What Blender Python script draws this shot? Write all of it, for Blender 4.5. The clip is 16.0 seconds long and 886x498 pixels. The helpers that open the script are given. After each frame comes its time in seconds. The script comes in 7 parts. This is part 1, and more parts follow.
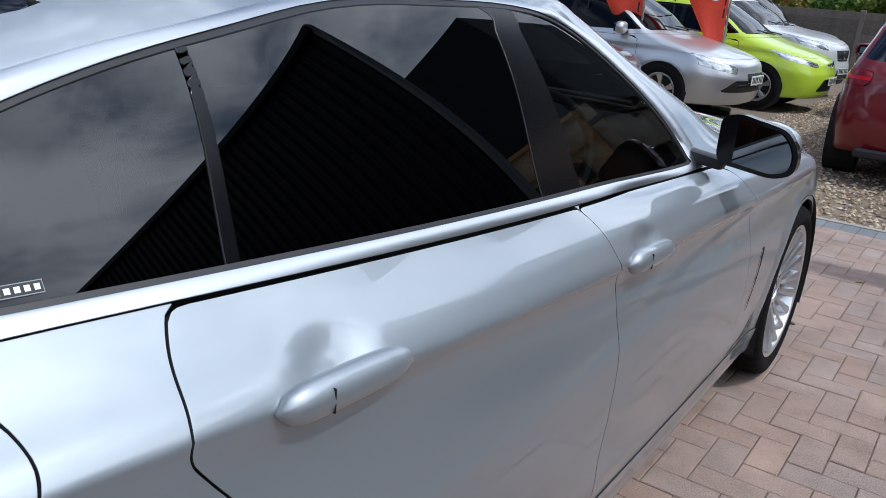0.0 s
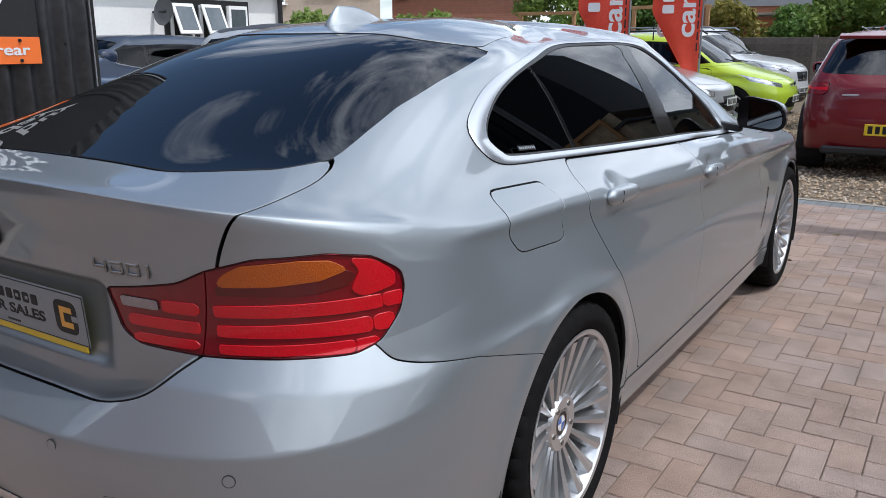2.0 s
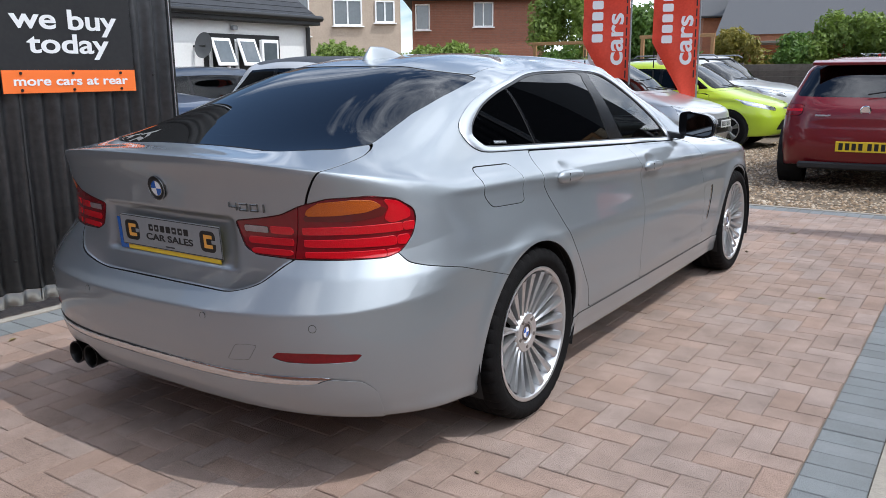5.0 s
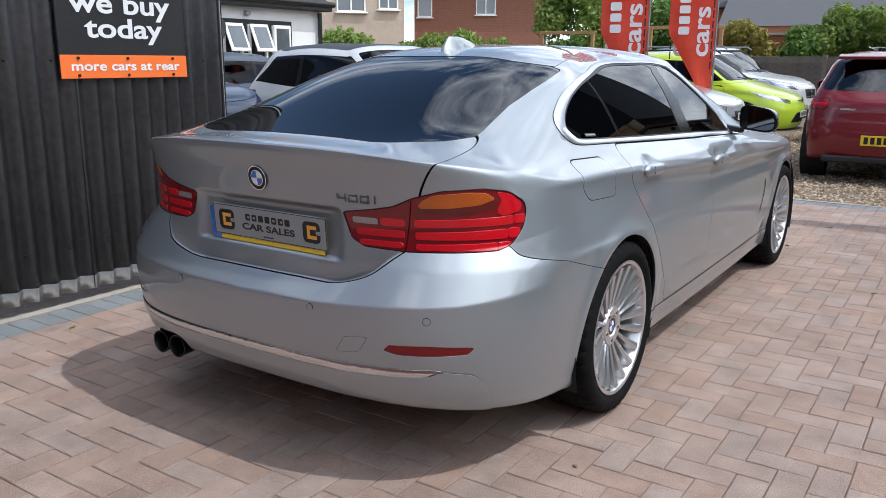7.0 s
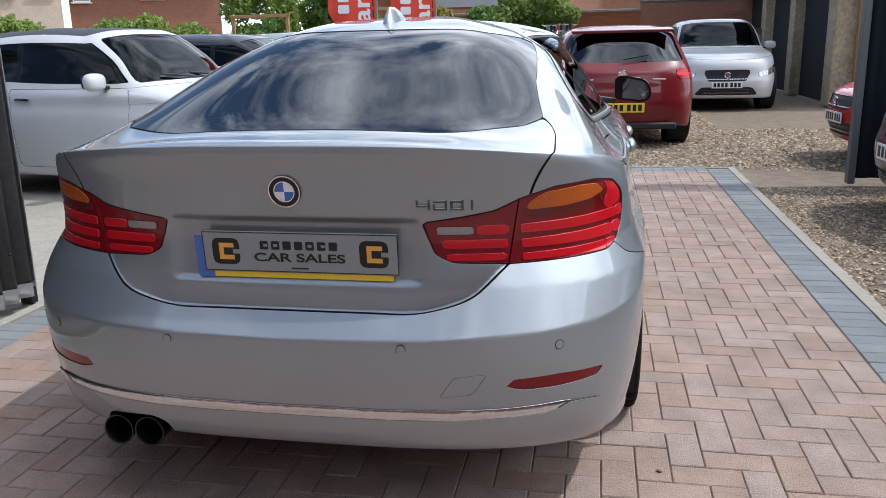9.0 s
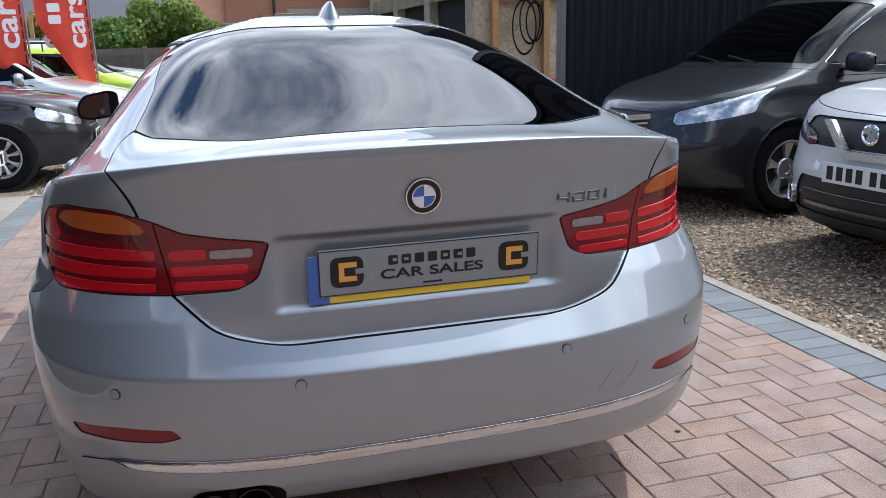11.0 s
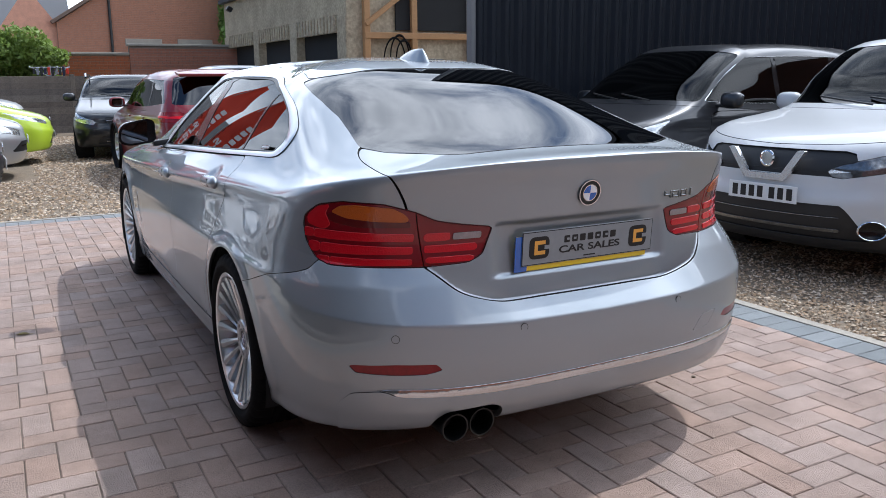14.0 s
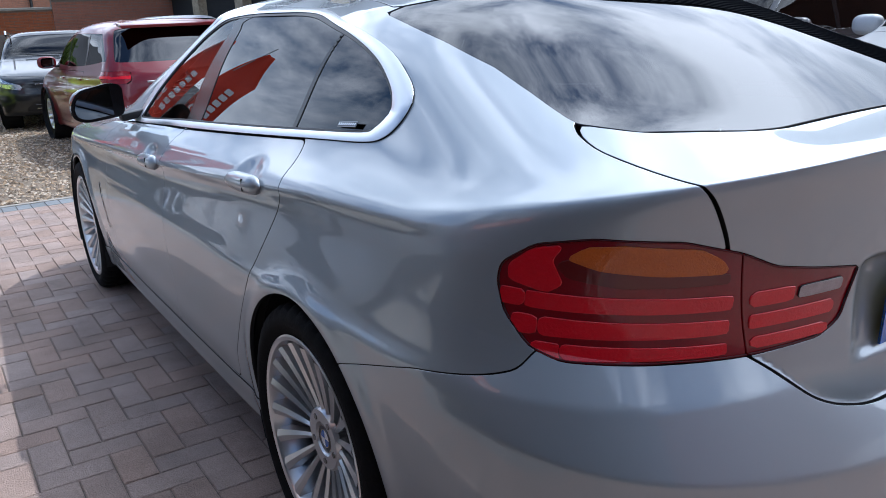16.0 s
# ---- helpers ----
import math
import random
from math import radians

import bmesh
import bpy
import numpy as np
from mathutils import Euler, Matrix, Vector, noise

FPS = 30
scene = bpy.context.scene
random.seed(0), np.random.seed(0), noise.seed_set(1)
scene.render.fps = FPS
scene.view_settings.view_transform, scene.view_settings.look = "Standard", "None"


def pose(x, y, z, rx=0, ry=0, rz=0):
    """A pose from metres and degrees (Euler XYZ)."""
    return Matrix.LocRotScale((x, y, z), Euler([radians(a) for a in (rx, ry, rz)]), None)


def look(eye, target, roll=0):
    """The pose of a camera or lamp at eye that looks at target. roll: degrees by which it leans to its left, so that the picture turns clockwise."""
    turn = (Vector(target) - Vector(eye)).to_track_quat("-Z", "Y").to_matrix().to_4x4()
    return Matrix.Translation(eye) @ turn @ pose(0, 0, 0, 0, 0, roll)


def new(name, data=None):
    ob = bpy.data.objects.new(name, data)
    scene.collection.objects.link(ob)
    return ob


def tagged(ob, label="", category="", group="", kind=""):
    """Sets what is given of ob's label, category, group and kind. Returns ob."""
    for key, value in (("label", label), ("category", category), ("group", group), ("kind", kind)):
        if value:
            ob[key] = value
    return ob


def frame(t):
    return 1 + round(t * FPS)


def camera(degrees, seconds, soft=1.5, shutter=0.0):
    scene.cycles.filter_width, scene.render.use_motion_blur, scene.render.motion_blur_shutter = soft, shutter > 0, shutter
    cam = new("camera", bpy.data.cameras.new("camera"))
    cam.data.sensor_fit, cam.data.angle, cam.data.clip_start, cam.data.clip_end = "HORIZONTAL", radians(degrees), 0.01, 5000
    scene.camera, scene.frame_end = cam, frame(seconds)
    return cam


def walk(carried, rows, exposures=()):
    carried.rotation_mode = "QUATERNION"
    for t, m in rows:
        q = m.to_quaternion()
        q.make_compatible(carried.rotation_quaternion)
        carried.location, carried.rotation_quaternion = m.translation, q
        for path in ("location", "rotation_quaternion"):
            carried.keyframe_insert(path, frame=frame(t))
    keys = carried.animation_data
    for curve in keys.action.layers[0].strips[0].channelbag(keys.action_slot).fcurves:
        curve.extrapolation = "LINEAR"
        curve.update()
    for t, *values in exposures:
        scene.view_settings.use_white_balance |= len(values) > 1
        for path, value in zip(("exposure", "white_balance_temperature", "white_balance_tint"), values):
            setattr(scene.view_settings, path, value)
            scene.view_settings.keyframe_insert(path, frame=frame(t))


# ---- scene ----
cam = camera(57.5, 16.0, soft=0.75)
PATH = [
    (0, (1.41, -0.302, 1.33), (0.349, 1.275, 0.709), 4.6),
    (0.5, (1.517, -0.653, 1.33), (0.362, 0.89, 0.797), -0.3),
    (1, (1.532, -1.049, 1.328), (0.429, 0.542, 0.823), -1.1),
    (1.5, (1.62, -1.415, 1.315), (0.532, 0.19, 0.825), -0.7),
    (2, (1.654, -1.801, 1.298), (0.602, -0.173, 0.805), 0.0),
    (2.5, (1.799, -2.098, 1.299), (0.752, -0.461, 0.826), 0.5),
    (3, (1.937, -2.351, 1.296), (0.82, -0.746, 0.876), 0.2),
    (3.5, (1.992, -2.528, 1.294), (0.885, -0.914, 0.88), -0.0),
    (4, (2.115, -2.573, 1.293), (1.019, -0.956, 0.864), -0.3),
    (4.2, (2.177, -2.587, 1.292), (1.075, -0.974, 0.865), -0.5),
    (6.3, (2.28, -2.605, 1.308), (1.173, -0.996, 0.876), 0.1),
    (6.5, (2.228, -2.632, 1.299), (1.12, -1.026, 0.86), 0.6),
    (7, (1.951, -2.784, 1.31), (0.868, -1.166, 0.855), 0.3),
    (7.5, (1.688, -2.838, 1.312), (0.699, -1.171, 0.82), -0.7),
    (8, (1.391, -2.782, 1.288), (0.572, -1.03, 0.781), -0.8),
    (8.2, (1.276, -2.8, 1.296), (0.547, -1.008, 0.788), -0.9),
    (10.3, (-0.066, -2.781, 1.247), (0.076, -0.848, 0.754), -1.4),
    (10.5, (-0.155, -2.718, 1.259), (0.059, -0.795, 0.754), -1.3),
    (11, (-0.448, -2.636, 1.247), (0.094, -0.772, 0.765), -1.5),
    (11.5, (-0.765, -2.652, 1.27), (0.067, -0.893, 0.806), -0.1),
    (12, (-1.014, -2.817, 1.278), (-0.083, -1.105, 0.826), 0.5),
    (12.5, (-1.292, -2.899, 1.272), (-0.326, -1.211, 0.806), 0.5),
    (13, (-1.511, -2.96, 1.283), (-0.542, -1.273, 0.82), -0.0),
    (13.5, (-1.565, -2.958, 1.285), (-0.613, -1.252, 0.859), -0.4),
    (14, (-1.582, -2.918, 1.282), (-0.649, -1.197, 0.871), -0.5),
    (14.5, (-1.579, -2.76, 1.258), (-0.646, -1.041, 0.839), -0.7),
    (15, (-1.534, -2.427, 1.257), (-0.608, -0.721, 0.775), -0.5),
    (15.5, (-1.549, -2.036, 1.235), (-0.607, -0.355, 0.699), -0.5),
    (16, (-1.51, -1.587, 1.249), (-0.484, 0.042, 0.708), -2.9),
]
walk(cam, [(t, look(eye, target, roll)) for t, eye, target, roll in PATH], [(0.0, -0.40, 5850, 10.0), (0.6, -0.52, 6000, 10.0), (2.0, -0.42, 6100, 10.0), (4.2, -0.22, 6150, 10.0), (8.2, -0.11, 6150, 10.0), (10.5, 0.04, 5980, 10.0), (12.5, 0.08, 5950, 10.0), (14.5, 0.10, 5880, 10.0), (16.0, 0.06, 5620, 10.0)])

# ---- daylight: sun high on the car's right side, bright broken cloud ----
SUN_DIR = Vector((0.61, 0.08, 1.0)).normalized()
world = bpy.data.worlds.new("sky")
scene.world = world
world.use_nodes = True
wn, wl = world.node_tree.nodes, world.node_tree.links
sky = wn.new("ShaderNodeTexSky")
sky.sky_type, sky.sun_disc = "NISHITA", False
sky.ozone_density, sky.dust_density = 3.0, 0.3
sky.sun_elevation, sky.sun_rotation = math.asin(SUN_DIR.z), math.atan2(SUN_DIR.x, SUN_DIR.y)
coord = wn.new("ShaderNodeTexCoord")
squash = wn.new("ShaderNodeMapping")
squash.inputs["Scale"].default_value = (1.0, 1.0, 1.5)
cloud = wn.new("ShaderNodeTexNoise")
cloud.inputs["Scale"].default_value, cloud.inputs["Detail"].default_value = 2.6, 8.0
cloud.inputs["Roughness"].default_value, cloud.inputs["Distortion"].default_value = 0.62, 0.5
ramp = wn.new("ShaderNodeValToRGB")
ramp.color_ramp.elements[0].position, ramp.color_ramp.elements[0].color = 0.37, (0, 0, 0, 1)
ramp.color_ramp.elements[1].position, ramp.color_ramp.elements[1].color = 0.56, (1, 1, 1, 1)
shade = wn.new("ShaderNodeTexNoise")
shade.inputs["Scale"].default_value, shade.inputs["Detail"].default_value = 4.5, 6.0
tone = wn.new("ShaderNodeValToRGB")
tone.color_ramp.elements[0].position, tone.color_ramp.elements[0].color = 0.35, (9.0, 9.7, 10.7, 1)
tone.color_ramp.elements[1].position, tone.color_ramp.elements[1].color = 0.65, (20.0, 20.5, 21.4, 1)
mixer = wn.new("ShaderNodeMix")
mixer.data_type = "RGBA"
wl.new(coord.outputs["Generated"], squash.inputs["Vector"])
wl.new(squash.outputs["Vector"], cloud.inputs["Vector"])
wl.new(squash.outputs["Vector"], shade.inputs["Vector"])
# cloud cover weighted towards +x, added to steer what the car reflects
cloud_side_bias, spread = wn.new("ShaderNodeVectorMath"), wn.new("ShaderNodeMath")
cloud_side_bias.operation, cloud_side_bias.inputs[1].default_value = "DOT_PRODUCT", (0.17, 0.03, -0.06)
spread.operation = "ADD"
wl.new(coord.outputs["Generated"], cloud_side_bias.inputs[0])
wl.new(cloud_side_bias.outputs["Value"], spread.inputs[0])
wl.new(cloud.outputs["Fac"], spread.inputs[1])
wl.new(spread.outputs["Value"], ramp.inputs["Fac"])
wl.new(shade.outputs["Fac"], tone.inputs["Fac"])
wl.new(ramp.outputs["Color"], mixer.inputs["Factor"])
wl.new(sky.outputs["Color"], mixer.inputs["A"])
# clouds are brightest round the sun
near, power, gain, glow = (wn.new("ShaderNodeVectorMath"), wn.new("ShaderNodeMath"), wn.new("ShaderNodeMapRange"), wn.new("ShaderNodeVectorMath"))
near.operation, near.inputs[1].default_value = "DOT_PRODUCT", SUN_DIR
power.operation, power.use_clamp, power.inputs[1].default_value = "POWER", True, 7.0
gain.inputs["To Min"].default_value, gain.inputs["To Max"].default_value = 1.0, 1.4
glow.operation = "MULTIPLY"
wl.new(coord.outputs["Generated"], near.inputs[0])
wl.new(near.outputs["Value"], power.inputs[0])
wl.new(power.outputs["Value"], gain.inputs["Value"])
wl.new(tone.outputs["Color"], glow.inputs[0])
wl.new(gain.outputs["Result"], glow.inputs[1])
wl.new(glow.outputs["Vector"], mixer.inputs["B"])
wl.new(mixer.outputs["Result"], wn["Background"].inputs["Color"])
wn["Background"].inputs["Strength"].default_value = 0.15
sun = new("sun", bpy.data.lights.new("sun", "SUN"))
sun.data.energy, sun.data.angle, sun.data.color = 3.0, radians(0.6), (1.0, 0.965, 0.91)
sun.matrix_world = look(SUN_DIR * 40, (0, 0, 0))

# ---- materials ----
def mat(name, color, rough=0.6, metal=0.0, coat=0.0, noise_scale=0.0, vary=0.0, bump=0.0, bump_scale=0.0, second=None, per_piece=0.0, spec=0.5, coat_rough=0.04, whole=False):
    """A node material: base colour broken up at two scales, a fine relief, and a tint for each object where pieces differ."""
    m = bpy.data.materials.new(name)
    m.use_nodes = True
    n, l = m.node_tree.nodes, m.node_tree.links
    b = n["Principled BSDF"]
    b.inputs["Base Color"].default_value = (*color, 1)
    b.inputs["Roughness"].default_value, b.inputs["Metallic"].default_value = rough, metal
    b.inputs["Coat Weight"].default_value, b.inputs["Coat Roughness"].default_value = coat, coat_rough
    b.inputs["Specular IOR Level"].default_value = spec
    tex = n.new("ShaderNodeTexCoord")
    place = n.new("ShaderNodeNewGeometry").outputs["Position"] if whole else tex.outputs["Object"]
    if vary:
        second = second or tuple(c * 0.55 for c in color)
        big = n.new("ShaderNodeTexNoise")
        big.inputs["Scale"].default_value, big.inputs["Detail"].default_value = noise_scale, 8.0
        big.inputs["Roughness"].default_value = 0.65
        fine = n.new("ShaderNodeTexNoise")
        fine.inputs["Scale"].default_value, fine.inputs["Detail"].default_value = noise_scale * (55.0 if whole else 11.0), 4.0
        add = n.new("ShaderNodeMath")
        add.operation = "ADD"
        r = n.new("ShaderNodeMapRange")
        r.inputs["From Min"].default_value, r.inputs["From Max"].default_value = 0.75, 1.3
        r.inputs["To Max"].default_value = vary
        mx = n.new("ShaderNodeMix")
        mx.data_type = "RGBA"
        mx.inputs["A"].default_value, mx.inputs["B"].default_value = (*color, 1), (*second, 1)
        l.new(place, big.inputs["Vector"])
        l.new(place, fine.inputs["Vector"])
        l.new(big.outputs["Fac"], add.inputs[0])
        l.new(fine.outputs["Fac"], add.inputs[1])
        l.new(add.outputs["Value"], r.inputs["Value"])
        l.new(r.outputs["Result"], mx.inputs["Factor"])
        out = mx.outputs["Result"]
        if per_piece:
            info = n.new("ShaderNodeObjectInfo")
            hsv = n.new("ShaderNodeHueSaturation")
            span = n.new("ShaderNodeMapRange")
            span.inputs["To Min"].default_value, span.inputs["To Max"].default_value = 1 - per_piece, 1 + per_piece
            l.new(info.outputs["Random"], span.inputs["Value"])
            l.new(span.outputs["Result"], hsv.inputs["Value"])
            again, part_of, sat = n.new("ShaderNodeMath"), n.new("ShaderNodeMath"), n.new("ShaderNodeMapRange")
            again.operation, part_of.operation, again.inputs[1].default_value = "MULTIPLY", "FRACT", 7.31
            sat.inputs["To Min"].default_value, sat.inputs["To Max"].default_value = 0.86, 1.16
            l.new(info.outputs["Random"], again.inputs[0])
            l.new(again.outputs["Value"], part_of.inputs[0])
            l.new(part_of.outputs["Value"], sat.inputs["Value"])
            l.new(sat.outputs["Result"], hsv.inputs["Saturation"])
            l.new(out, hsv.inputs["Color"])
            out = hsv.outputs["Color"]
        l.new(out, b.inputs["Base Color"])
    if bump:
        t = n.new("ShaderNodeTexNoise")
        t.inputs["Scale"].default_value, t.inputs["Detail"].default_value = bump_scale, 6.0
        bp = n.new("ShaderNodeBump")
        bp.inputs["Strength"].default_value, bp.inputs["Distance"].default_value = bump, 0.01
        l.new(place, t.inputs["Vector"])
        l.new(t.outputs["Fac"], bp.inputs["Height"])
        l.new(bp.outputs["Normal"], b.inputs["Normal"])
    return m


def glass(name, tint, gloss_rough=0.0, ior=1.5):
    """Thin pane: tinted see-through with a Fresnel reflection."""
    m = bpy.data.materials.new(name)
    m.use_nodes = True
    n, l = m.node_tree.nodes, m.node_tree.links
    n.remove(n["Principled BSDF"])
    tr, gl, fr, mx = (n.new("ShaderNode" + k) for k in ("BsdfTransparent", "BsdfGlossy", "Fresnel", "MixShader"))
    tr.inputs["Color"].default_value = (*tint, 1)
    gl.inputs["Roughness"].default_value, fr.inputs["IOR"].default_value = gloss_rough, ior
    l.new(fr.outputs["Fac"], mx.inputs["Fac"])
    l.new(tr.outputs["BSDF"], mx.inputs[1])
    l.new(gl.outputs["BSDF"], mx.inputs[2])
    l.new(mx.outputs["Shader"], n["Material Output"].inputs["Surface"])
    return m


def paint(name, color, metal=0.0, rough=0.35):
    return mat(name, color, rough, metal, 0.7, 1.3, 0.25, spec=0.3, second=tuple(c * 0.93 for c in color), coat_rough=0.02)


SILVER = mat("silver_metallic_paint", (0.325, 0.356, 0.380), 0.52, 0.78, 1.0, 1.1, 0.2, 0.012, 900.0, second=(0.312, 0.348, 0.372), coat_rough=0.015)
SILVER.node_tree.nodes["Principled BSDF"].inputs["Coat IOR"].default_value = 1.65
BLACK_TRIM = mat("black_plastic", (0.012, 0.012, 0.013), 0.5)
GLOSS_BLACK = mat("gloss_black", (0.005, 0.005, 0.006), 0.16, 0, 0.0, spec=0.3)
# black of undersides; also puts shade into panel gaps and behind glass
UNDER_SHADE = mat("underbody_black", (0.006, 0.006, 0.006), 0.8)
RUBBER = mat("tyre_rubber", (0.008, 0.008, 0.0085), 0.75, 0, 0, 14.0, 0.7, 0.12, 160.0, second=(0.014, 0.013, 0.0125), spec=0.06)
MIRROR = mat("mirror_glass", (0.16, 0.17, 0.18), 0.03, 1.0)
CHROME = mat("chrome", (0.70, 0.71, 0.72), 0.05, 1.0)
STRIP_CHROME = mat("rippled_chrome", (0.66, 0.67, 0.68), 0.06, 1.0, bump=0.35, bump_scale=24.0)
DARK_CHROME = mat("dark_chrome", (0.26, 0.27, 0.28), 0.15, 1.0)
SATIN = mat("satin_aluminium", (0.62, 0.64, 0.66), 0.30, 1.0)
ALLOY = mat("alloy_silver", (0.60, 0.61, 0.62), 0.28, 0.85, 0.6)
PIPE = mat("dark_steel", (0.06, 0.06, 0.06), 0.35, 1.0, 0, 20.0, 0.5)
DISC = mat("brake_disc", (0.25, 0.24, 0.23), 0.4, 1.0, 0, 30.0, 0.5)
TINT = glass("privacy_glass", (0.012, 0.013, 0.015), 0.0, 1.85)
SIDE_TINT = glass("side_privacy_glass", (0.012, 0.013, 0.015), 0.0, 1.75)
CLEAR = glass("clear_glass", (0.84, 0.88, 0.86), 0.0, 1.7)
DARKGLASS = glass("car_window_glass", (0.12, 0.14, 0.14), 0.0, 1.38)
RED_DEEP = mat("deep_red_lens", (0.19, 0.001, 0.006), 0.25, 0.0, 0.75, 30.0, 0.5, second=(0.11, 0.001, 0.004), spec=0.25)
LIGHT_BAR = mat("red_light_guide", (0.54, 0.003, 0.011), 0.22, 0.0, 0.75, 45.0, 0.5, 0.15, 220.0, second=(0.40, 0.002, 0.008), spec=0.25)
SMOKED = mat("smoked_lens", (0.10, 0.006, 0.006), 0.2, 0.0, 0.75, spec=0.25)
AMBER = mat("amber_lens", (0.46, 0.095, 0.006), 0.25, 0.0, 0.75, 220.0, 0.5, 0.3, 320.0, second=(0.30, 0.05, 0.004), spec=0.25)
RED_SOLID = mat("red_lamp", (0.26, 0.003, 0.008), 0.25, 0.3, 0.55, 30.0, 0.5, second=(0.24, 0.002, 0.005), spec=0.2)
RED_BRIGHT = mat("red_light_bar", (0.98, 0.014, 0.030), 0.35, 0.6, 0.3, 60.0, 0.5, second=(0.50, 0.004, 0.012), spec=0.2)
RED_DARK = mat("dark_red_lens", (0.09, 0.001, 0.004), 0.2, 0.7, 0.3, spec=0.2)
RED_REFLEX = mat("red_reflector", (0.24, 0.003, 0.008), 0.3, 0.3, 0.6, 80.0, 0.6, second=(0.06, 0.001, 0.003), spec=0.2)
LAMP = mat("clear_lamp", (0.62, 0.64, 0.66), 0.15, 0.7, 1.0, 3.0, 1.0, second=(0.25, 0.26, 0.27))
BRIGHT_TRIM = mat("bright_trim", (0.85, 0.86, 0.87), 0.22, 0.85)
DARK_POST = mat("dark_post", (0.13, 0.135, 0.14), 0.5, 0.4)
DARK_LAMP = mat("smoked_lamp", (0.20, 0.21, 0.225), 0.12, 0.7, 1.0, 4.0, 1.0, second=(0.025, 0.026, 0.03))
CLEAR_LENS = mat("ribbed_clear_lens", (0.36, 0.30, 0.30), 0.3, 0.3, 0.4, 60.0, 0.6, second=(0.16, 0.13, 0.13))
ASPHALT = mat("asphalt", (0.055, 0.055, 0.056), 0.9, 0, 0, 3.0, 0.6, 0.5, 200.0, second=(0.035, 0.035, 0.036))
WHITE_PLATE = mat("white_plate", (0.72, 0.73, 0.72), 0.35, 0, 0.3)
YELLOW_PLATE = mat("yellow_plate", (0.80, 0.55, 0.02), 0.35, 0, 0.3)
GREY_PLATE = mat("grey_show_plate", (0.26, 0.268, 0.27), 0.38, 0, 0.2, 6.0, 0.2)
BLUE = mat("blue_badge", (0.02, 0.11, 0.42), 0.25, 0, 0.8)
WHITE = mat("white_enamel", (0.75, 0.76, 0.77), 0.25, 0, 0.8)
INK = mat("black_ink", (0.008, 0.008, 0.008), 0.4)
ORANGE = mat("orange_print", (0.82, 0.17, 0.03), 0.45)
GOLD = mat("ochre_print", (0.75, 0.36, 0.06), 0.4)
INTERIOR = mat("car_interior", (0.010, 0.010, 0.011), 0.7, 0, 0, 20.0, 0.5, 0.1, 200.0)
SEAT = mat("seat_leather", (0.018, 0.017, 0.017), 0.5, 0, 0, 20.0, 0.5)
CLAY = mat("clay_paver", (0.440, 0.322, 0.266), 0.85, 0, 0, 4.0, 1.0, 0.9, 200.0, second=(0.22, 0.162, 0.132), per_piece=0.08, whole=True)
GREY_PAVER = mat("grey_paver", (0.225, 0.24, 0.245), 0.85, 0, 0, 4.0, 0.8, 0.6, 220.0, second=(0.14, 0.15, 0.15), per_piece=0.12, whole=True)
SAND = mat("joint_sand", (0.26, 0.20, 0.155), 0.95, 0, 0, 20.0, 0.9, 0.4, 300.0, second=(0.09, 0.07, 0.055))
CONCRETE = mat("concrete", (0.36, 0.325, 0.27), 0.9, 0, 0, 3.0, 0.8, 0.4, 120.0, second=(0.24, 0.22, 0.19))
GRAVEL = mat("gravel_bed", (0.25, 0.19, 0.13), 0.95, 0, 0, 7.0, 0.9, 0.9, 70.0, second=(0.10, 0.085, 0.065))
FENCE_METAL = mat("dark_grey_sheet", (0.080, 0.083, 0.088), 0.36, 0.0, 0.15, 2.5, 0.8, 0.1, 60.0, second=(0.032, 0.033, 0.036))
NAVY_SHEET = mat("navy_sheet", (0.008, 0.011, 0.017), 0.5, 0.0, 0.0, 1.5, 0.7, second=(0.005, 0.007, 0.010), spec=0.15)
BRICK = mat("red_brick", (0.36, 0.125, 0.065), 0.9, 0, 0, 5.0, 0.8, 0.4, 90.0, second=(0.19, 0.085, 0.055), per_piece=0.2)
BRICK_PALE = mat("orange_red_brick", (0.50, 0.235, 0.145), 0.9, 0, 0, 5.0, 0.8, 0.4, 90.0, second=(0.30, 0.145, 0.10), per_piece=0.2)
GREY_TILE = mat("grey_roof_tile", (0.115, 0.118, 0.125), 0.9, 0, 0, 3.0, 0.7, 0.4, 30.0, second=(0.12, 0.12, 0.125))
MORTAR = mat("mortar", (0.26, 0.20, 0.16), 0.95, 0, 0, 12.0, 0.6)
RENDER_WALL = mat("white_render", (0.78, 0.78, 0.76), 0.85, 0, 0, 2.0, 0.4, 0.2, 80.0, second=(0.62, 0.62, 0.60))
BEIGE = mat("beige_render", (0.46, 0.37, 0.29), 0.9, 0, 0, 2.0, 0.5, 0.2, 80.0)
STAINED = mat("stained_render", (0.50, 0.41, 0.28), 0.9, 0, 0, 1.6, 0.9, 0.3, 60.0, second=(0.22, 0.18, 0.12))
SLATE = mat("slate_roof", (0.062, 0.066, 0.074), 0.8, 0, 0, 4.0, 0.7, 0.3, 50.0, per_piece=0.2, spec=0.25)
TILE_ROOF = mat("brown_roof_tile", (0.16, 0.11, 0.085), 0.85, 0, 0, 4.0, 0.7, 0.3, 50.0)
TIMBER = mat("raw_timber", (0.42, 0.23, 0.10), 0.8, 0, 0, 6.0, 0.6, 0.3, 80.0)
WOOD_FENCE = mat("weathered_board", (0.21, 0.175, 0.145), 0.9, 0, 0, 5.0, 0.8, 0.3, 90.0, second=(0.07, 0.06, 0.05), per_piece=0.2)
UPVC = mat("white_frame", (0.80, 0.80, 0.79), 0.4)
PANE = mat("window_pane", (0.10, 0.12, 0.13), 0.05, 0, 1.0, 1.0, 0.5)
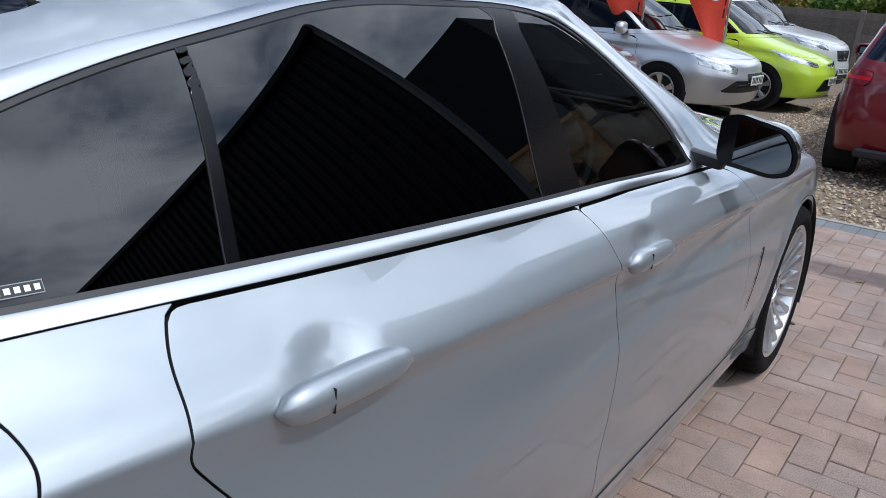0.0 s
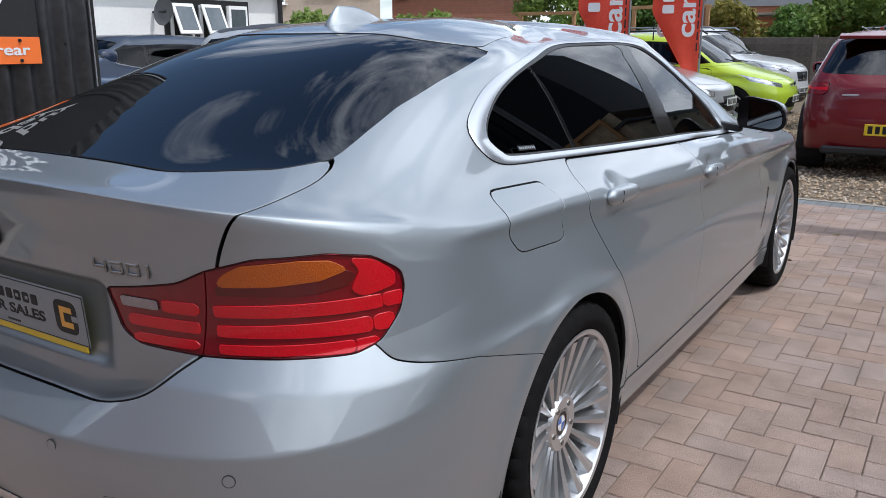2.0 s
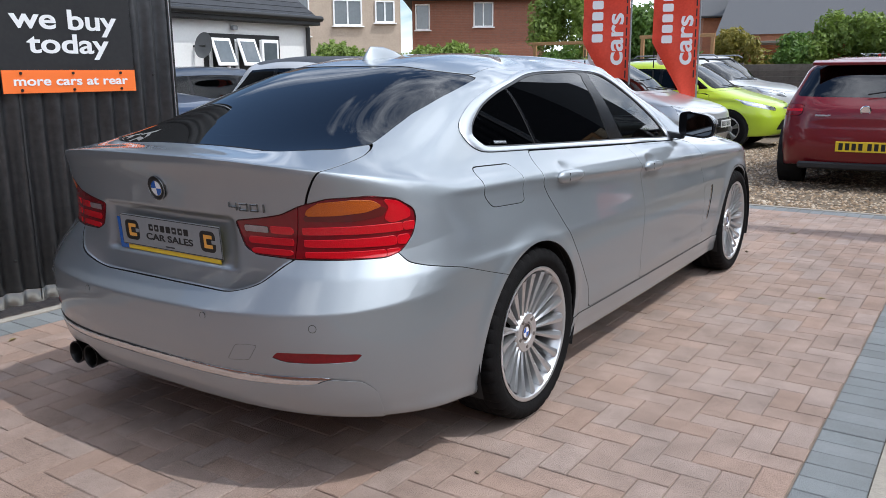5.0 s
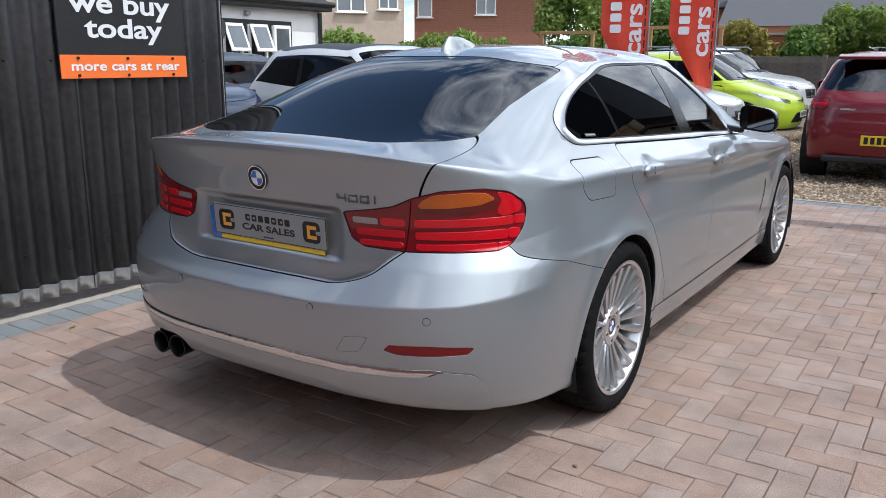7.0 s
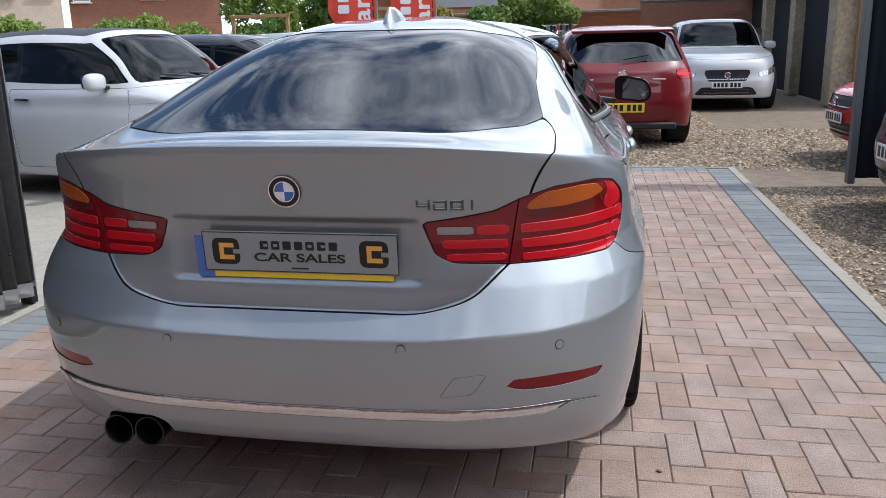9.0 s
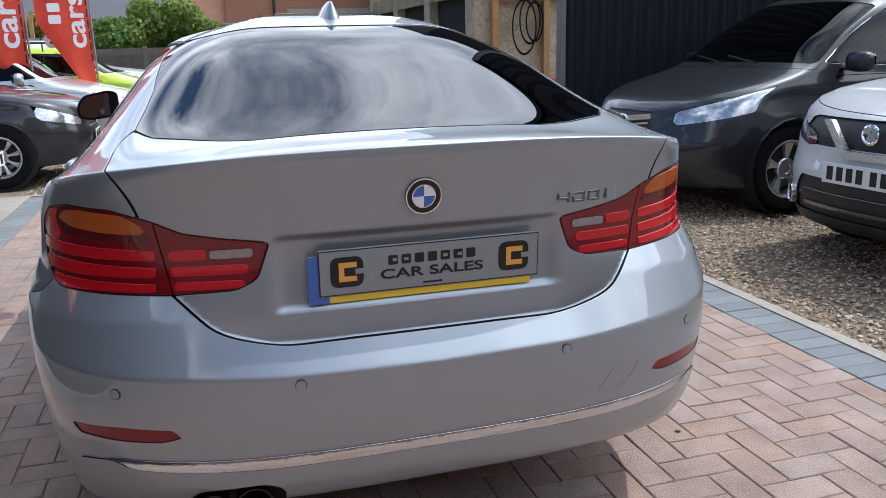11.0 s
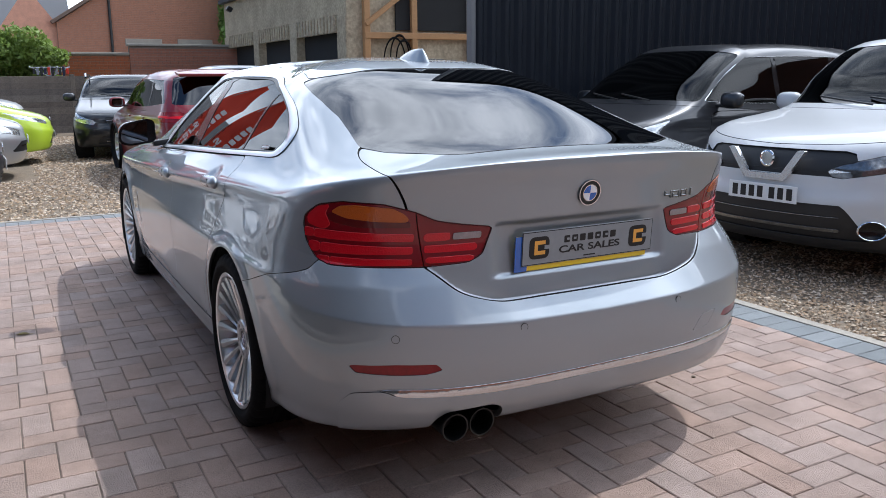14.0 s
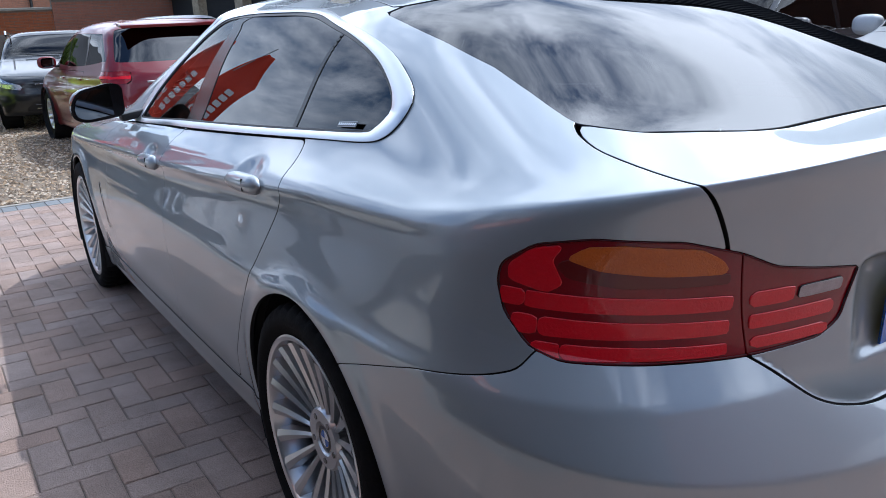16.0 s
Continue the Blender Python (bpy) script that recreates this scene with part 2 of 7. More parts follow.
# black of the shed's dark panel; also stands in for shade in doorways
PANEL_SHADE_BLACK = mat("dark_opening", (0.012, 0.012, 0.012), 0.9)
def leaf(name, color, second):
    """Leaves that let some light through."""
    m = mat(name, color, 0.5, 0, 0, 3.0, 0.8, second=second)
    n, l = m.node_tree.nodes, m.node_tree.links
    b, out = n["Principled BSDF"], n["Material Output"]
    tr, mx = n.new("ShaderNodeBsdfTranslucent"), n.new("ShaderNodeMixShader")
    mx.inputs["Fac"].default_value = 0.4
    l.new(b.inputs["Base Color"].links[0].from_socket, tr.inputs["Color"])
    l.new(b.outputs["BSDF"], mx.inputs[1])
    l.new(tr.outputs["BSDF"], mx.inputs[2])
    l.new(mx.outputs["Shader"], out.inputs["Surface"])
    return m


LEAF = leaf("leaf_green", (0.16, 0.27, 0.05), (0.07, 0.14, 0.03))
LEAF_PALE = leaf("pale_leaf", (0.27, 0.36, 0.07), (0.11, 0.18, 0.04))
LEAF_RUST = leaf("yellowing_leaf", (0.36, 0.28, 0.06), (0.15, 0.19, 0.04))
BARK = mat("bark", (0.10, 0.075, 0.055), 0.9, 0, 0, 8.0, 0.6)
FLAG_RED = leaf("flag_red", (0.80, 0.085, 0.045), (0.66, 0.06, 0.03))
POLE = mat("pole_grey", (0.30, 0.31, 0.32), 0.4, 0.6)

# ---- building blocks ----
def part(name, bm, material, parent=None, label="", smooth=None, kind="", category=""):
    """Links a bmesh (or ready mesh) as one object under its parent."""
    if isinstance(bm, bmesh.types.BMesh):
        me = bpy.data.meshes.new(name)
        bm.to_mesh(me)
        bm.free()
        if smooth is not None:
            me.shade_smooth()
            if smooth < 180:
                me.set_sharp_from_angle(angle=radians(smooth))
    else:
        me = bm
    if not me.materials:
        me.materials.append(material)
    ob = new(name, me)
    if parent is not None:
        ob.parent = parent
    return tagged(ob, label, category, "", kind)


def thing(name, label, category, at=None, kind="", group=""):
    ob = new(name)
    if at is not None:
        ob.matrix_basis = at
    return tagged(ob, label, category, group, kind)


def box(sx, sy, sz, at=(0, 0, 0), bevel=0.0, bm=None, turn=None, seg=1):
    """A bevelled block, centred on at."""
    bm = bm or bmesh.new()
    m = Matrix.Translation(at) @ (turn or Matrix.Identity(4)) @ Matrix.Diagonal((sx, sy, sz, 1))
    vs = bmesh.ops.create_cube(bm, size=1, matrix=m)["verts"]
    if bevel:
        es = list({e for v in vs for e in v.link_edges})
        bmesh.ops.bevel(bm, geom=es, offset=bevel, segments=seg, affect="EDGES", profile=0.6)
    return bm


def tube(a, b, r, r2=None, sides=10, bm=None):
    bm = bm or bmesh.new()
    a, b = Vector(a), Vector(b)
    m = Matrix.Translation((a + b) / 2) @ (b - a).to_track_quat("Z", "Y").to_matrix().to_4x4()
    bmesh.ops.create_cone(bm, cap_ends=True, segments=sides, radius1=r, radius2=r if r2 is None else r2, depth=(b - a).length, matrix=m)
    return bm


def lathe(profile, segs, axis="X", bm=None, closed=False):
    """Turns (radius, offset) pairs about an axis through the origin."""
    bm = bm or bmesh.new()
    rings = []
    for i in range(segs):
        a = 2 * math.pi * i / segs
        rings.append([bm.verts.new((o, r * math.cos(a), r * math.sin(a)) if axis == "X" else (r * math.cos(a), r * math.sin(a), o)) for r, o in profile])
    n = len(profile)
    for i in range(segs):
        p, q = rings[i], rings[(i + 1) % segs]
        for j in range(n if closed else n - 1):
            bm.faces.new((p[j], p[(j + 1) % n], q[(j + 1) % n], q[j]))
    bmesh.ops.recalc_face_normals(bm, faces=bm.faces)
    return bm


def prism(outline, depth, bm=None, m=None):
    """A flat outline (x, z pairs) given depth along y."""
    bm = bm or bmesh.new()
    m = m or Matrix.Identity(4)
    f = [bm.verts.new(m @ Vector((x, -depth / 2, z))) for x, z in outline]
    k = [bm.verts.new(m @ Vector((x, depth / 2, z))) for x, z in outline]
    bm.faces.new(f)
    bm.faces.new(k[::-1])
    for i in range(len(f)):
        j = (i + 1) % len(f)
        bm.faces.new((f[j], f[i], k[i], k[j]))
    bmesh.ops.recalc_face_normals(bm, faces=bm.faces)
    return bm


def lettering(body, size, depth, m, material, parent, name="lettering", align="CENTER", shear=0.0, stretch=1.0):
    """Raised words in the built-in font, turned into a mesh."""
    cu = bpy.data.curves.new(name, "FONT")
    cu.body, cu.size, cu.extrude, cu.align_x, cu.align_y, cu.shear = body, size, depth, align, "CENTER", shear
    cu.offset = size * 0.02
    tmp = bpy.data.objects.new(name, cu)
    me = bpy.data.meshes.new_from_object(tmp)
    bpy.data.objects.remove(tmp)
    me.transform(m @ Matrix.Diagonal((stretch, 1, 1, 1)))
    bm = bmesh.new()
    bm.from_mesh(me)
    todo, letters = set(bm.verts), []
    while todo:
        stack, seen = [todo.pop()], []
        while stack:
            v = stack.pop()
            seen.append(v)
            for e in v.link_edges:
                w = e.other_vert(v)
                if w in todo:
                    todo.remove(w)
                    stack.append(w)
        letters.append(seen)
    for seen in sorted(letters, key=lambda q: min(v.index for v in q)):
        index = {v: i for i, v in enumerate(seen)}
        one = bpy.data.meshes.new("letter")
        one.from_pydata([v.co[:] for v in seen], [], [[index[v] for v in f.verts] for f in {f for v in seen for f in v.link_faces}])
        part("letter", one, material, parent)
    bm.free()


# ---- car bodies: lofted loops with panels cut out of one surface ----
class Surf:
    """Points, normals, side data (perimeter run, level) and polygons of a piece of body surface."""

    def __init__(self, V, N, A, F):
        self.V, self.N, self.A, self.F = V, N, A, F


def ease(values, x):
    """Smooth curve through evenly spaced values."""
    v = np.asarray(values, float)
    n = len(v) - 1
    i = np.clip(np.floor(x).astype(int), 0, n - 1)
    t = x - i
    p0, p1, p2, p3 = v[np.maximum(i - 1, 0)], v[i], v[i + 1], v[np.minimum(i + 2, n)]
    m1, m2 = (p2 - p0) / 2, (p3 - p1) / 2
    if v.ndim > 1:
        t = t.reshape(t.shape + (1,) * (p0.ndim - t.ndim))
    return (2 * t**3 - 3 * t**2 + 1) * p1 + (t**3 - 2 * t**2 + t) * m1 + (-2 * t**3 + 3 * t**2) * p2 + (t**3 - t**2) * m2


def loft(P, n_rear, n_side, n_front, per_level, shape=None, fair=None, rounds=0, warp=None, extra=()):
    """One skin from loops stacked by level. P holds, level by level: ry rz rn (rear centre and roundness), rc (where the rear
    corner meets the side), the side's half widths wr wm wf and heights zr zm zf, fc, and fy fz fn at the front."""
    K = len(P["ry"])
    g = {k: np.asarray(v, float) for k, v in P.items()}
    g.setdefault("hp", np.full(K, 4.0))
    u = np.union1d(np.linspace(0, K - 1, (K - 1) * per_level + 1), extra)
    g = {k: ease(v, u) for k, v in g.items()}
    c = lambda k: g[k][:, None]
    phi = np.linspace(0, np.pi / 2, n_rear + 1)[None, :]

    def arc(n, side_w, side_z, cy, cz, ey, sw, sz):
        r = (np.abs(np.cos(phi)) ** n + np.abs(np.sin(phi)) ** n) ** (-1 / n)
        h = 1 - np.sin(phi) ** c("hp")
        run = (cy - ey) * np.cos(phi) * r
        return np.stack([(side_w + sw * run) * np.sin(phi) * r, ey + run, side_z + sz * run * (1 - h) + (cz - side_z) * h], -1)

    span = c("fc") - c("rc")
    span = np.where(np.abs(span) < 0.05, 0.05, span)
    fade = np.clip((span - 0.05) / 0.3, 0, 1)
    at0 = lambda k: fade * (-3 * c(k + "r") + 4 * c(k + "m") - c(k + "f")) / span
    at1 = lambda k: fade * (c(k + "r") - 4 * c(k + "m") + 3 * c(k + "f")) / span
    rear = arc(c("rn"), c("wr"), c("zr"), c("ry"), c("rz"), c("rc"), at0("w"), at0("z"))
    phi = np.linspace(0, np.pi / 2, n_front + 1)[None, :]
    front = arc(c("fn"), c("wf"), c("zf"), c("fy"), c("fz"), c("fc"), at1("w"), at1("z"))[:, ::-1]
    t = np.linspace(0, 1, n_side + 1)[None, 1:-1]
    q = lambda a, b, d: a * (1 - t) * (1 - 2 * t) + b * 4 * t * (1 - t) + d * t * (2 * t - 1)
    side = np.stack([q(c("wr"), c("wm"), c("wf")), c("rc") + (c("fc") - c("rc")) * t, q(c("zr"), c("zm"), c("zf"))], -1)
    G = np.concatenate([rear, side, front], 1)
    R, C = G.shape[:2]
    s = np.concatenate([np.linspace(0, 1, n_rear + 1), 1 + np.linspace(0, 1, n_side + 1)[1:-1], 2 + np.linspace(0, 1, n_front + 1)])

    def normals(G):
        du, ds = np.gradient(G, axis=0), np.gradient(G, axis=1)
        du[:, 0, 0] = du[:, -1, 0] = 0
        ds[:, 0, 1:] = ds[:, -1, 1:] = 0
        ds[-1], du[-1] = ds[-2], du[-2]
        N = np.cross(ds, du)
        N[-3:] = (0, 0, 1)
        return N / np.maximum(np.linalg.norm(N, axis=-1, keepdims=True), 1e-9)

    if warp is not None:
        G = warp(G, u[:, None], s[None, :])
    if fair is not None:
        wgt = fair(u[:, None], s[None, :])[1:-1, 1:-1, None] * 0.5
        for _ in range(rounds):
            mean = (G[:-2, 1:-1] + G[2:, 1:-1] + G[1:-1, :-2] + G[1:-1, 2:]) / 4
            G[1:-1, 1:-1] += wgt * (mean - G[1:-1, 1:-1])
    N = normals(G)
    if shape is not None:
        G = G + N * shape(G, u[:, None], s[None, :])[..., None]
        N = normals(G)
    A = np.stack(np.broadcast_arrays(s[None, :], u[:, None]), -1)
    flip = np.array([-1, 1, 1])
    V = np.concatenate([G, (G * flip)[:, 1:-1]], 1)
    NN = np.concatenate([N, (N * flip)[:, 1:-1]], 1)
    AA = np.concatenate([A, A[:, 1:-1]], 1)
    W = V.shape[1]
    order = list(range(C)) + list(range(W - 1, C - 1, -1))
    F = []
    for r in range(R - 1):
        for k in range(W):
            a, b = order[k], order[(k + 1) % W]
            F.append((r * W + a, r * W + b, (r + 1) * W + b, (r + 1) * W + a))
    return Surf(V.reshape(-1, 3), NN.reshape(-1, 3), AA.reshape(-1, 2), F)


def compact(S):
    used = np.unique(np.fromiter((i for p in S.F for i in p), int)) if S.F else np.zeros(0, int)
    back = np.zeros(len(S.V), int)
    back[used] = np.arange(len(used))
    b = back.tolist()
    return Surf(S.V[used], S.N[used], S.A[used], [tuple(b[i] for i in p) for p in S.F])


def clip(S, f):
    """Keeps the part of S where f is below zero; f holds one value for each point."""
    ins, fl = (f < 0).tolist(), f.tolist()
    F, cache, mix = [], {}, []
    base = len(S.V)

    def cut(i, j):
        key = (i, j) if i < j else (j, i)
        if key not in cache:
            cache[key] = base + len(mix)
            a, b = key
            mix.append((a, b, fl[a] / (fl[a] - fl[b])))
        return cache[key]

    for p in S.F:
        c = sum(ins[i] for i in p)
        if c == len(p):
            F.append(p)
        elif c:
            out = []
            for k, i in enumerate(p):
                j = p[k - 1]
                if ins[i] != ins[j]:
                    out.append(cut(i, j))
                if ins[i]:
                    out.append(i)
            if len(out) > 2:
                F.append(tuple(out))
    V, N, A = S.V, S.N, S.A
    if mix:
        a, b, t = (np.array(k) for k in zip(*mix))
        t = t[:, None]
        mixd = lambda M: np.concatenate([M, M[a] * (1 - t) + M[b] * t])
        V, N, A = mixd(V), mixd(N), mixd(A)
    return compact(Surf(V, N, A, F))


def region(points, p, q, round_by=0, closed=True):
    """Signed distance to a closed smooth outline in the plane of coordinates p, q; below zero inside."""
    pts = np.asarray(points, float)
    if round_by:
        n = len(pts)
        x = np.arange(n * round_by) / round_by
        pts = ease(np.concatenate([pts[-2:], pts, pts[:3]]), x + 2)
    ax, ay = pts[:, 0], pts[:, 1]
    bx, by = np.roll(ax, -1), np.roll(ay, -1)
    out = np.full(len(p), 9.0)
    lo, hi = pts.min(0) - 0.15, pts.max(0) + 0.15
    near = np.nonzero((p > lo[0]) & (p < hi[0]) & (q > lo[1]) & (q < hi[1]))[0]
    P, Q = p[near, None], q[near, None]
    t = np.clip(((P - ax) * (bx - ax) + (Q - ay) * (by - ay)) / ((bx - ax) ** 2 + (by - ay) ** 2 + 1e-12), 0, 1)
    d = np.sqrt(((P - ax - t * (bx - ax)) ** 2 + (Q - ay - t * (by - ay)) ** 2).min(1))
    with np.errstate(divide="ignore", invalid="ignore"):
        hit = ((ay > Q) != (by > Q)) & (P < (bx - ax) * (Q - ay) / (by - ay) + ax)
    out[near] = np.where(hit.sum(1) % 2 == 1, -d, d)
    return out


def rounded(pts, r, n=5):
    """The outline with its corners rounded by r."""
    pts = [np.array(p, float) for p in pts]
    out = []
    for i, p in enumerate(pts):
        a, b = pts[i - 1] - p, pts[(i + 1) % len(pts)] - p
        la, lb = np.linalg.norm(a), np.linalg.norm(b)
        k = min(r, la * 0.45, lb * 0.45)
        a, b = p + a / la * k, p + b / lb * k
        for t in np.linspace(0, 1, n):
            out.append(((1 - t) ** 2 * a + 2 * t * (1 - t) * p + t * t * b).tolist())
    return out


def skin(name, S, material, parent, label="", lift=0.0, edge=0.012, gap_shade=True):
    """A panel: the surface with its own smooth normals, and edges folded inwards."""
    if not S.F:
        return None
    V = S.V + S.N * lift
    count = {}
    for p in S.F:
        for k, i in enumerate(p):
            j = p[k - 1]
            key = (i, j) if i < j else (j, i)
            count[key] = None if key in count else (j, i)
    rim = [e for e in count.values() if e]
    faces = list(S.F)
    verts, norms = [V], [S.N]
    if edge and rim:
        ids = sorted({i for e in rim for i in e})
        pos = {i: n for n, i in enumerate(ids)}
        k, base = len(ids), len(V)
        side = np.zeros((k, 3))
        for a, b in rim:
            d = np.cross(V[b] - V[a], S.N[a])
            side[pos[a]] += d
            side[pos[b]] += d
        side /= np.maximum(np.linalg.norm(side, axis=1, keepdims=True), 1e-9)
        soft = S.N[ids] + side
        soft /= np.maximum(np.linalg.norm(soft, axis=1, keepdims=True), 1e-9)
        r = min(0.0012, edge / 3)
        verts += [V[ids] + side * r * 0.7 - S.N[ids] * r * 0.6, V[ids] + side * r - S.N[ids] * edge]
        norms += [soft, side]
        for a, b in rim:
            pa, pb = pos[a], pos[b]
            faces.append((b, a, base + pa, base + pb))
            faces.append((base + pb, base + pa, base + k + pa, base + k + pb))
        deep = len(S.F) + 1 + 2 * np.arange(len(rim))
    V2, N2 = np.concatenate(verts), np.concatenate(norms)
    me = bpy.data.meshes.new(name)
    me.from_pydata(V2.tolist(), [], faces)
    me.shade_smooth()
    me.normals_split_custom_set_from_vertices(N2.tolist())
    me.materials.append(material)
    # deep part of the fold is black: gap shade put into its colour
    if gap_shade and edge and rim:
        me.materials.append(UNDER_SHADE)
        for i in deep:
            me.polygons[int(i)].material_index = 1
    return part(name, me, material, parent, label)

# ---- the silver saloon; origin on the ground under the middle of the rear axle ----
PROFILE = {
    "ry": [-.80, -.965, -1.02, -1.045, -1.055, -1.056, -1.042, -.997, -.947, -.931, -.956, -.978, -.957, -.79, -.57, -.33, -.12, .06, .26, .62, 1.1],
    "rz": [.27, .275, .33, .43, .50, .566, .602, .621, .650, .80, .96, 1.035, 1.056, 1.072, 1.145, 1.232, 1.294, 1.338, 1.366, 1.386, 1.39],
    "rn": [3.0, 3.2, 3.4, 3.4, 3.4, 3.4, 3.4, 3.4, 3.4, 3.4, 3.5, 3.7, 4.0, 4.6, 5.0, 4.6, 4.2, 3.8, 3.4, 3, 2.5],
    "hp": [4.0] * 12 + [3.1, 2.6, 2.4, 2.6, 3.3, 3.6, 3.6, 3.6, 4.0],
    "rc": [-.3] * 13 + [-.2, -.02, .12, .26, .40, .55, .85, 1.1],
    "wr": [.70, .84, .865, .885, .897, .90, .899, .889, .880, .866, .856, .835, .80, .772, .740, .69, .632, .562, .512, .3, .002],
    "zr": [.20, .20, .27, .40, .545, .66, .688, .712, .765, .84, .885, .93, .960, .978, 1.002, 1.095, 1.195, 1.268, 1.30, 1.355, 1.385],
    "wm": [.70, .84, .868, .885, .898, .905, .907, .905, .900, .897, .899, .885, .865, .835, .80, .745, .68, .60, .55, .32, .002],
    "zm": [.19, .19, .25, .38, .50, .60, .66, .70, .76, .83, .86, .89, .92, .945, .965, 1.06, 1.16, 1.25, 1.29, 1.35, 1.39],
    "wf": [.70, .83, .85, .87, .88, .885, .885, .883, .88, .875, .87, .85, .82, .78, .765, .70, .635, .57, .52, .3, .002],
    "zf": [.20, .2, .25, .38, .5, .58, .63, .67, .71, .75, .79, .82, .85, .90, .95, 1.05, 1.16, 1.265, 1.315, 1.36, 1.38],
    "fc": [2.9] * 12 + [2.8, 2.5, 2.0, 1.85, 1.6, 1.4, 1.3, 1.2, 1.102],
    "fy": [3.35, 3.50, 3.53, 3.55, 3.56, 3.565, 3.565, 3.56, 3.555, 3.545, 3.52, 3.48, 3.40, 3.0, 2.42, 2.12, 1.85, 1.60, 1.48, 1.3, 1.104],
    "fz": [.20, .2, .25, .35, .45, .52, .57, .61, .65, .70, .75, .79, .83, .93, .985, 1.08, 1.19, 1.29, 1.335, 1.378, 1.39],
    "fn": [2.6] * 14 + [3.2, 3.2, 3, 3, 3, 3, 2.5],
}
AXLES = (0.004, 2.81)
DEG = 0.0144  # metres of perimeter for each degree round the rear corner


def step(x, a, b):
    t = np.clip((x - a) / (b - a), 0, 1)
    return t * t * (3 - 2 * t)


def crease_height(y):
    return np.interp(y, [-0.7, -0.3, 0, 1.06, 2.0, 2.8], [0.93, 0.917, 0.912, 0.853, 0.815, 0.785])


def sculpt(G, u, s):
    """Relief on the plain skin: flank crease, plate recess, handle cups, arch lips."""
    x, y, z = np.abs(G[..., 0]), G[..., 1], G[..., 2]
    flank = step(s, 0.72, 0.95) * (1 - step(s, 1.9, 2.1))
    under = crease_height(y) - z
    d = np.where(under > 0, -0.018 * (1 - np.exp(-under / 0.024)) * np.exp(-((under / 0.17) ** 2)), 0.004 * np.exp(-((under / 0.03) ** 2)) - 0.004)
    d = d * flank
    d = d + flank * 0.006 * np.exp(-(((z - 0.36) / 0.05) ** 2)) * step(y, 0.45, 0.6) * (1 - step(y, 2.2, 2.4))
    for cy in AXLES:
        r = np.hypot(y - cy, z - 0.325)
        d = d + flank * 0.010 * np.exp(-(((r - 0.375) / 0.035) ** 2)) * step(z, 0.1, 0.3)
    for hy, hz in ((0.32, 0.912), (1.19, 0.868)):
        e = np.hypot((y - hy) / 0.075, (z - hz - 0.012) / 0.036)
        d = d - flank * 0.011 * (1 - step(e, 0.2, 1.05))
    tail = 1 - step(s, 0.45, 0.6)
    recess = (1 - step(x, 0.30, 0.345)) * step(z, 0.693, 0.710) * (1 - step(z, 0.850, 0.872)) * step(u, 8.0, 8.25)
    return d - 0.014 * recess * tail


def fairing(u, s):
    """Where the skin is smoothed: the rear pillars and the shoulder under them."""
    return step(u, 11.2, 13.2) * (1 - step(u, 18.2, 19.6)) * step(s, 0.28, 0.56) * (1 - step(s, 1.25, 1.65))


def tuck(G, u, s):
    """Under the lamps the bumper rounds over gently instead of forming a shelf."""
    lo, hi = 5.5, 8.65
    a, b = G[np.argmin(np.abs(u[:, 0] - lo))], G[np.argmin(np.abs(u[:, 0] - hi))]
    e = np.clip((u - lo) / (hi - lo), 0, 1)[..., None]
    out = a - np.array([0, -0.25, 0])
    out[:, 2] = 0
    out /= np.maximum(np.linalg.norm(out, axis=1, keepdims=True), 1e-6)
    soft = a * (1 - e) + b * e + out * 0.010 * np.sin(np.pi * e ** 0.85)
    w = (step(s, 0.20, 0.38) * (1 - step(s, 0.72, 0.98)) * ((u > lo) & (u < hi)))[..., None]
    return G * (1 - w) + soft * w


FINE = loft(PROFILE, 110, 190, 40, 7, sculpt, fairing, 320, tuck, [8 + i / 7 + j / 28 for i in range(14) for j in (1, 2, 3)])
ax = lambda S: np.abs(S.V[:, 0])
arc_run = lambda S: np.where(S.A[:, 0] < 1, S.A[:, 0] * 90 * DEG, 90 * DEG + S.V[:, 1] + 0.3)


def on_tail(pts, r=0.0, key=None):
    """Region round the car's rear, outline in degrees round the corner and height (or level)."""
    o = [(a * DEG, b) for a, b in pts]
    o = rounded(o, r) if r else o
    return lambda S: region(o, arc_run(S), key(S) if key else S.V[:, 2])


def on_flank(pts, r=0.0, smooth=0):
    o = rounded(pts, r) if r else pts
    return lambda S: np.where(ax(S) > 0.3, region(o, S.V[:, 1], S.V[:, 2], smooth), 9.0)


def both(*fs):
    return lambda S: np.max([f(S) for f in fs], axis=0)


def outside(f, by=0.0):
    return lambda S: by - f(S)


def side_of(a, b):
    """Below zero on the left of the line a to b in side view."""
    (ay, az), (by, bz) = a, b
    n = math.hypot(by - ay, bz - az)
    return lambda S: -((by - ay) * (S.V[:, 2] - az) - (bz - az) * (S.V[:, 1] - ay)) / n


def take(S, f, gap=0.0022):
    v = f(S)
    return clip(S, v + gap), clip(S, gap - v)


def biggest(S):
    """The largest connected piece."""
    if not S.F:
        return S
    up = list(range(len(S.V)))

    def root(i):
        while up[i] != i:
            up[i] = up[up[i]]
            i = up[i]
        return i

    for p in S.F:
        a = root(p[0])
        for i in p[1:]:
            up[root(i)] = a
    tally = {}
    for p in S.F:
        tally.setdefault(root(p[0]), []).append(p)
    return compact(Surf(S.V, S.N, S.A, max(tally.values(), key=len)))


def halves(S):
    """Right and left pieces of a panel that comes in pairs."""
    return clip(S, -S.V[:, 0]), clip(S, S.V[:, 0])


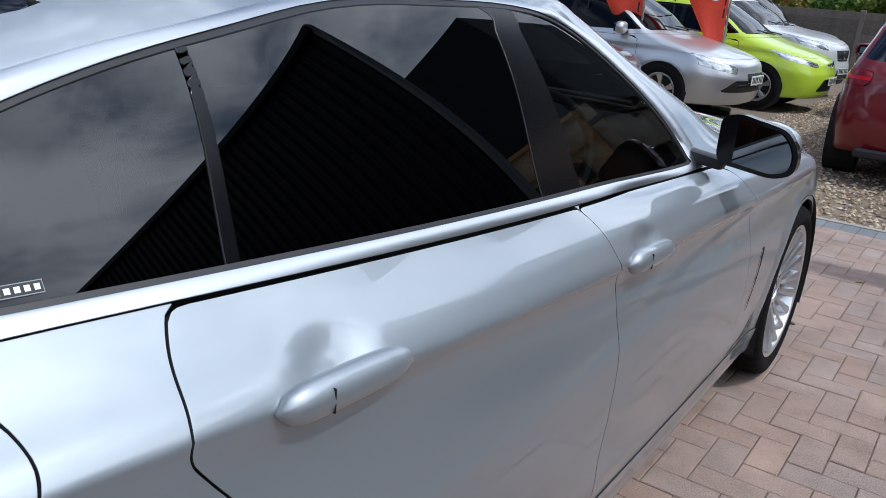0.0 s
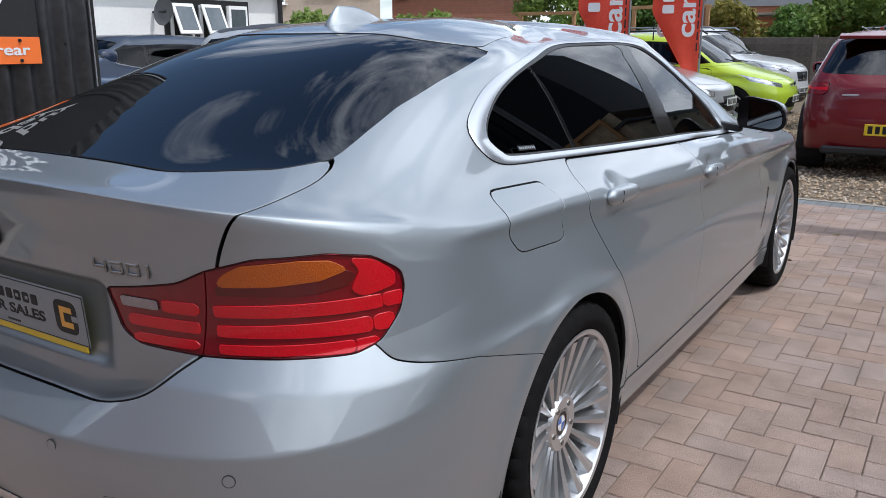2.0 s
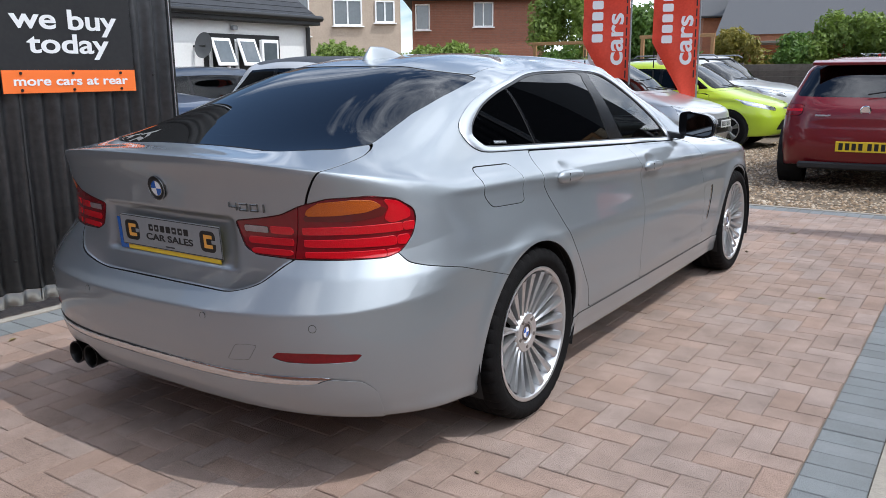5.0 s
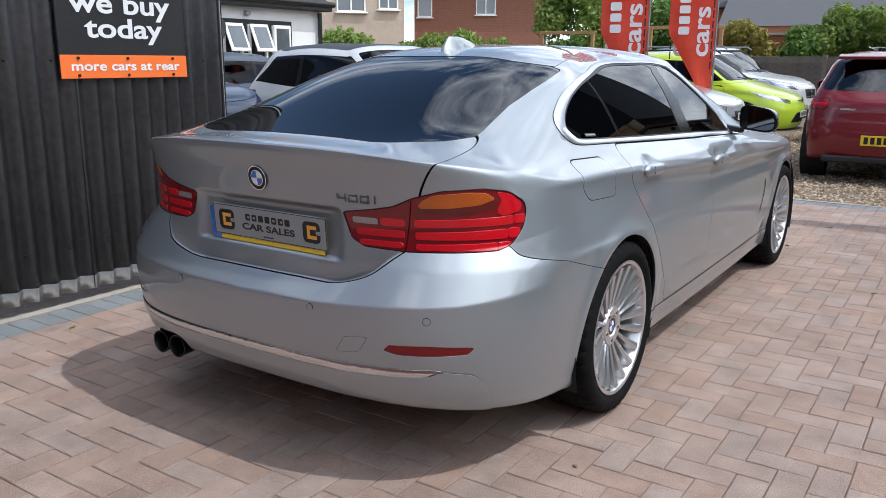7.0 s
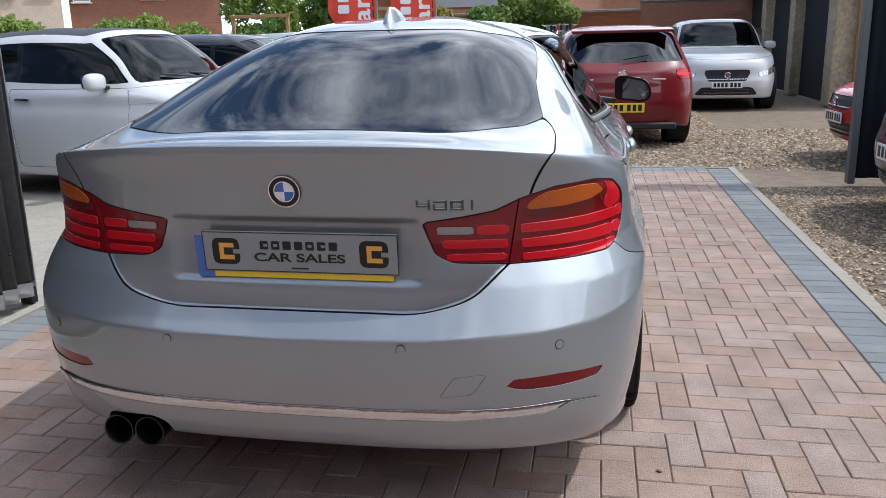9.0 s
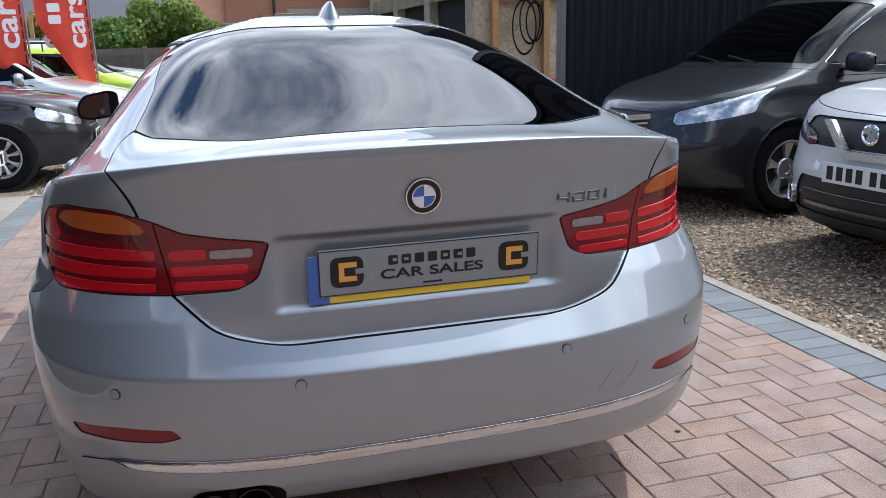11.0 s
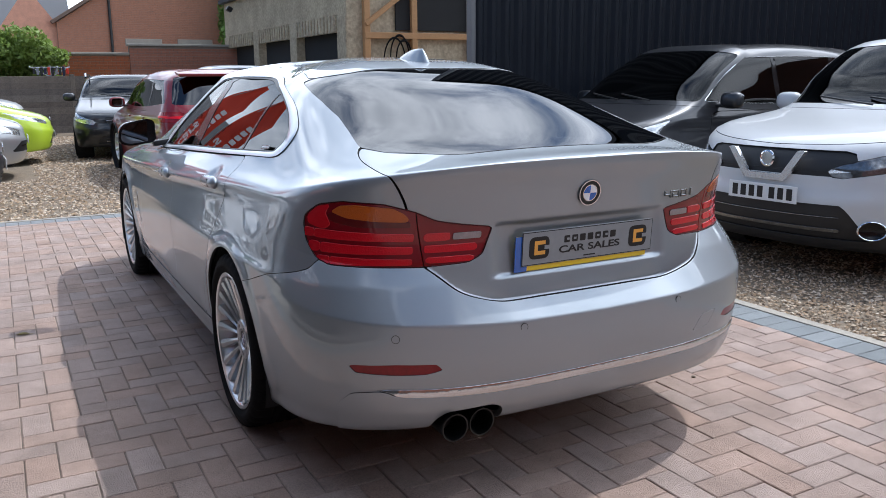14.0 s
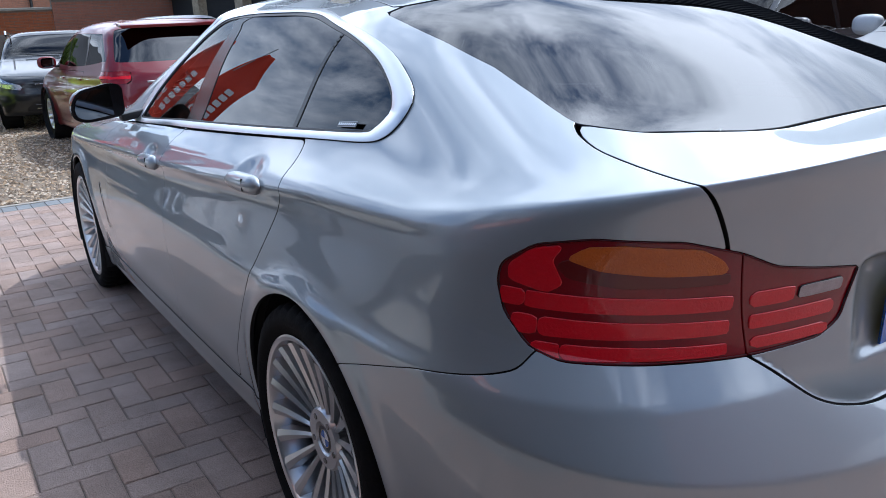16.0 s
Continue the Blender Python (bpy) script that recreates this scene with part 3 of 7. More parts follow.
LEVEL = lambda S: S.A[:, 1] * 0.05
LID = [(a, u * 0.05) for a, u in ((-20, 7.66), (12, 7.66), (18, 7.62), (23, 7.50), (26.6, 7.46), (29.0, 7.58), (31.5, 8.02), (34.3, 8.64), (36.8, 9.2), (38.6, 9.8), (41.7, 10.6), (45, 11.5), (46.4, 12.1), (47.9, 12.8), (47.5, 13.15), (46, 13.45), (41, 13.12), (31, 12.98), (-20, 12.96))]
REAR_GLASS = [(a, u * 0.05) for a, u in ((-20, 12.96), (31, 12.98), (41, 13.12), (46, 13.45), (46.2, 14.15), (47, 14.75), (51, 15.55), (57, 16.4), (60.3, 16.83), (53, 16.92), (37, 16.74), (-20, 16.7))]
LIGHT = [(22, .857), (28.3, .872), (33, .886), (37, .915), (42.8, .939), (51.4, .945), (57.5, .932), (61.3, .897), (61.4, .868), (59.9, .82), (56.5, .772), (53, .757), (44.6, .753), (34.5, .749), (26.3, .754), (23.7, .775)]
BUMPER = [(-25, .05), (120, .05), (97.5, .58), (95.8, .61), (75.8, .69), (61.6, .728), (58, .741), (55.5, .770), (50, .80), (-25, .80)]
VALANCE = [(-20, 0), (54.5, 0), (53.6, .298), (52.4, .36), (49.6, .396), (44.6, .408), (30, .395), (-20, .390)]
STRIP = [(-20, .381), (25, .383), (40, .391), (45.2, .409), (42, .416), (20, .411), (-20, .409)]
REFLECTOR = [(33.2, .472), (34.2, .493), (41, .4955), (49.8, .487), (48.4, .463), (41, .460), (36.0, .461)]
GLAZED = [(-.122, 1.082), (-.115, 1.06), (-.094, 1.042), (-.054, 1.029), (.233, 1.015), (1.079, .979), (1.66, .947), (1.715, .962), (1.66, 1.06), (1.556, 1.153), (1.386, 1.250), (1.25, 1.289), (1.058, 1.302), (.707, 1.288), (.418, 1.251), (.211, 1.217), (.047, 1.175), (-.075, 1.122)]
SURROUND = [(-.186, 1.085), (-.175, 1.052), (-.14, 1.026), (-.07, 1.014), (.167, 1.004), (1.015, .966), (1.72, .933), (1.80, .955), (1.74, 1.075), (1.61, 1.160), (1.44, 1.248), (1.27, 1.299), (1.058, 1.313), (.707, 1.299), (.41, 1.262), (.195, 1.231), (.015, 1.191), (-.12, 1.14), (-.172, 1.110)]
FLAP = [(-.255, .979), (-.025, .972), (-.012, .94), (-.036, .885), (-.026, .842), (-.05, .836), (-.24, .844), (-.279, .885), (-.277, .915)]
REAR_DOOR = [(.165, 1.002), (.14, .965), (.122, .92), (.115, .885), (.145, .845), (.2, .775), (.33, .61), (.42, .50), (.5, .40), (.525, .305), (1.115, .305), (1.10, .41), (1.095, .55), (1.099, .69), (1.085, .79), (1.045, .882), (1.031, .942), (1.018, .963)]
FRONT_DOOR = [(1.018, .963), (1.031, .942), (1.045, .882), (1.085, .79), (1.099, .69), (1.095, .55), (1.10, .41), (1.115, .305), (2.10, .305), (2.09, .5), (2.06, .7), (1.99, .84), (1.93, .91), (1.86, .926)]

saloon = thing("saloon_car", "silver metallic four-door fastback saloon parked on the block paving", "car")
rest = FINE
for cy in AXLES:
    well = (lambda c: lambda S: np.where(ax(S) > 0.45, np.hypot(S.V[:, 1] - c, S.V[:, 2] - 0.325) - 0.362, 9.0))(cy)
    rest = clip(rest, -well(rest))
glass_all, rest = take(rest, on_tail(REAR_GLASS, key=LEVEL), 0.001)
gx, gy = glass_all.V[:, 0] ** 2, glass_all.V[:, 1] + 0.35
terms = np.stack([gy ** a * gx ** b for a, b in ((0, 0), (1, 0), (2, 0), (3, 0), (0, 1), (1, 1), (2, 1), (0, 2), (1, 2))], 1)
kg = np.linalg.lstsq(terms, glass_all.V[:, 2], rcond=None)[0]
dz_dy = kg[1] + 2 * kg[2] * gy + 3 * kg[3] * gy ** 2 + kg[5] * gx + 2 * kg[6] * gy * gx + kg[8] * gx ** 2
dz_dx = 2 * glass_all.V[:, 0] * (kg[4] + kg[5] * gy + kg[6] * gy ** 2 + 2 * gx * (kg[7] + kg[8] * gy))
glass_n = np.stack([-dz_dx, -dz_dy, np.ones(len(gy))], 1)
glass_all.N = glass_n / np.linalg.norm(glass_n, axis=1, keepdims=True)
skin("rear_window", glass_all, TINT, saloon, "dark tinted heated rear window", -0.002, 0.004)
dlo, rest = take(rest, on_flank(SURROUND, smooth=4), 0.001)
inner = on_flank(GLAZED, smooth=4)
ring, inside = take(dlo, outside(inner), 0.0)


def rolled(S, f_out, f_in, amount):
    """A strip whose shading rolls from one edge to the other, as a rounded moulding does."""
    a, b = -f_out(S), f_in(S)
    q = np.clip(a / np.maximum(a + b, 1e-6), 0, 1)
    slope = [f_out(Surf(S.V + np.array(v), S.N, S.A, S.F)) - f_out(S) for v in ((0, 0.002, 0), (0, 0, 0.002))]
    g = np.stack([np.zeros(len(S.V)), *slope], 1)
    g -= S.N * (g * S.N).sum(1, keepdims=True)
    g /= np.maximum(np.linalg.norm(g, axis=1, keepdims=True), 1e-6)
    N = S.N + g * (amount * (1 - 2 * q))[:, None]
    return Surf(S.V, N / np.linalg.norm(N, axis=1, keepdims=True), S.A, S.F)


for piece in halves(ring):
    skin("window_surround", rolled(piece, on_flank(SURROUND, smooth=4), inner, 0.28), SATIN, saloon, "satin chrome window surround", 0.004, 0.008)
for piece in halves(inside):
    skin("window_seal", clip(piece, -(inner(piece) + 0.007)), BLACK_TRIM, saloon, "black rubber window seal", 0.001, 0.006)
panes = clip(inside, inner(inside) + 0.006)
# the side glass is one gently curved sheet on each side
sheet_n = np.stack([np.sign(panes.V[:, 0]), 0.045 * (panes.V[:, 1] - 0.8), 0.488 + 0.7 * (panes.V[:, 2] - 1.13)], 1)
panes.N = sheet_n / np.linalg.norm(sheet_n, axis=1, keepdims=True)
Q0, Q1 = ((.246, 1.0), (.350, 1.26)), ((.266, 1.0), (.368, 1.26))
P0, P1 = ((.915, .97), (1.062, 1.31)), ((1.075, .97), (1.146, 1.31))
for material, name, f in ((SIDE_TINT, "quarter_window", side_of(*Q0)), (GLOSS_BLACK, "window_divider", both(outside(side_of(*Q0)), side_of(*Q1))),
                          (SIDE_TINT, "rear_door_window", both(outside(side_of(*Q1)), side_of(*P0))), (GLOSS_BLACK, "door_pillar_trim", both(outside(side_of(*P0)), side_of(*P1))),
                          (CLEAR, "front_door_window", outside(side_of(*P1)))):
    for piece in halves(clip(panes, f(panes) + 0.0006)):
        skin(name, piece, material, saloon, "", -0.003 if material is not GLOSS_BLACK else -0.001, 0.003)

# tail lamps: outer unit on the wing, inner unit on the lid
lamp, rest = take(rest, on_tail(LIGHT, 0.012), 0.0015)
split = lambda S: (S.A[:, 0] * 90 - np.interp(S.V[:, 2], [.75, .915], [34.4, 36.8])) * DEG
band = lambda lo, hi, a, b, r=0.0025: on_tail([(a, lo), (b, lo), (b, hi), (a, hi)], r)
AMBER_AREA = [(37.6, .884), (38.6, .905), (41.0, .924), (48.0, .933), (51.8, .930), (53.6, .912), (50.0, .896), (44.0, .887)]
SMOKE_AREA = [(37.4, .868), (37.6, .884), (44.0, .887), (50.0, .896), (53.6, .912), (54.6, .900), (53.0, .882), (47.5, .869)]
BRIGHT_AREA = [(54.2, .932), (57.6, .924), (60.2, .895), (59.8, .872), (55.0, .858), (53.4, .872), (55.2, .908)]
for unit, keep in (("outer_lamp", outside(split, 0.0016)), ("inner_lamp", both(split, lambda S: np.full(len(S.V), -9.0)))):
    area = clip(lamp, keep(lamp) + 0.0014)
    for piece in halves(area):
        outer = unit == "outer_lamp"
        amber, smoke = on_tail(AMBER_AREA, 0.008), on_tail(SMOKE_AREA, 0.004)
        lens = skin("tail_lamp", piece, RED_DEEP, saloon, "glossy red tail lamp", -0.003, 0.006, False)
        rim = clip(piece, -(on_tail(LIGHT, 0.012)(piece) + 0.0022))
        skin("lamp_edge", rim, RED_DARK, lens, "", 0.0005, 0.003)
        if outer:
            skin("indicator_lens", clip(piece, amber(piece)), AMBER, lens, "amber ribbed indicator lens", 0.0, 0.004, False)
            skin("smoked_zone", clip(piece, smoke(piece)), SMOKED, lens, "", -0.001, 0.002, False)
            skin("light_field", clip(piece, on_tail(BRIGHT_AREA, 0.008)(piece)), LIGHT_BAR, lens, "", 0.0, 0.004, False)
            for lo, hi, lo2, hi2, b in ((.826, .847, .834, .859, 60.6), (.789, .809, .792, .821, 58.8), (.757, .773, .760, .781, 56.2)):
                for p, q in ((36.7, b - 3.3), (b - 3.1, b)):
                    f = lambda a, v, w: v + (w - v) * (a - 36.9) / (b - 36.9)
                    bar = on_tail([(p, f(p, lo, lo2)), (q, f(q, lo, lo2)), (q, f(q, hi, hi2)), (p, f(p, hi, hi2))], 0.0015)
                    skin("light_bar", clip(piece, bar(piece)), LIGHT_BAR, lens, "", 0.0, 0.004, False)
        else:
            skin("reversing_lens", clip(piece, band(.827, .845, 24.3, 29.6, 0.003)(piece)), CLEAR_LENS, lens, "clear reversing lamp", 0.0005, 0.004)
            for lo, hi, a, b in ((.825, .847, 30.2, 34.9), (.791, .811, 24.9, 34.6), (.760, .776, 25.4, 34.3)):
                skin("light_bar", clip(piece, band(lo, hi, a, b, 0.0015)(piece)), LIGHT_BAR, lens, "", 0.0, 0.004, False)

lid, rest = take(rest, on_tail(LID, 0.02, LEVEL), 0.0024)
lid = clip(lid, on_tail(LID, 0.02, LEVEL)(lid) + 0.003 + 0.0012 * (1 - step(lid.V[:, 2], 0.70, 0.76)))
# the lid's lower face stands upright but for the lip under the plate
lip = (np.abs(lid.V[:, 0]) < 0.35) & (np.abs(lid.V[:, 2] - 0.703) < 0.012)
plain = (1 - step(lid.V[:, 2], 0.80, 0.86)) * np.where(lip, 0.3, 1.0) * step(-on_tail(LID, 0.02, LEVEL)(lid), 0.004, 0.010)
lid.N[:, 2] = lid.N[:, 2] * (1 - plain) + np.clip(lid.N[:, 2], -0.12, 0.02) * plain
lid.N /= np.linalg.norm(lid.N, axis=1, keepdims=True)
skin("boot_lid", lid, SILVER, saloon, "", 0, 0.02)
apron, rest = take(rest, on_tail(BUMPER, 0.02), 0.0018)
# the bumper is folded twice under the lamps, into flat facets
turn_at, high = arc_run(apron) / DEG, apron.V[:, 2]
ring_at = np.arange(-20, 111, 0.5)
ring_heading = np.interp(np.abs(ring_at), [0, 5, 15, 25, 35, 45, 55, 65, 80, 110], [0, 0, 2.3, 7.6, 19.5, 40, 63.5, 79, 88, 90]) * np.sign(ring_at)
for _ in range(2):
    ring_heading[8:-8] = np.convolve(ring_heading, np.full(17, 1 / 17), "valid")
heading = np.radians(np.interp(turn_at, ring_at, ring_heading))
fold = np.interp(turn_at, [0, 20, 35, 45, 55, 65], [.588, .592, .603, .612, .625, .64])
mid_tilt = np.interp(turn_at, [0, 18, 30, 50, 62], [.62, .60, .44, .40, .36])
tilt = np.minimum(apron.N[:, 2], 0.0) * (1 - step(high, fold - .007, fold + .007))
tilt = tilt + mid_tilt * step(high, fold - .007, fold + .007) + np.maximum(.54 - mid_tilt, 0) * step(high, .694, .712)
flat = np.sqrt(1 - tilt ** 2)
facet = np.stack([np.sign(apron.V[:, 0]) * np.sin(heading) * flat, -np.cos(heading) * flat, tilt], 1)
share = ((1 - step(turn_at, 56, 76)) * step(high, .50, .55))[:, None]
facet = apron.N * (1 - share) + facet * share
apron.N = facet / np.linalg.norm(facet, axis=1, keepdims=True)
for piece in halves(clip(apron, on_tail(REFLECTOR, 0.004)(apron))):
    skin("rear_reflector", piece, RED_REFLEX, saloon, "dark red bumper reflector", -0.003, 0.002)
apron = clip(apron, -on_tail(REFLECTOR, 0.004)(apron))
for a, h in ((18.6, .575), (40.9, .575)):
    for sx in (-1, 1):
        k = np.argmin(np.hypot(arc_run(apron) - a * DEG, (apron.V[:, 2] - h)) + np.where(apron.V[:, 0] * sx > 0, 0, 9))
        n = Vector(apron.N[k]).normalized()
        sensor = part("parking_sensor", lathe([(0.0122, -0.004), (0.0122, 0.0009), (0.0108, 0.0009), (0.0108, -0.004)], 28, "Z"), BLACK_TRIM, saloon, "round parking sensor", 30)
        sensor.matrix_basis = Matrix.Translation(Vector(apron.V[k])) @ n.to_track_quat("Z", "Y").to_matrix().to_4x4()
        part("sensor_face", lathe([(0.0107, -0.003), (0.0105, 0.0013), (0.0005, 0.0016)], 28, "Z"), SILVER, sensor, "", 30)
cover = both(on_tail([(26.1, .503), (30.6, .510), (28.7, .456), (24.0, .447)], 0.006), lambda S: -S.V[:, 0])
hatch, apron = take(apron, cover, 0.0011)
skin("tow_eye_cover", hatch, SILVER, saloon, "", 0, 0.006)
strip, apron = take(apron, on_tail(STRIP, 0.004), 0.0008)
strip_n = strip.N + np.array([0, 0, 1.0]) * (np.clip((strip.V[:, 2] - 0.383) / 0.028, 0, 1) * 0.8 - 0.30)[:, None]
strip.N = strip_n / np.linalg.norm(strip_n, axis=1, keepdims=True)
skin("bumper_strip", strip, STRIP_CHROME, saloon, "bright chrome strip along the bumper", 0.003, 0.01)
valance, apron = take(apron, on_tail(VALANCE, 0.012), 0.0004)
pipe_hole = both(lambda S: region(rounded([(-.565, .20), (-.345, .20), (-.345, .325), (-.385, .345), (-.53, .335), (-.56, .30)], 0.03), S.V[:, 0], S.V[:, 2]), lambda S: S.V[:, 1] + 0.6)
valance = clip(valance, -pipe_hole(valance))
skin("bumper_valance", valance, SILVER, saloon, "", 0.004, 0.02)
skin("rear_bumper", apron, SILVER, saloon, "", 0, 0.015)
# behind the wheel the wing is one calm surface
wing = step(rest.V[:, 1], -.80, -.70) * (1 - step(rest.V[:, 1], -.40, -.24)) * step(rest.V[:, 2], .70, .75) * (1 - step(rest.V[:, 2], .87, .915)) * 0.8
rest.N[:, 2] = rest.N[:, 2] * (1 - wing) + 0.12 * wing
rest.N /= np.linalg.norm(rest.N, axis=1, keepdims=True)
flap, rest = take(rest, both(on_flank(FLAP, 0.022), lambda S: -S.V[:, 0]), 0.0023)
skin("fuel_flap", flap, SILVER, saloon, "", 0.0005, 0.012)
doors, rest = take(rest, on_flank(REAR_DOOR, 0.015), 0.0023)
for piece in halves(doors):
    skin("rear_door", piece, SILVER, saloon, "", 0, 0.014)
doors, rest = take(rest, on_flank(FRONT_DOOR, 0.015), 0.0023)
for piece in halves(doors):
    skin("front_door", piece, SILVER, saloon, "", 0, 0.014)
sills, rest = take(rest, both(on_flank([(.33, .1), (2.47, .1), (2.47, .300), (.33, .300)], 0.004), lambda S: 0.6 - ax(S)), 0.0015)
for piece in halves(sills):
    skin("sill", piece, SILVER, saloon, "", 0.004, 0.012)
roof, rest = take(rest, lambda S: np.maximum(ax(S) - np.interp(S.V[:, 1], [.1, .2, .53, 1.2, 1.6], [.497, .488, .405, .42, .50]), np.maximum(-S.V[:, 1] - 0.05, np.maximum(1.29 - S.V[:, 2], S.V[:, 1] - 1.56))), 0.0018)
skin("roof_panel", roof, SILVER, saloon, "", 0, 0.012)
vents, rest = take(rest, on_flank([(2.165, .44), (2.20, .44), (2.26, .635), (2.215, .64)], 0.008), 0.001)
for piece in halves(vents):
    vent = skin("side_vent", piece, GLOSS_BLACK, saloon, "black wing vent with chrome edge", -0.006, 0.006)
    skin("vent_trim", clip(piece, on_flank([(2.165, .44), (2.18, .44), (2.23, .638), (2.215, .64)], 0.004)(piece)), CHROME, vent, "", 0.001, 0.004)
screen, rest = take(rest, lambda S: np.maximum(np.maximum(2.36 - S.A[:, 0], 14.1 - S.A[:, 1]), S.A[:, 1] - 17.3) * 0.2, 0.002)
skin("windscreen", screen, DARKGLASS, saloon, "clear curved windscreen", -0.002, 0.004)
heads, rest = take(rest, lambda S: np.maximum(np.abs(S.A[:, 0] - 2.42) - 0.22, np.abs(S.V[:, 2] - 0.69 - 0.15 * (2.42 - S.A[:, 0])) - 0.055), 0.002)
for piece in halves(heads):
    skin("headlamp", piece, LAMP, saloon, "clear headlamp", -0.002, 0.01)
kidney, rest = take(rest, lambda S: np.where(S.V[:, 1] > 3, np.maximum(np.abs(ax(S) - 0.13) - 0.11, np.abs(S.V[:, 2] - 0.64) - 0.085), 9), 0.002)
for piece in halves(kidney):
    skin("front_grille", piece, GLOSS_BLACK, saloon, "black grille with chrome rim", -0.01, 0.004)
bonnet, rest = take(rest, lambda S: np.where((S.V[:, 1] > 2.2) & (S.A[:, 1] > 9), np.maximum(12.0 - S.A[:, 1] + 0.4 * np.abs(S.A[:, 0] - 3), S.A[:, 1] - 14.0) * 0.06, 9), 0.002)
skin("bonnet", bonnet, SILVER, saloon, "", 0, 0.012)
skin("body_shell", rest, SILVER, saloon, "", 0, 0.012)

# black backing added for shade behind the gaps, open at the glass
backing = loft(PROFILE, 36, 60, 20, 3, None, fairing, 30, tuck)
for f in (on_tail(REAR_GLASS, key=LEVEL), on_flank(GLAZED, smooth=4), lambda S: np.maximum(np.maximum(2.36 - S.A[:, 0], 14.1 - S.A[:, 1]), S.A[:, 1] - 17.3)):
    backing = clip(backing, -f(backing))
for cy in AXLES:
    backing = clip(backing, -np.where(ax(backing) > 0.45, np.hypot(backing.V[:, 1] - cy, backing.V[:, 2] - 0.325) - 0.372, 9.0))
skin("inner_liner", backing, UNDER_SHADE, saloon, "", -0.034, 0.0)
bm = box(1.36, 3.9, 0.02, (0, 1.35, 0.225))
part("floor_pan", bm, UNDER_SHADE, saloon)
for sx in (-1, 1):
    for cy in AXLES:
        bm = bmesh.new()
        n = 22
        a, b = [], []
        for i in range(n + 1):
            t = math.pi * (1.12 - 1.24 * i / n)
            y, z = cy + 0.378 * math.cos(t), 0.325 + 0.378 * math.sin(t)
            a.append(bm.verts.new((sx * 0.885, y, z)))
            b.append(bm.verts.new((sx * 0.52, y, z)))
        for i in range(n):
            bm.faces.new((a[i], a[i + 1], b[i + 1], b[i]))
        bm.faces.new(b)
        part("wheel_well", bm, UNDER_SHADE, saloon, "", 40)


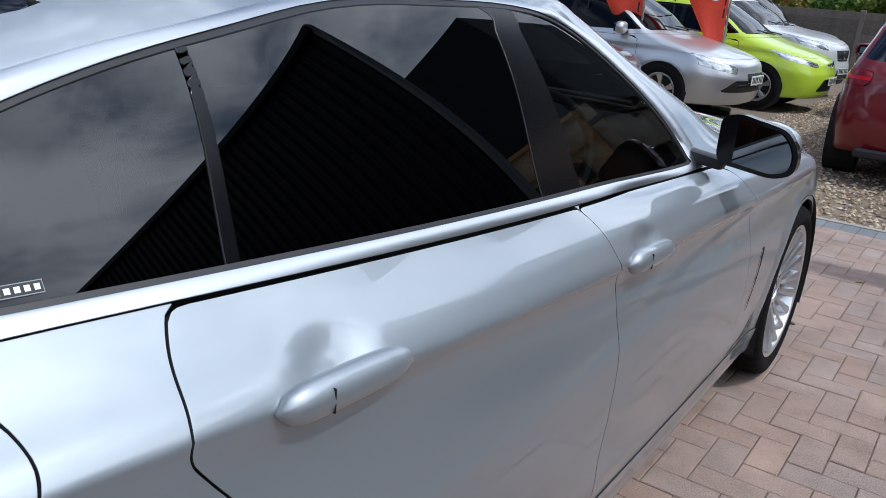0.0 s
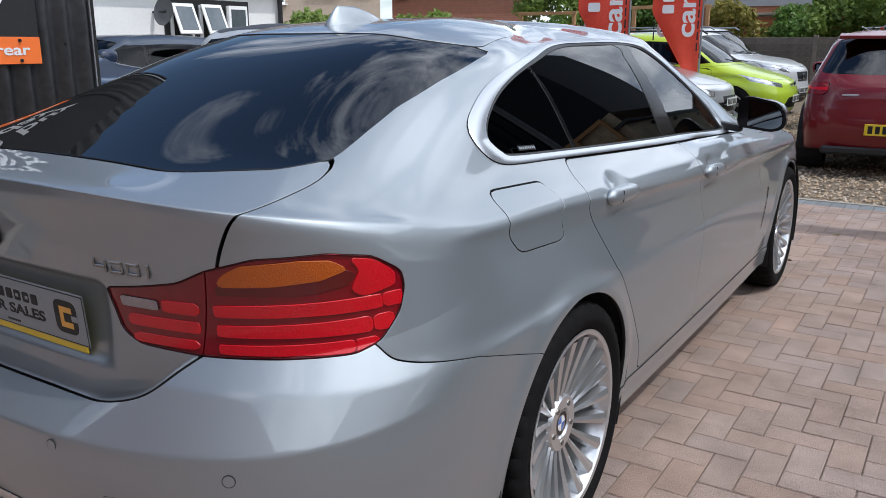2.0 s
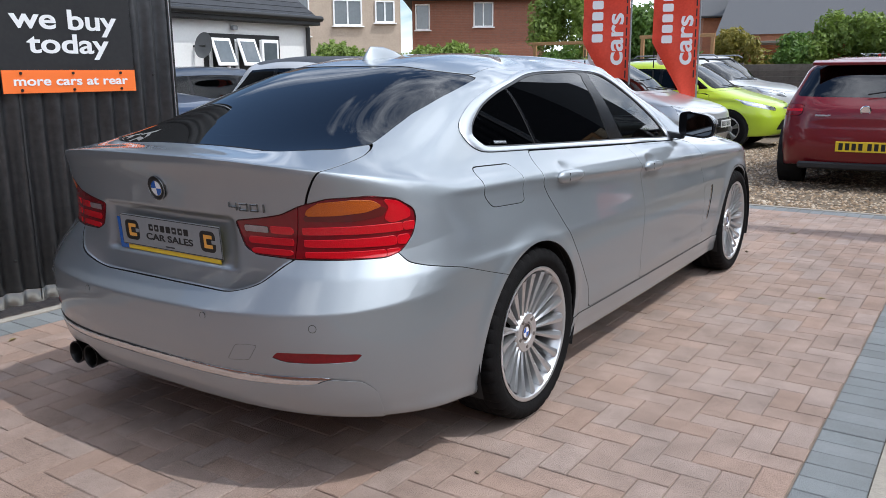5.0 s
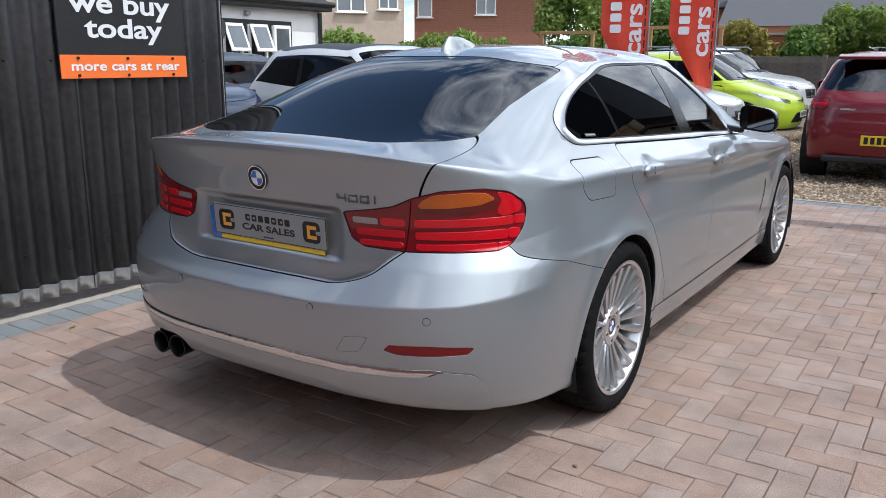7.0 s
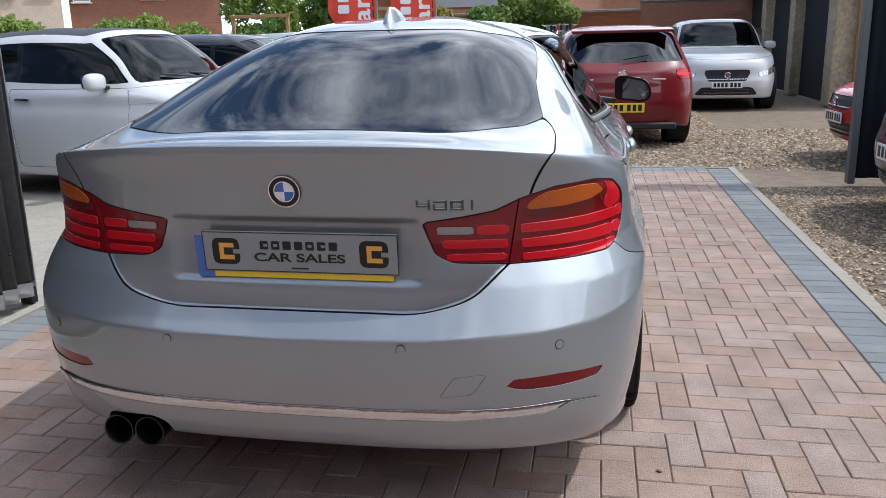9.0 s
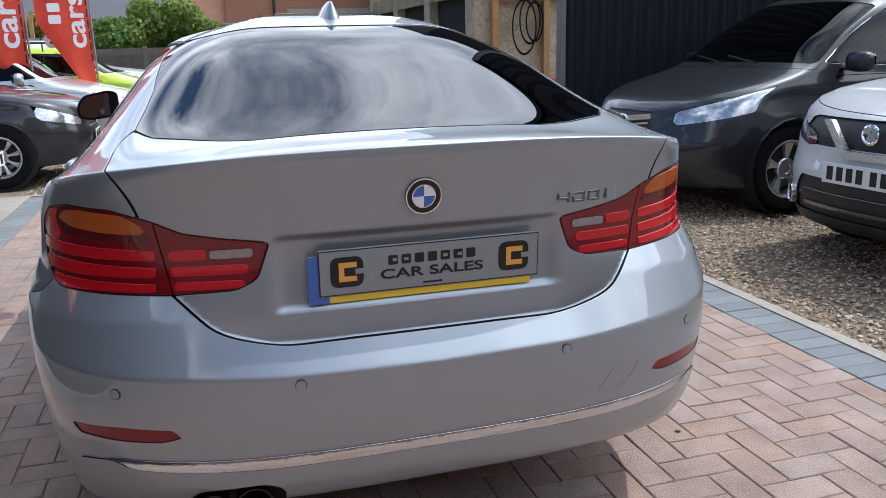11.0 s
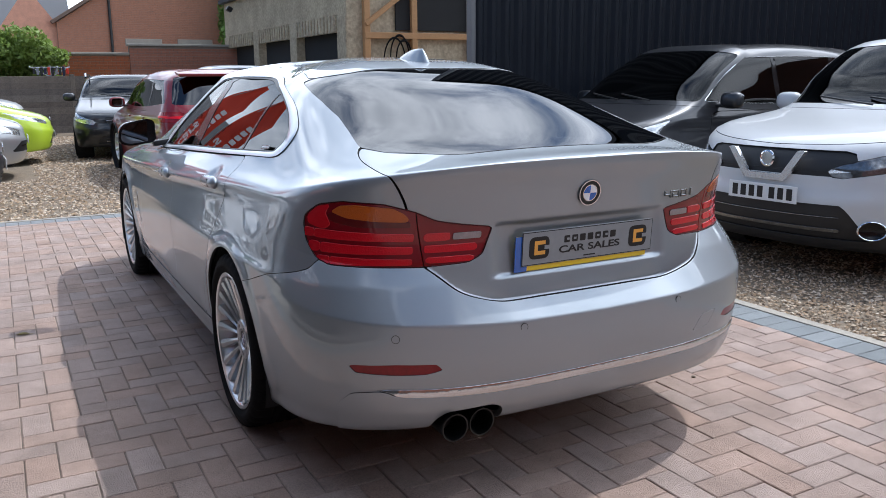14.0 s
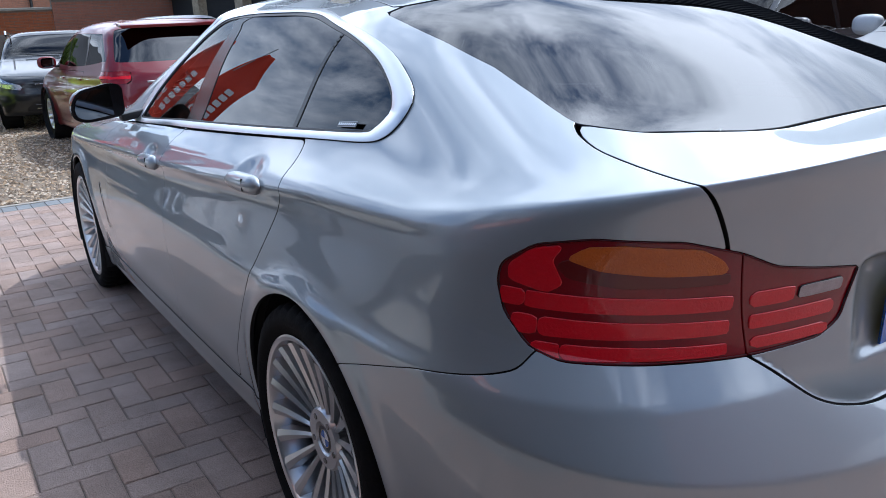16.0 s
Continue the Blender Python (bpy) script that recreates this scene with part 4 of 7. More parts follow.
# ---- wheels ----
def alloy_wheel(parent, at, out, radius=0.330, rim_r=0.254, width=0.225, spokes=20, rim_mat=ALLOY, curve=0.04, blade=0.0165, cap=BLUE, name="wheel", detail=1):
    """Tyre, rim, bent blade spokes, hub and disc; out is +1 where the face looks to +x."""
    wheel = new(name)
    wheel.parent = parent
    wheel.matrix_basis = Matrix.Translation(at) @ (Matrix.Identity(4) if out > 0 else Matrix.Rotation(math.pi, 4, "Z"))
    h = width / 2
    tread = []
    R = radius
    for o in np.linspace(-h * 0.84, h * 0.84, 17 if detail else 5):
        tread.append((R - (0.007 if detail and int(round(o / h * 20)) % 6 == 0 else 0) - 0.006 * (o / h) ** 4, o))
    prof = [(rim_r, -h * 0.9), (rim_r + 0.022, -h), (R - 0.035, -h * 1.02), (R - 0.012, -h * 0.95)] + tread + [(R - 0.012, h * 0.95), (R - 0.030, h * 1.01), (R - 0.045, h * 1.03), (rim_r + 0.024, h * 1.0), (rim_r + 0.008, h * 0.93), (rim_r - 0.004, h * 0.86)]
    bm = lathe(prof, 160 if detail else 36)
    if detail:
        bm.verts.ensure_lookup_table()
        for i, v in enumerate(bm.verts):
            r = math.hypot(v.co.y, v.co.z)
            if abs(v.co.x) > h * 0.45 and r > R - 0.016 and (i // len(prof)) % 4 == 0:
                v.co.y, v.co.z = v.co.y * (1 - 0.006 / r), v.co.z * (1 - 0.006 / r)
    part("tyre", bm, RUBBER, wheel, "black rubber tyre with cut tread", 35)
    rim = part("rim", lathe([(rim_r + 0.004, h * 0.94), (rim_r, h * 0.955), (rim_r - 0.010, h * 0.93), (rim_r - 0.016, h * 0.86), (rim_r - 0.024, h * 0.55), (rim_r - 0.034, 0), (rim_r - 0.030, -h * 0.9)], 72 if detail else 36), rim_mat, wheel, "", 35)
    hub_o = h * 0.58
    bm = bmesh.new()
    n = 9
    rows = []
    for i in range(n + 1):
        t = i / n
        r = 0.062 + (rim_r - 0.018 - 0.062) * t
        w = blade * (0.42 + 0.75 * t ** 1.3)
        twist = curve * (t ** 2) * 0.45
        o = hub_o - 0.004 + (h * 0.88 - hub_o + 0.004) * (t ** 1.2)
        ca, sa = math.cos(twist), math.sin(twist)
        ring = []
        for k, dd in ((-1, -0.030), (-0.86, 0.0), (0.0, 0.005), (0.86, 0.0), (1, -0.030)):
            ring.append(bm.verts.new((o + dd, -sa * r + ca * w * k, ca * r + sa * w * k)))
        rows.append(ring)
    for p, q in zip(rows, rows[1:]):
        for k in range(4):
            bm.faces.new((p[k], p[k + 1], q[k + 1], q[k]))
    bmesh.ops.recalc_face_normals(bm, faces=bm.faces)
    first = part("spoke", bm, rim_mat, wheel, "", 30)
    for i in range(1, spokes):
        o = first.copy()
        scene.collection.objects.link(o)
        o.matrix_basis = Matrix.Rotation(2 * math.pi * i / spokes, 4, "X")
    part("hub", lathe([(0.078, hub_o - 0.030), (0.080, hub_o - 0.004), (0.072, hub_o + 0.006), (0.042, hub_o + 0.005), (0.038, hub_o - 0.004), (0.001, hub_o - 0.004)], 40 if detail else 20), rim_mat, wheel, "", 35)
    if detail:
        for i in range(5):
            a = 2 * math.pi * (i + 0.5) / 5
            part("wheel_bolt", tube((hub_o, 0.056 * math.sin(a), 0.056 * math.cos(a)), (hub_o + 0.0075, 0.056 * math.sin(a), 0.056 * math.cos(a)), 0.0095, 0.008, 6), DISC, wheel)
        roundel(wheel, Matrix.Translation((hub_o - 0.003, 0, 0)) @ Matrix.Rotation(math.pi / 2, 4, "Z") @ Matrix.Rotation(math.pi / 2, 4, "X"), 0.034)
    part("brake_disc", lathe([(0.155, -0.010), (0.155, 0.010), (0.07, 0.012), (0.07, -0.01)], 40 if detail else 16, closed=True), DISC, wheel, "", 35)
    part("barrel_back", lathe([(rim_r - 0.03, -h * 0.7), (0.02, -h * 0.72)], 24), UNDER_SHADE, wheel)
    return wheel


def roundel(parent, m, r):
    """Round badge: black ring, chrome rims, blue and white quarters; it faces local +z."""
    badge = part("badge", lathe([(r, 0), (r, 0.003), (r * 0.96, 0.0045), (r * 0.93, 0.0035), (r * 0.66, 0.0035), (0.0005, 0.0035)], 40, "Z"), INK, parent, "round badge with blue and white quarters", 30)
    badge.matrix_basis = m
    for a, b, h in ((r * 0.93, r * 1.0, 0.0048), (r * 0.60, r * 0.66, 0.0046)):
        part("badge_ring", lathe([(a, 0.003), (a, h), (b, h), (b, 0.0)], 40, "Z"), CHROME, badge, "", 30)
    for i in range(4):
        bm = bmesh.new()
        c = bm.verts.new((0, 0, 0.0048))
        ring = [bm.verts.new((r * 0.6 * math.cos(t), r * 0.6 * math.sin(t), 0.0044)) for t in np.linspace(i * math.pi / 2, (i + 1) * math.pi / 2, 9)]
        for p, q in zip(ring, ring[1:]):
            bm.faces.new((c, p, q))
        part("badge_quarter", bm, WHITE if i % 2 == 0 else BLUE, badge)
    return badge


for sx in (-1, 1):
    for cy, off in ((AXLES[0], 0.792), (AXLES[1], 0.775)):
        alloy_wheel(saloon, (sx * off, cy, 0.330), sx)

# badges, plate, exhaust
roundel(saloon, Matrix.Translation((0, -0.9535, 0.936)) @ Matrix.Rotation(math.pi / 2 + 0.17, 4, "X"), 0.041)
for i, (wd, gap) in enumerate(((0.034, 0), (0.034, 0.041), (0.032, 0.082), (0.008, 0.118))):
    cx, w = 0.345 + gap, 0.0055
    bm = box(w, 0.004, 0.026, (cx + wd / 2 - w / 2 if i < 3 else cx, 0, 0), 0.001)
    if i < 3:
        box(wd, 0.004, w, (cx, 0, (0.0, 0.010, 0.010)[i] - 0.002), 0.001, bm)
        box(w, 0.004, (0.013, 0.013, 0.022)[i], (cx - wd / 2 + w / 2, 0, (0.006, -0.005, 0)[i]), 0.001, bm)
    if i in (1, 2):
        box(wd, 0.004, w, (cx, 0, -0.0105), 0.001, bm)
    o = part("model_badge", bm, DARK_CHROME, saloon, "small chrome model badge")
    o.matrix_basis = pose(0, -0.984, 0.903, 3, 0, 7.7)

plate = new("number_plate_stack")
plate.parent = saloon
plate.matrix_basis = pose(0.012, -0.940, 0.776, 4, 0, 0)
part("rear_number_plate", box(0.52, 0.004, 0.111, (-0.012, 0.0075, -0.015), 0.001), YELLOW_PLATE, plate, "yellow number plate mostly covered")
part("blue_band", box(0.045, 0.0042, 0.1108, (-0.2495, 0.0073, -0.015)), BLUE, plate)
show = part("dealer_plate", box(0.512, 0.004, 0.108, (0.008, 0.004, 0.0), 0.0012), GREY_PLATE, plate, "grey dealer show plate with black lettering")
part("plate_border", prism([(-0.249, -0.052), (0.265, -0.052), (0.265, 0.052), (-0.249, 0.052)], 0.0005, m=Matrix.Translation((0, 0.0018, 0))), INK, show)
part("plate_face", prism([(-0.2465, -0.0495), (0.2625, -0.0495), (0.2625, 0.0495), (-0.2465, 0.0495)], 0.0005, m=Matrix.Translation((0, 0.0013, 0))), GREY_PLATE, show)
front = Matrix.Rotation(math.pi / 2, 4, "X")
lettering("CAR SALES", 0.031, 0.0006, Matrix.Translation((0.008, 0.0006, -0.014)) @ front, INK, show, "lettering", stretch=1.62)
for i in range(7):
    part("letter_block", prism(rounded([(-0.011, -0.0112), (0.011, -0.0112), (0.011, 0.0112), (-0.011, 0.0112)], 0.004), 0.0006, m=Matrix.Translation((-0.083 + i * 0.0303, 0.0007, 0.019))), INK, show)
    if i in (0, 1, 4, 5):
        part("letter_gap", box(0.010, 0.0004, 0.007, (-0.083 + i * 0.0303 + (0.004 if i in (0, 5) else 0), 0.0003, 0.019)), GREY_PLATE, show)
part("small_bar", box(0.045, 0.001, 0.004, (0.008, 0.0006, -0.041)), INK, show)
for cx in (-0.187, 0.203):
    part("logo_ground", prism(rounded([(-0.037, -0.035), (0.037, -0.035), (0.037, 0.035), (-0.037, 0.035)], 0.02), 0.0006, m=Matrix.Translation((cx, 0.0007, 0.001))), INK, show)
    part("logo_notch", box(0.020, 0.0006, 0.012, (cx + 0.029, 0.0003, 0.001)), GREY_PLATE, show)
    for dx, dz, sx, sz in ((-0.014, 0, 0.012, 0.044), (0.002, 0.016, 0.036, 0.012), (0.002, -0.016, 0.036, 0.012)):
        part("logo_stroke", box(sx, 0.0006, sz, (cx + dx + 0.002, 0.0002 - 0.00005 * sz, 0.001 + dz)), GOLD, show)
for px in (-0.505, -0.415):
    pipe = part("tailpipe", lathe([(0.036, -0.10), (0.040, 0.0), (0.0425, 0.01), (0.0425, 0.014), (0.039, 0.013), (0.035, 0.0), (0.034, -0.09)], 32, "Z"), PIPE, saloon, "dark round exhaust tailpipe", 35)
    pipe.matrix_basis = Matrix.Translation((px, -0.985, 0.285)) @ Matrix.Rotation(math.pi / 2, 4, "X")
    cap = part("pipe_inside", lathe([(0.0355, 0), (0.0005, 0)], 24, "Z"), UNDER_SHADE, pipe)
    cap.matrix_basis = Matrix.Translation((0, 0, -0.07))
part("silencer", box(0.9, 0.35, 0.12, (0, -0.66, 0.27), 0.05, seg=3), UNDER_SHADE, saloon, "", 40)
# handles, mirrors, fin
for sx in (-1, 1):
    for hy, hz, hx in ((0.33, 0.898, 0.873), (1.205, 0.855, 0.897)):
        bm = bmesh.new()
        rows = []
        for t in np.linspace(-1, 1, 15):
            w = 0.0235 * (1 - 0.30 * max(0, t) ** 2) * (1 - abs(t) ** 8) + 0.002
            o = 0.020 * (1 - t ** 4) ** 0.6 + 0.003
            rows.append([bm.verts.new((sx * (hx + o * max(math.cos(a), -0.35)), hy + 0.115 * t, hz - 0.004 * t - 0.004 + w * math.sin(a))) for a in np.linspace(0, 2 * math.pi, 13)[:-1]])
        for p, q in zip(rows, rows[1:]):
            for k in range(12):
                bm.faces.new((p[k], p[(k + 1) % 12], q[(k + 1) % 12], q[k]))
        bm.faces.new(rows[0])
        bm.faces.new(rows[-1][::-1])
        bmesh.ops.recalc_face_normals(bm, faces=bm.faces)
        handle = part("door_handle", bm, SILVER, saloon, "body-coloured pull handle", 60)
        part("handle_joint", box(0.0440, 0.0014, 0.030, (sx * hx, hy - 0.048, hz - 0.002)), UNDER_SHADE, handle)
    m = new("wing_mirror")
    m.parent = saloon
    m.matrix_basis = Matrix.Translation((sx * 0.932, 1.765, 1.015))
    bm = bmesh.new()
    bmesh.ops.create_uvsphere(bm, u_segments=28, v_segments=18, radius=1)
    for v in bm.verts:
        x, y, z = v.co
        q = lambda c, e: math.copysign(abs(c) ** e, c)
        k = 1 - 0.25 * max(0, x * sx)
        v.co = (q(x, 0.6) * 0.092, (q(y, 0.75) * 0.075 if y > 0 else q(y, 0.5) * 0.03), q(z, 0.6) * 0.062 * k)
    part("mirror_cap", bm, SILVER, m, "", 60)
    o = part("mirror_frame", prism(rounded([(sx * a, b) for a, b in ((-0.092, -0.052), (0.050, -0.070), (0.098, -0.052), (0.100, 0.000), (0.070, 0.050), (-0.050, 0.074), (-0.092, 0.062))][::sx], 0.03), 0.034), GLOSS_BLACK, m)
    o.matrix_basis = Matrix.Translation((0, -0.028, 0))
    o = part("mirror_glass", prism(rounded([(sx * a, b) for a, b in ((-0.080, -0.042), (0.046, -0.058), (0.086, -0.044), (0.088, 0.000), (0.060, 0.042), (-0.046, 0.062), (-0.080, 0.052))][::sx], 0.025), 0.004), MIRROR, m, "rear-view mirror glass")
    o.matrix_basis = Matrix.Translation((0, -0.0465, 0)) @ Matrix.Rotation(radians(-4 * sx), 4, "Z")
    part("mirror_arm", box(0.16, 0.055, 0.03, (-sx * 0.16, 0.015, -0.055), 0.012, seg=2, turn=Matrix.Rotation(radians(8 * sx), 4, "Y")), BLACK_TRIM, m, "", 40)
bm = bmesh.new()
rows = []
for t in np.linspace(0, 1, 14):
    hgt = 0.066 * (1 - (1 - t) ** 2.0) * (1 - 0.0 * t)
    rows.append((t, hgt))
ring = []
for zz in np.linspace(0, 1, 9):
    y0, y1 = 0.40 - 0.15 * zz ** 2.4, 0.115 + 0.05 * zz ** 1.5
    w = 0.034 * (1 - zz) ** 0.8 + 0.0065
    ring.append([bm.verts.new((w * math.sin(a) * (0.6 + 0.4 * math.cos(a / 2) ** 2 if False else 1), (y0 + y1) / 2 + (y0 - y1) / 2 * math.cos(a), 1.345 + 0.064 * zz)) for a in np.linspace(0, 2 * math.pi, 25)[:-1]])
for p, q in zip(ring, ring[1:]):
    for k in range(24):
        bm.faces.new((p[k], p[(k + 1) % 24], q[(k + 1) % 24], q[k]))
bm.faces.new(ring[-1])
bmesh.ops.recalc_face_normals(bm, faces=bm.faces)
part("roof_aerial", bm, SILVER, saloon, "shark-fin aerial", 60)
for sx in (-1, 1):
    o = part("window_badge", box(0.002, 0.085, 0.014, (0, 0, 0), 0.0005), DARK_CHROME, saloon, "small bright-edged window badge")
    o.matrix_basis = Matrix.Translation((sx * 0.728, 0.02, 1.044)) @ Matrix.Rotation(radians(-sx * 34), 4, "Y") @ Matrix.Rotation(radians(-4), 4, "X")
    part("badge_field", box(0.0024, 0.082, 0.011, (0, 0, 0)), INK, o)
    for k in range(9):
        part("badge_mark", box(0.0027, 0.0055, 0.006, (0, -0.036 + k * 0.009, 0)), SATIN, o)

# cabin
for sx in (-1, 1):
    for sy, tall in ((1.25, 1.0), (0.42, 0.93)):
        seat = new("seat")
        seat.parent = saloon
        part("cushion", box(0.5, 0.5, 0.2, (sx * 0.36, sy, 0.5), 0.07, seg=3), SEAT, seat, "", 50)
        part("backrest", box(0.48, 0.15, 0.62 * tall, (sx * 0.36, sy - 0.28, 0.79), 0.06, seg=3, turn=Matrix.Rotation(radians(14), 4, "X")), SEAT, seat, "", 50)
        part("headrest", box(0.26, 0.1, 0.17, (sx * 0.36, sy - 0.37, 1.12 * (1 if tall == 1 else 0.985)), 0.045, seg=3), SEAT, seat, "", 50)
part("dashboard", box(1.36, 0.5, 0.24, (0, 1.95, 0.87), 0.09, seg=3), INTERIOR, saloon, "", 50)
bm = lathe([(0.185 + 0.014 * math.cos(t), 0.014 * math.sin(t)) for t in np.linspace(0, 2 * math.pi, 9)[:-1]], 36, "Z", closed=True)
box(0.34, 0.045, 0.02, bm=bm)
o = part("steering_wheel", bm, INTERIOR, saloon, "", 60)
o.matrix_basis = Matrix.Translation((0.36, 1.62, 0.90)) @ Matrix.Rotation(radians(65), 4, "X")
part("parcel_shelf", box(1.2, 0.75, 0.02, (0, -0.28, 0.98)), INTERIOR, saloon)

# ---- other parked cars ----
WHEELS = {}


def car_wheel(parent, at, out, radius, spokes, rim_mat, key):
    """A wheel for a parked car; wheels of one kind share their meshes."""
    if key not in WHEELS:
        WHEELS[key] = alloy_wheel(parent, at, out, radius, radius * 0.66, 0.2, spokes, rim_mat, 0.12, 0.2 / spokes, None, "wheel", 0)
        return WHEELS[key]
    src = WHEELS[key]
    made = {}
    for o in (src, *src.children_recursive):
        c = made[o] = o.copy()
        scene.collection.objects.link(c)
        c.parent = made.get(o.parent, parent)
    made[src].matrix_basis = Matrix.Translation(at) @ (Matrix.Identity(4) if out > 0 else Matrix.Rotation(math.pi, 4, "Z"))
    return made[src]


def bars_plate(parent, m, face, n=7, w=0.52):
    """A number plate whose characters are plain bars; it faces local -y."""
    o = part("number_plate", box(w, 0.008, 0.111, (0, 0, 0), 0.002), face, parent, "number plate with plain dark bars")
    o.matrix_basis = m
    for i in range(n):
        x = (i - (n - 1) / 2) * w * 0.125 + (0.012 if i > 3 else -0.012)
        part("plate_bar", box(0.042, 0.002, 0.075, (x, -0.0045, 0)), INK, o)
    return o


def parked_car(name, label, at, coat, L=4.2, W=1.78, H=1.46, wb=2.6, fo=0.85, hood=0.78, cowl=(0.95, 0.98), screen_top=0.2, tail_top=-1.45, tail_base=(-1.75, 0.98), belt=0.93,
               lamps=(2.18, 2.62, 0.60, 0.74), tails=(0.42, 0.95, 0.76, 0.97), grille=(0.42, 0.52, 0.66), intake=(0.55, 0.26, 0.40), plate_z=0.44, rear_plate=0.55, r=0.31, spokes=5, rim=ALLOY,
               cladding=None, rails=None, front_plate=WHITE_PLATE, round_lamps=False, doors=2, badge=BRIGHT_TRIM, chrome_v=False, nose_n=2.7, roof_mat=None, rear_window_wide=0.60, plate_len=7, fog=False, lamp_mat=None, bright_line=False, spoiler=False, a_post=2.34, slats=False):
    """A whole car with origin on the ground at its middle and its nose to +y."""
    yF, yR, hw = L / 2, -L / 2, W / 2
    yc, zc = cowl
    yb, zb = tail_base
    mid = (screen_top + tail_top) / 2
    zt = H - 0.12
    P = {
        "ry": [yR + .25, yR + .08, yR + .02, yR, yR + .02, yR + .05, yb, yb + (tail_top - yb) * .5, tail_top, tail_top + .3, mid],
        "rz": [.28, .25, .36, .52, .70, .86, zb, zb + (H - .08 - zb) * .52, H - .07, H - .015, H],
        "rn": [3.2] * 6 + [3.6, 3.6, 3.4, 3, 2.5],
        "rc": [yR + .55] * 6 + [yb + .45, (yb + tail_top) / 2 + .45, tail_top + .4, tail_top + .5, mid],
        "wr": [hw * k for k in (.78, .93, .96, .98, .985, .965, .91, .84, .755, .5, .002)],
        "zr": [.22, .20, .30, .48, .66, .82, belt + .05, belt + .05 + (zt - belt - .05) * .5, zt, H - .03, H - .005],
        "wm": [hw * k for k in (.78, .94, .965, .985, 1, .99, .945, .875, .79, .52, .002)],
        "zm": [.20, .19, .29, .46, .64, .80, belt, belt + (zt - belt) * .5, zt + .02, H - .01, H],
        "wf": [hw * k for k in (.78, .92, .95, .97, .975, .94, .90, .83, .74, .5, .002)],
        "zf": [.20, .19, .29, .45, .60, hood + .0, zc - .03, zc + (zt - zc) * .5, zt, H - .03, H - .002],
        "fc": [yF - .65] * 5 + [yF - .75, yc - .35, (yc + screen_top) / 2 - .25, screen_top - .25, screen_top - .35, mid + .004],
        "fy": [yF - .3, yF - .1, yF - .03, yF, yF - .02, yF - .16, yc, yc + (screen_top - yc) * .5, screen_top, screen_top - .3, mid + .006],
        "fz": [.24, .2, .30, .44, .58, hood - .02, zc, zc + (H - .06 - zc) * .53, H - .055, H - .01, H],
        "fn": [nose_n] * 6 + [3.0, 3.0, 3, 3, 2.5],
    }
    axles = (yF - fo - wb, yF - fo)

    def relief(G, u, s):
        y, z = G[..., 1], G[..., 2]
        flank = step(s, 0.8, 1.0) * (1 - step(s, 1.95, 2.15))
        d = -0.014 * flank * np.exp(-(((z - belt + 0.17) / 0.045) ** 2)) + 0.008 * flank * np.exp(-(((z - belt + 0.08) / 0.03) ** 2))
        for cy in axles:
            d = d + flank * 0.012 * np.exp(-(((np.hypot(y - cy, z - r) - r - 0.05) / 0.04) ** 2))
        return d

    car = thing(name, label, "car", at, group="parked cars")
    S = loft(P, 22, 44, 22, 5, relief)
    for cy in axles:
        S = clip(S, -np.where(ax(S) > hw * 0.5, np.hypot(S.V[:, 1] - cy, S.V[:, 2] - r) - r - 0.035, 9.0))
    u, s = (lambda S: S.A[:, 1]), (lambda S: S.A[:, 0])
    glazed = lambda S: np.maximum(6.1 - u(S), u(S) - 7.88) * 0.18
    f_screen = lambda S: np.maximum(glazed(S), (a_post - s(S)) * 0.7)
    f_rear = lambda S: np.maximum(glazed(S), (s(S) - rear_window_wide) * 0.7)
    post = lambda S: (u(S) - 6) * 0.06
    f_side = lambda S: np.maximum(np.maximum(glazed(S) + 0.012, (rear_window_wide + 0.14 - s(S) + post(S)) * 0.6), (s(S) - a_post + 0.075 + post(S) * 0.8) * 0.6)
    pane, S = take(S, f_screen, 0.002)
    skin("windscreen", pane, DARKGLASS, car, "", -0.004, 0.006)
    pane, S = take(S, f_rear, 0.002)
    skin("rear_window", pane, TINT, car, "", -0.004, 0.006)
    pane, S = take(S, f_side, 0.002)
    cuts = [axles[0] + wb * 0.16, axles[0] + wb * 0.50] if doors == 2 else [axles[0] + wb * 0.34]
    for a, b in zip([yR - 1] + [c + 0.03 for c in cuts], [c - 0.03 for c in cuts] + [yF]):
        for piece in halves(clip(pane, np.maximum(a - pane.V[:, 1], pane.V[:, 1] - b))):
            skin("side_window", piece, DARKGLASS, car, "", -0.004, 0.006)
    if bright_line:
        for piece in halves(clip(S, np.maximum(f_side(S) - 0.014, 0.002 - f_side(S)))):
            skin("window_trim", piece, CHROME, car, "chrome line round the side windows", 0.003, 0.003)
    for c in cuts:
        for piece in halves(clip(pane, np.abs(pane.V[:, 1] - c) - 0.028)):
            skin("window_pillar", piece, GLOSS_BLACK, car, "", -0.002, 0.006)
    a, b, lo, hi = lamps
    if round_lamps:
        f = lambda S: np.where(S.V[:, 1] > 0, np.hypot(ax(S) - hw * 0.66, (S.V[:, 2] - (lo + hi) / 2) * 0.95) - 0.05, 9)
    else:
        f = lambda S: np.maximum(np.maximum(a - s(S), s(S) - b) * 0.8, np.abs(S.V[:, 2] - (lo + hi) / 2 - 0.28 * ((a + b) / 2 - s(S))) - (hi - lo) / 2 * (0.55 + 0.45 * np.clip((b - s(S)) / (b - a), 0, 1)))
    whole = S
    pane, S = take(S, f, 0.002)
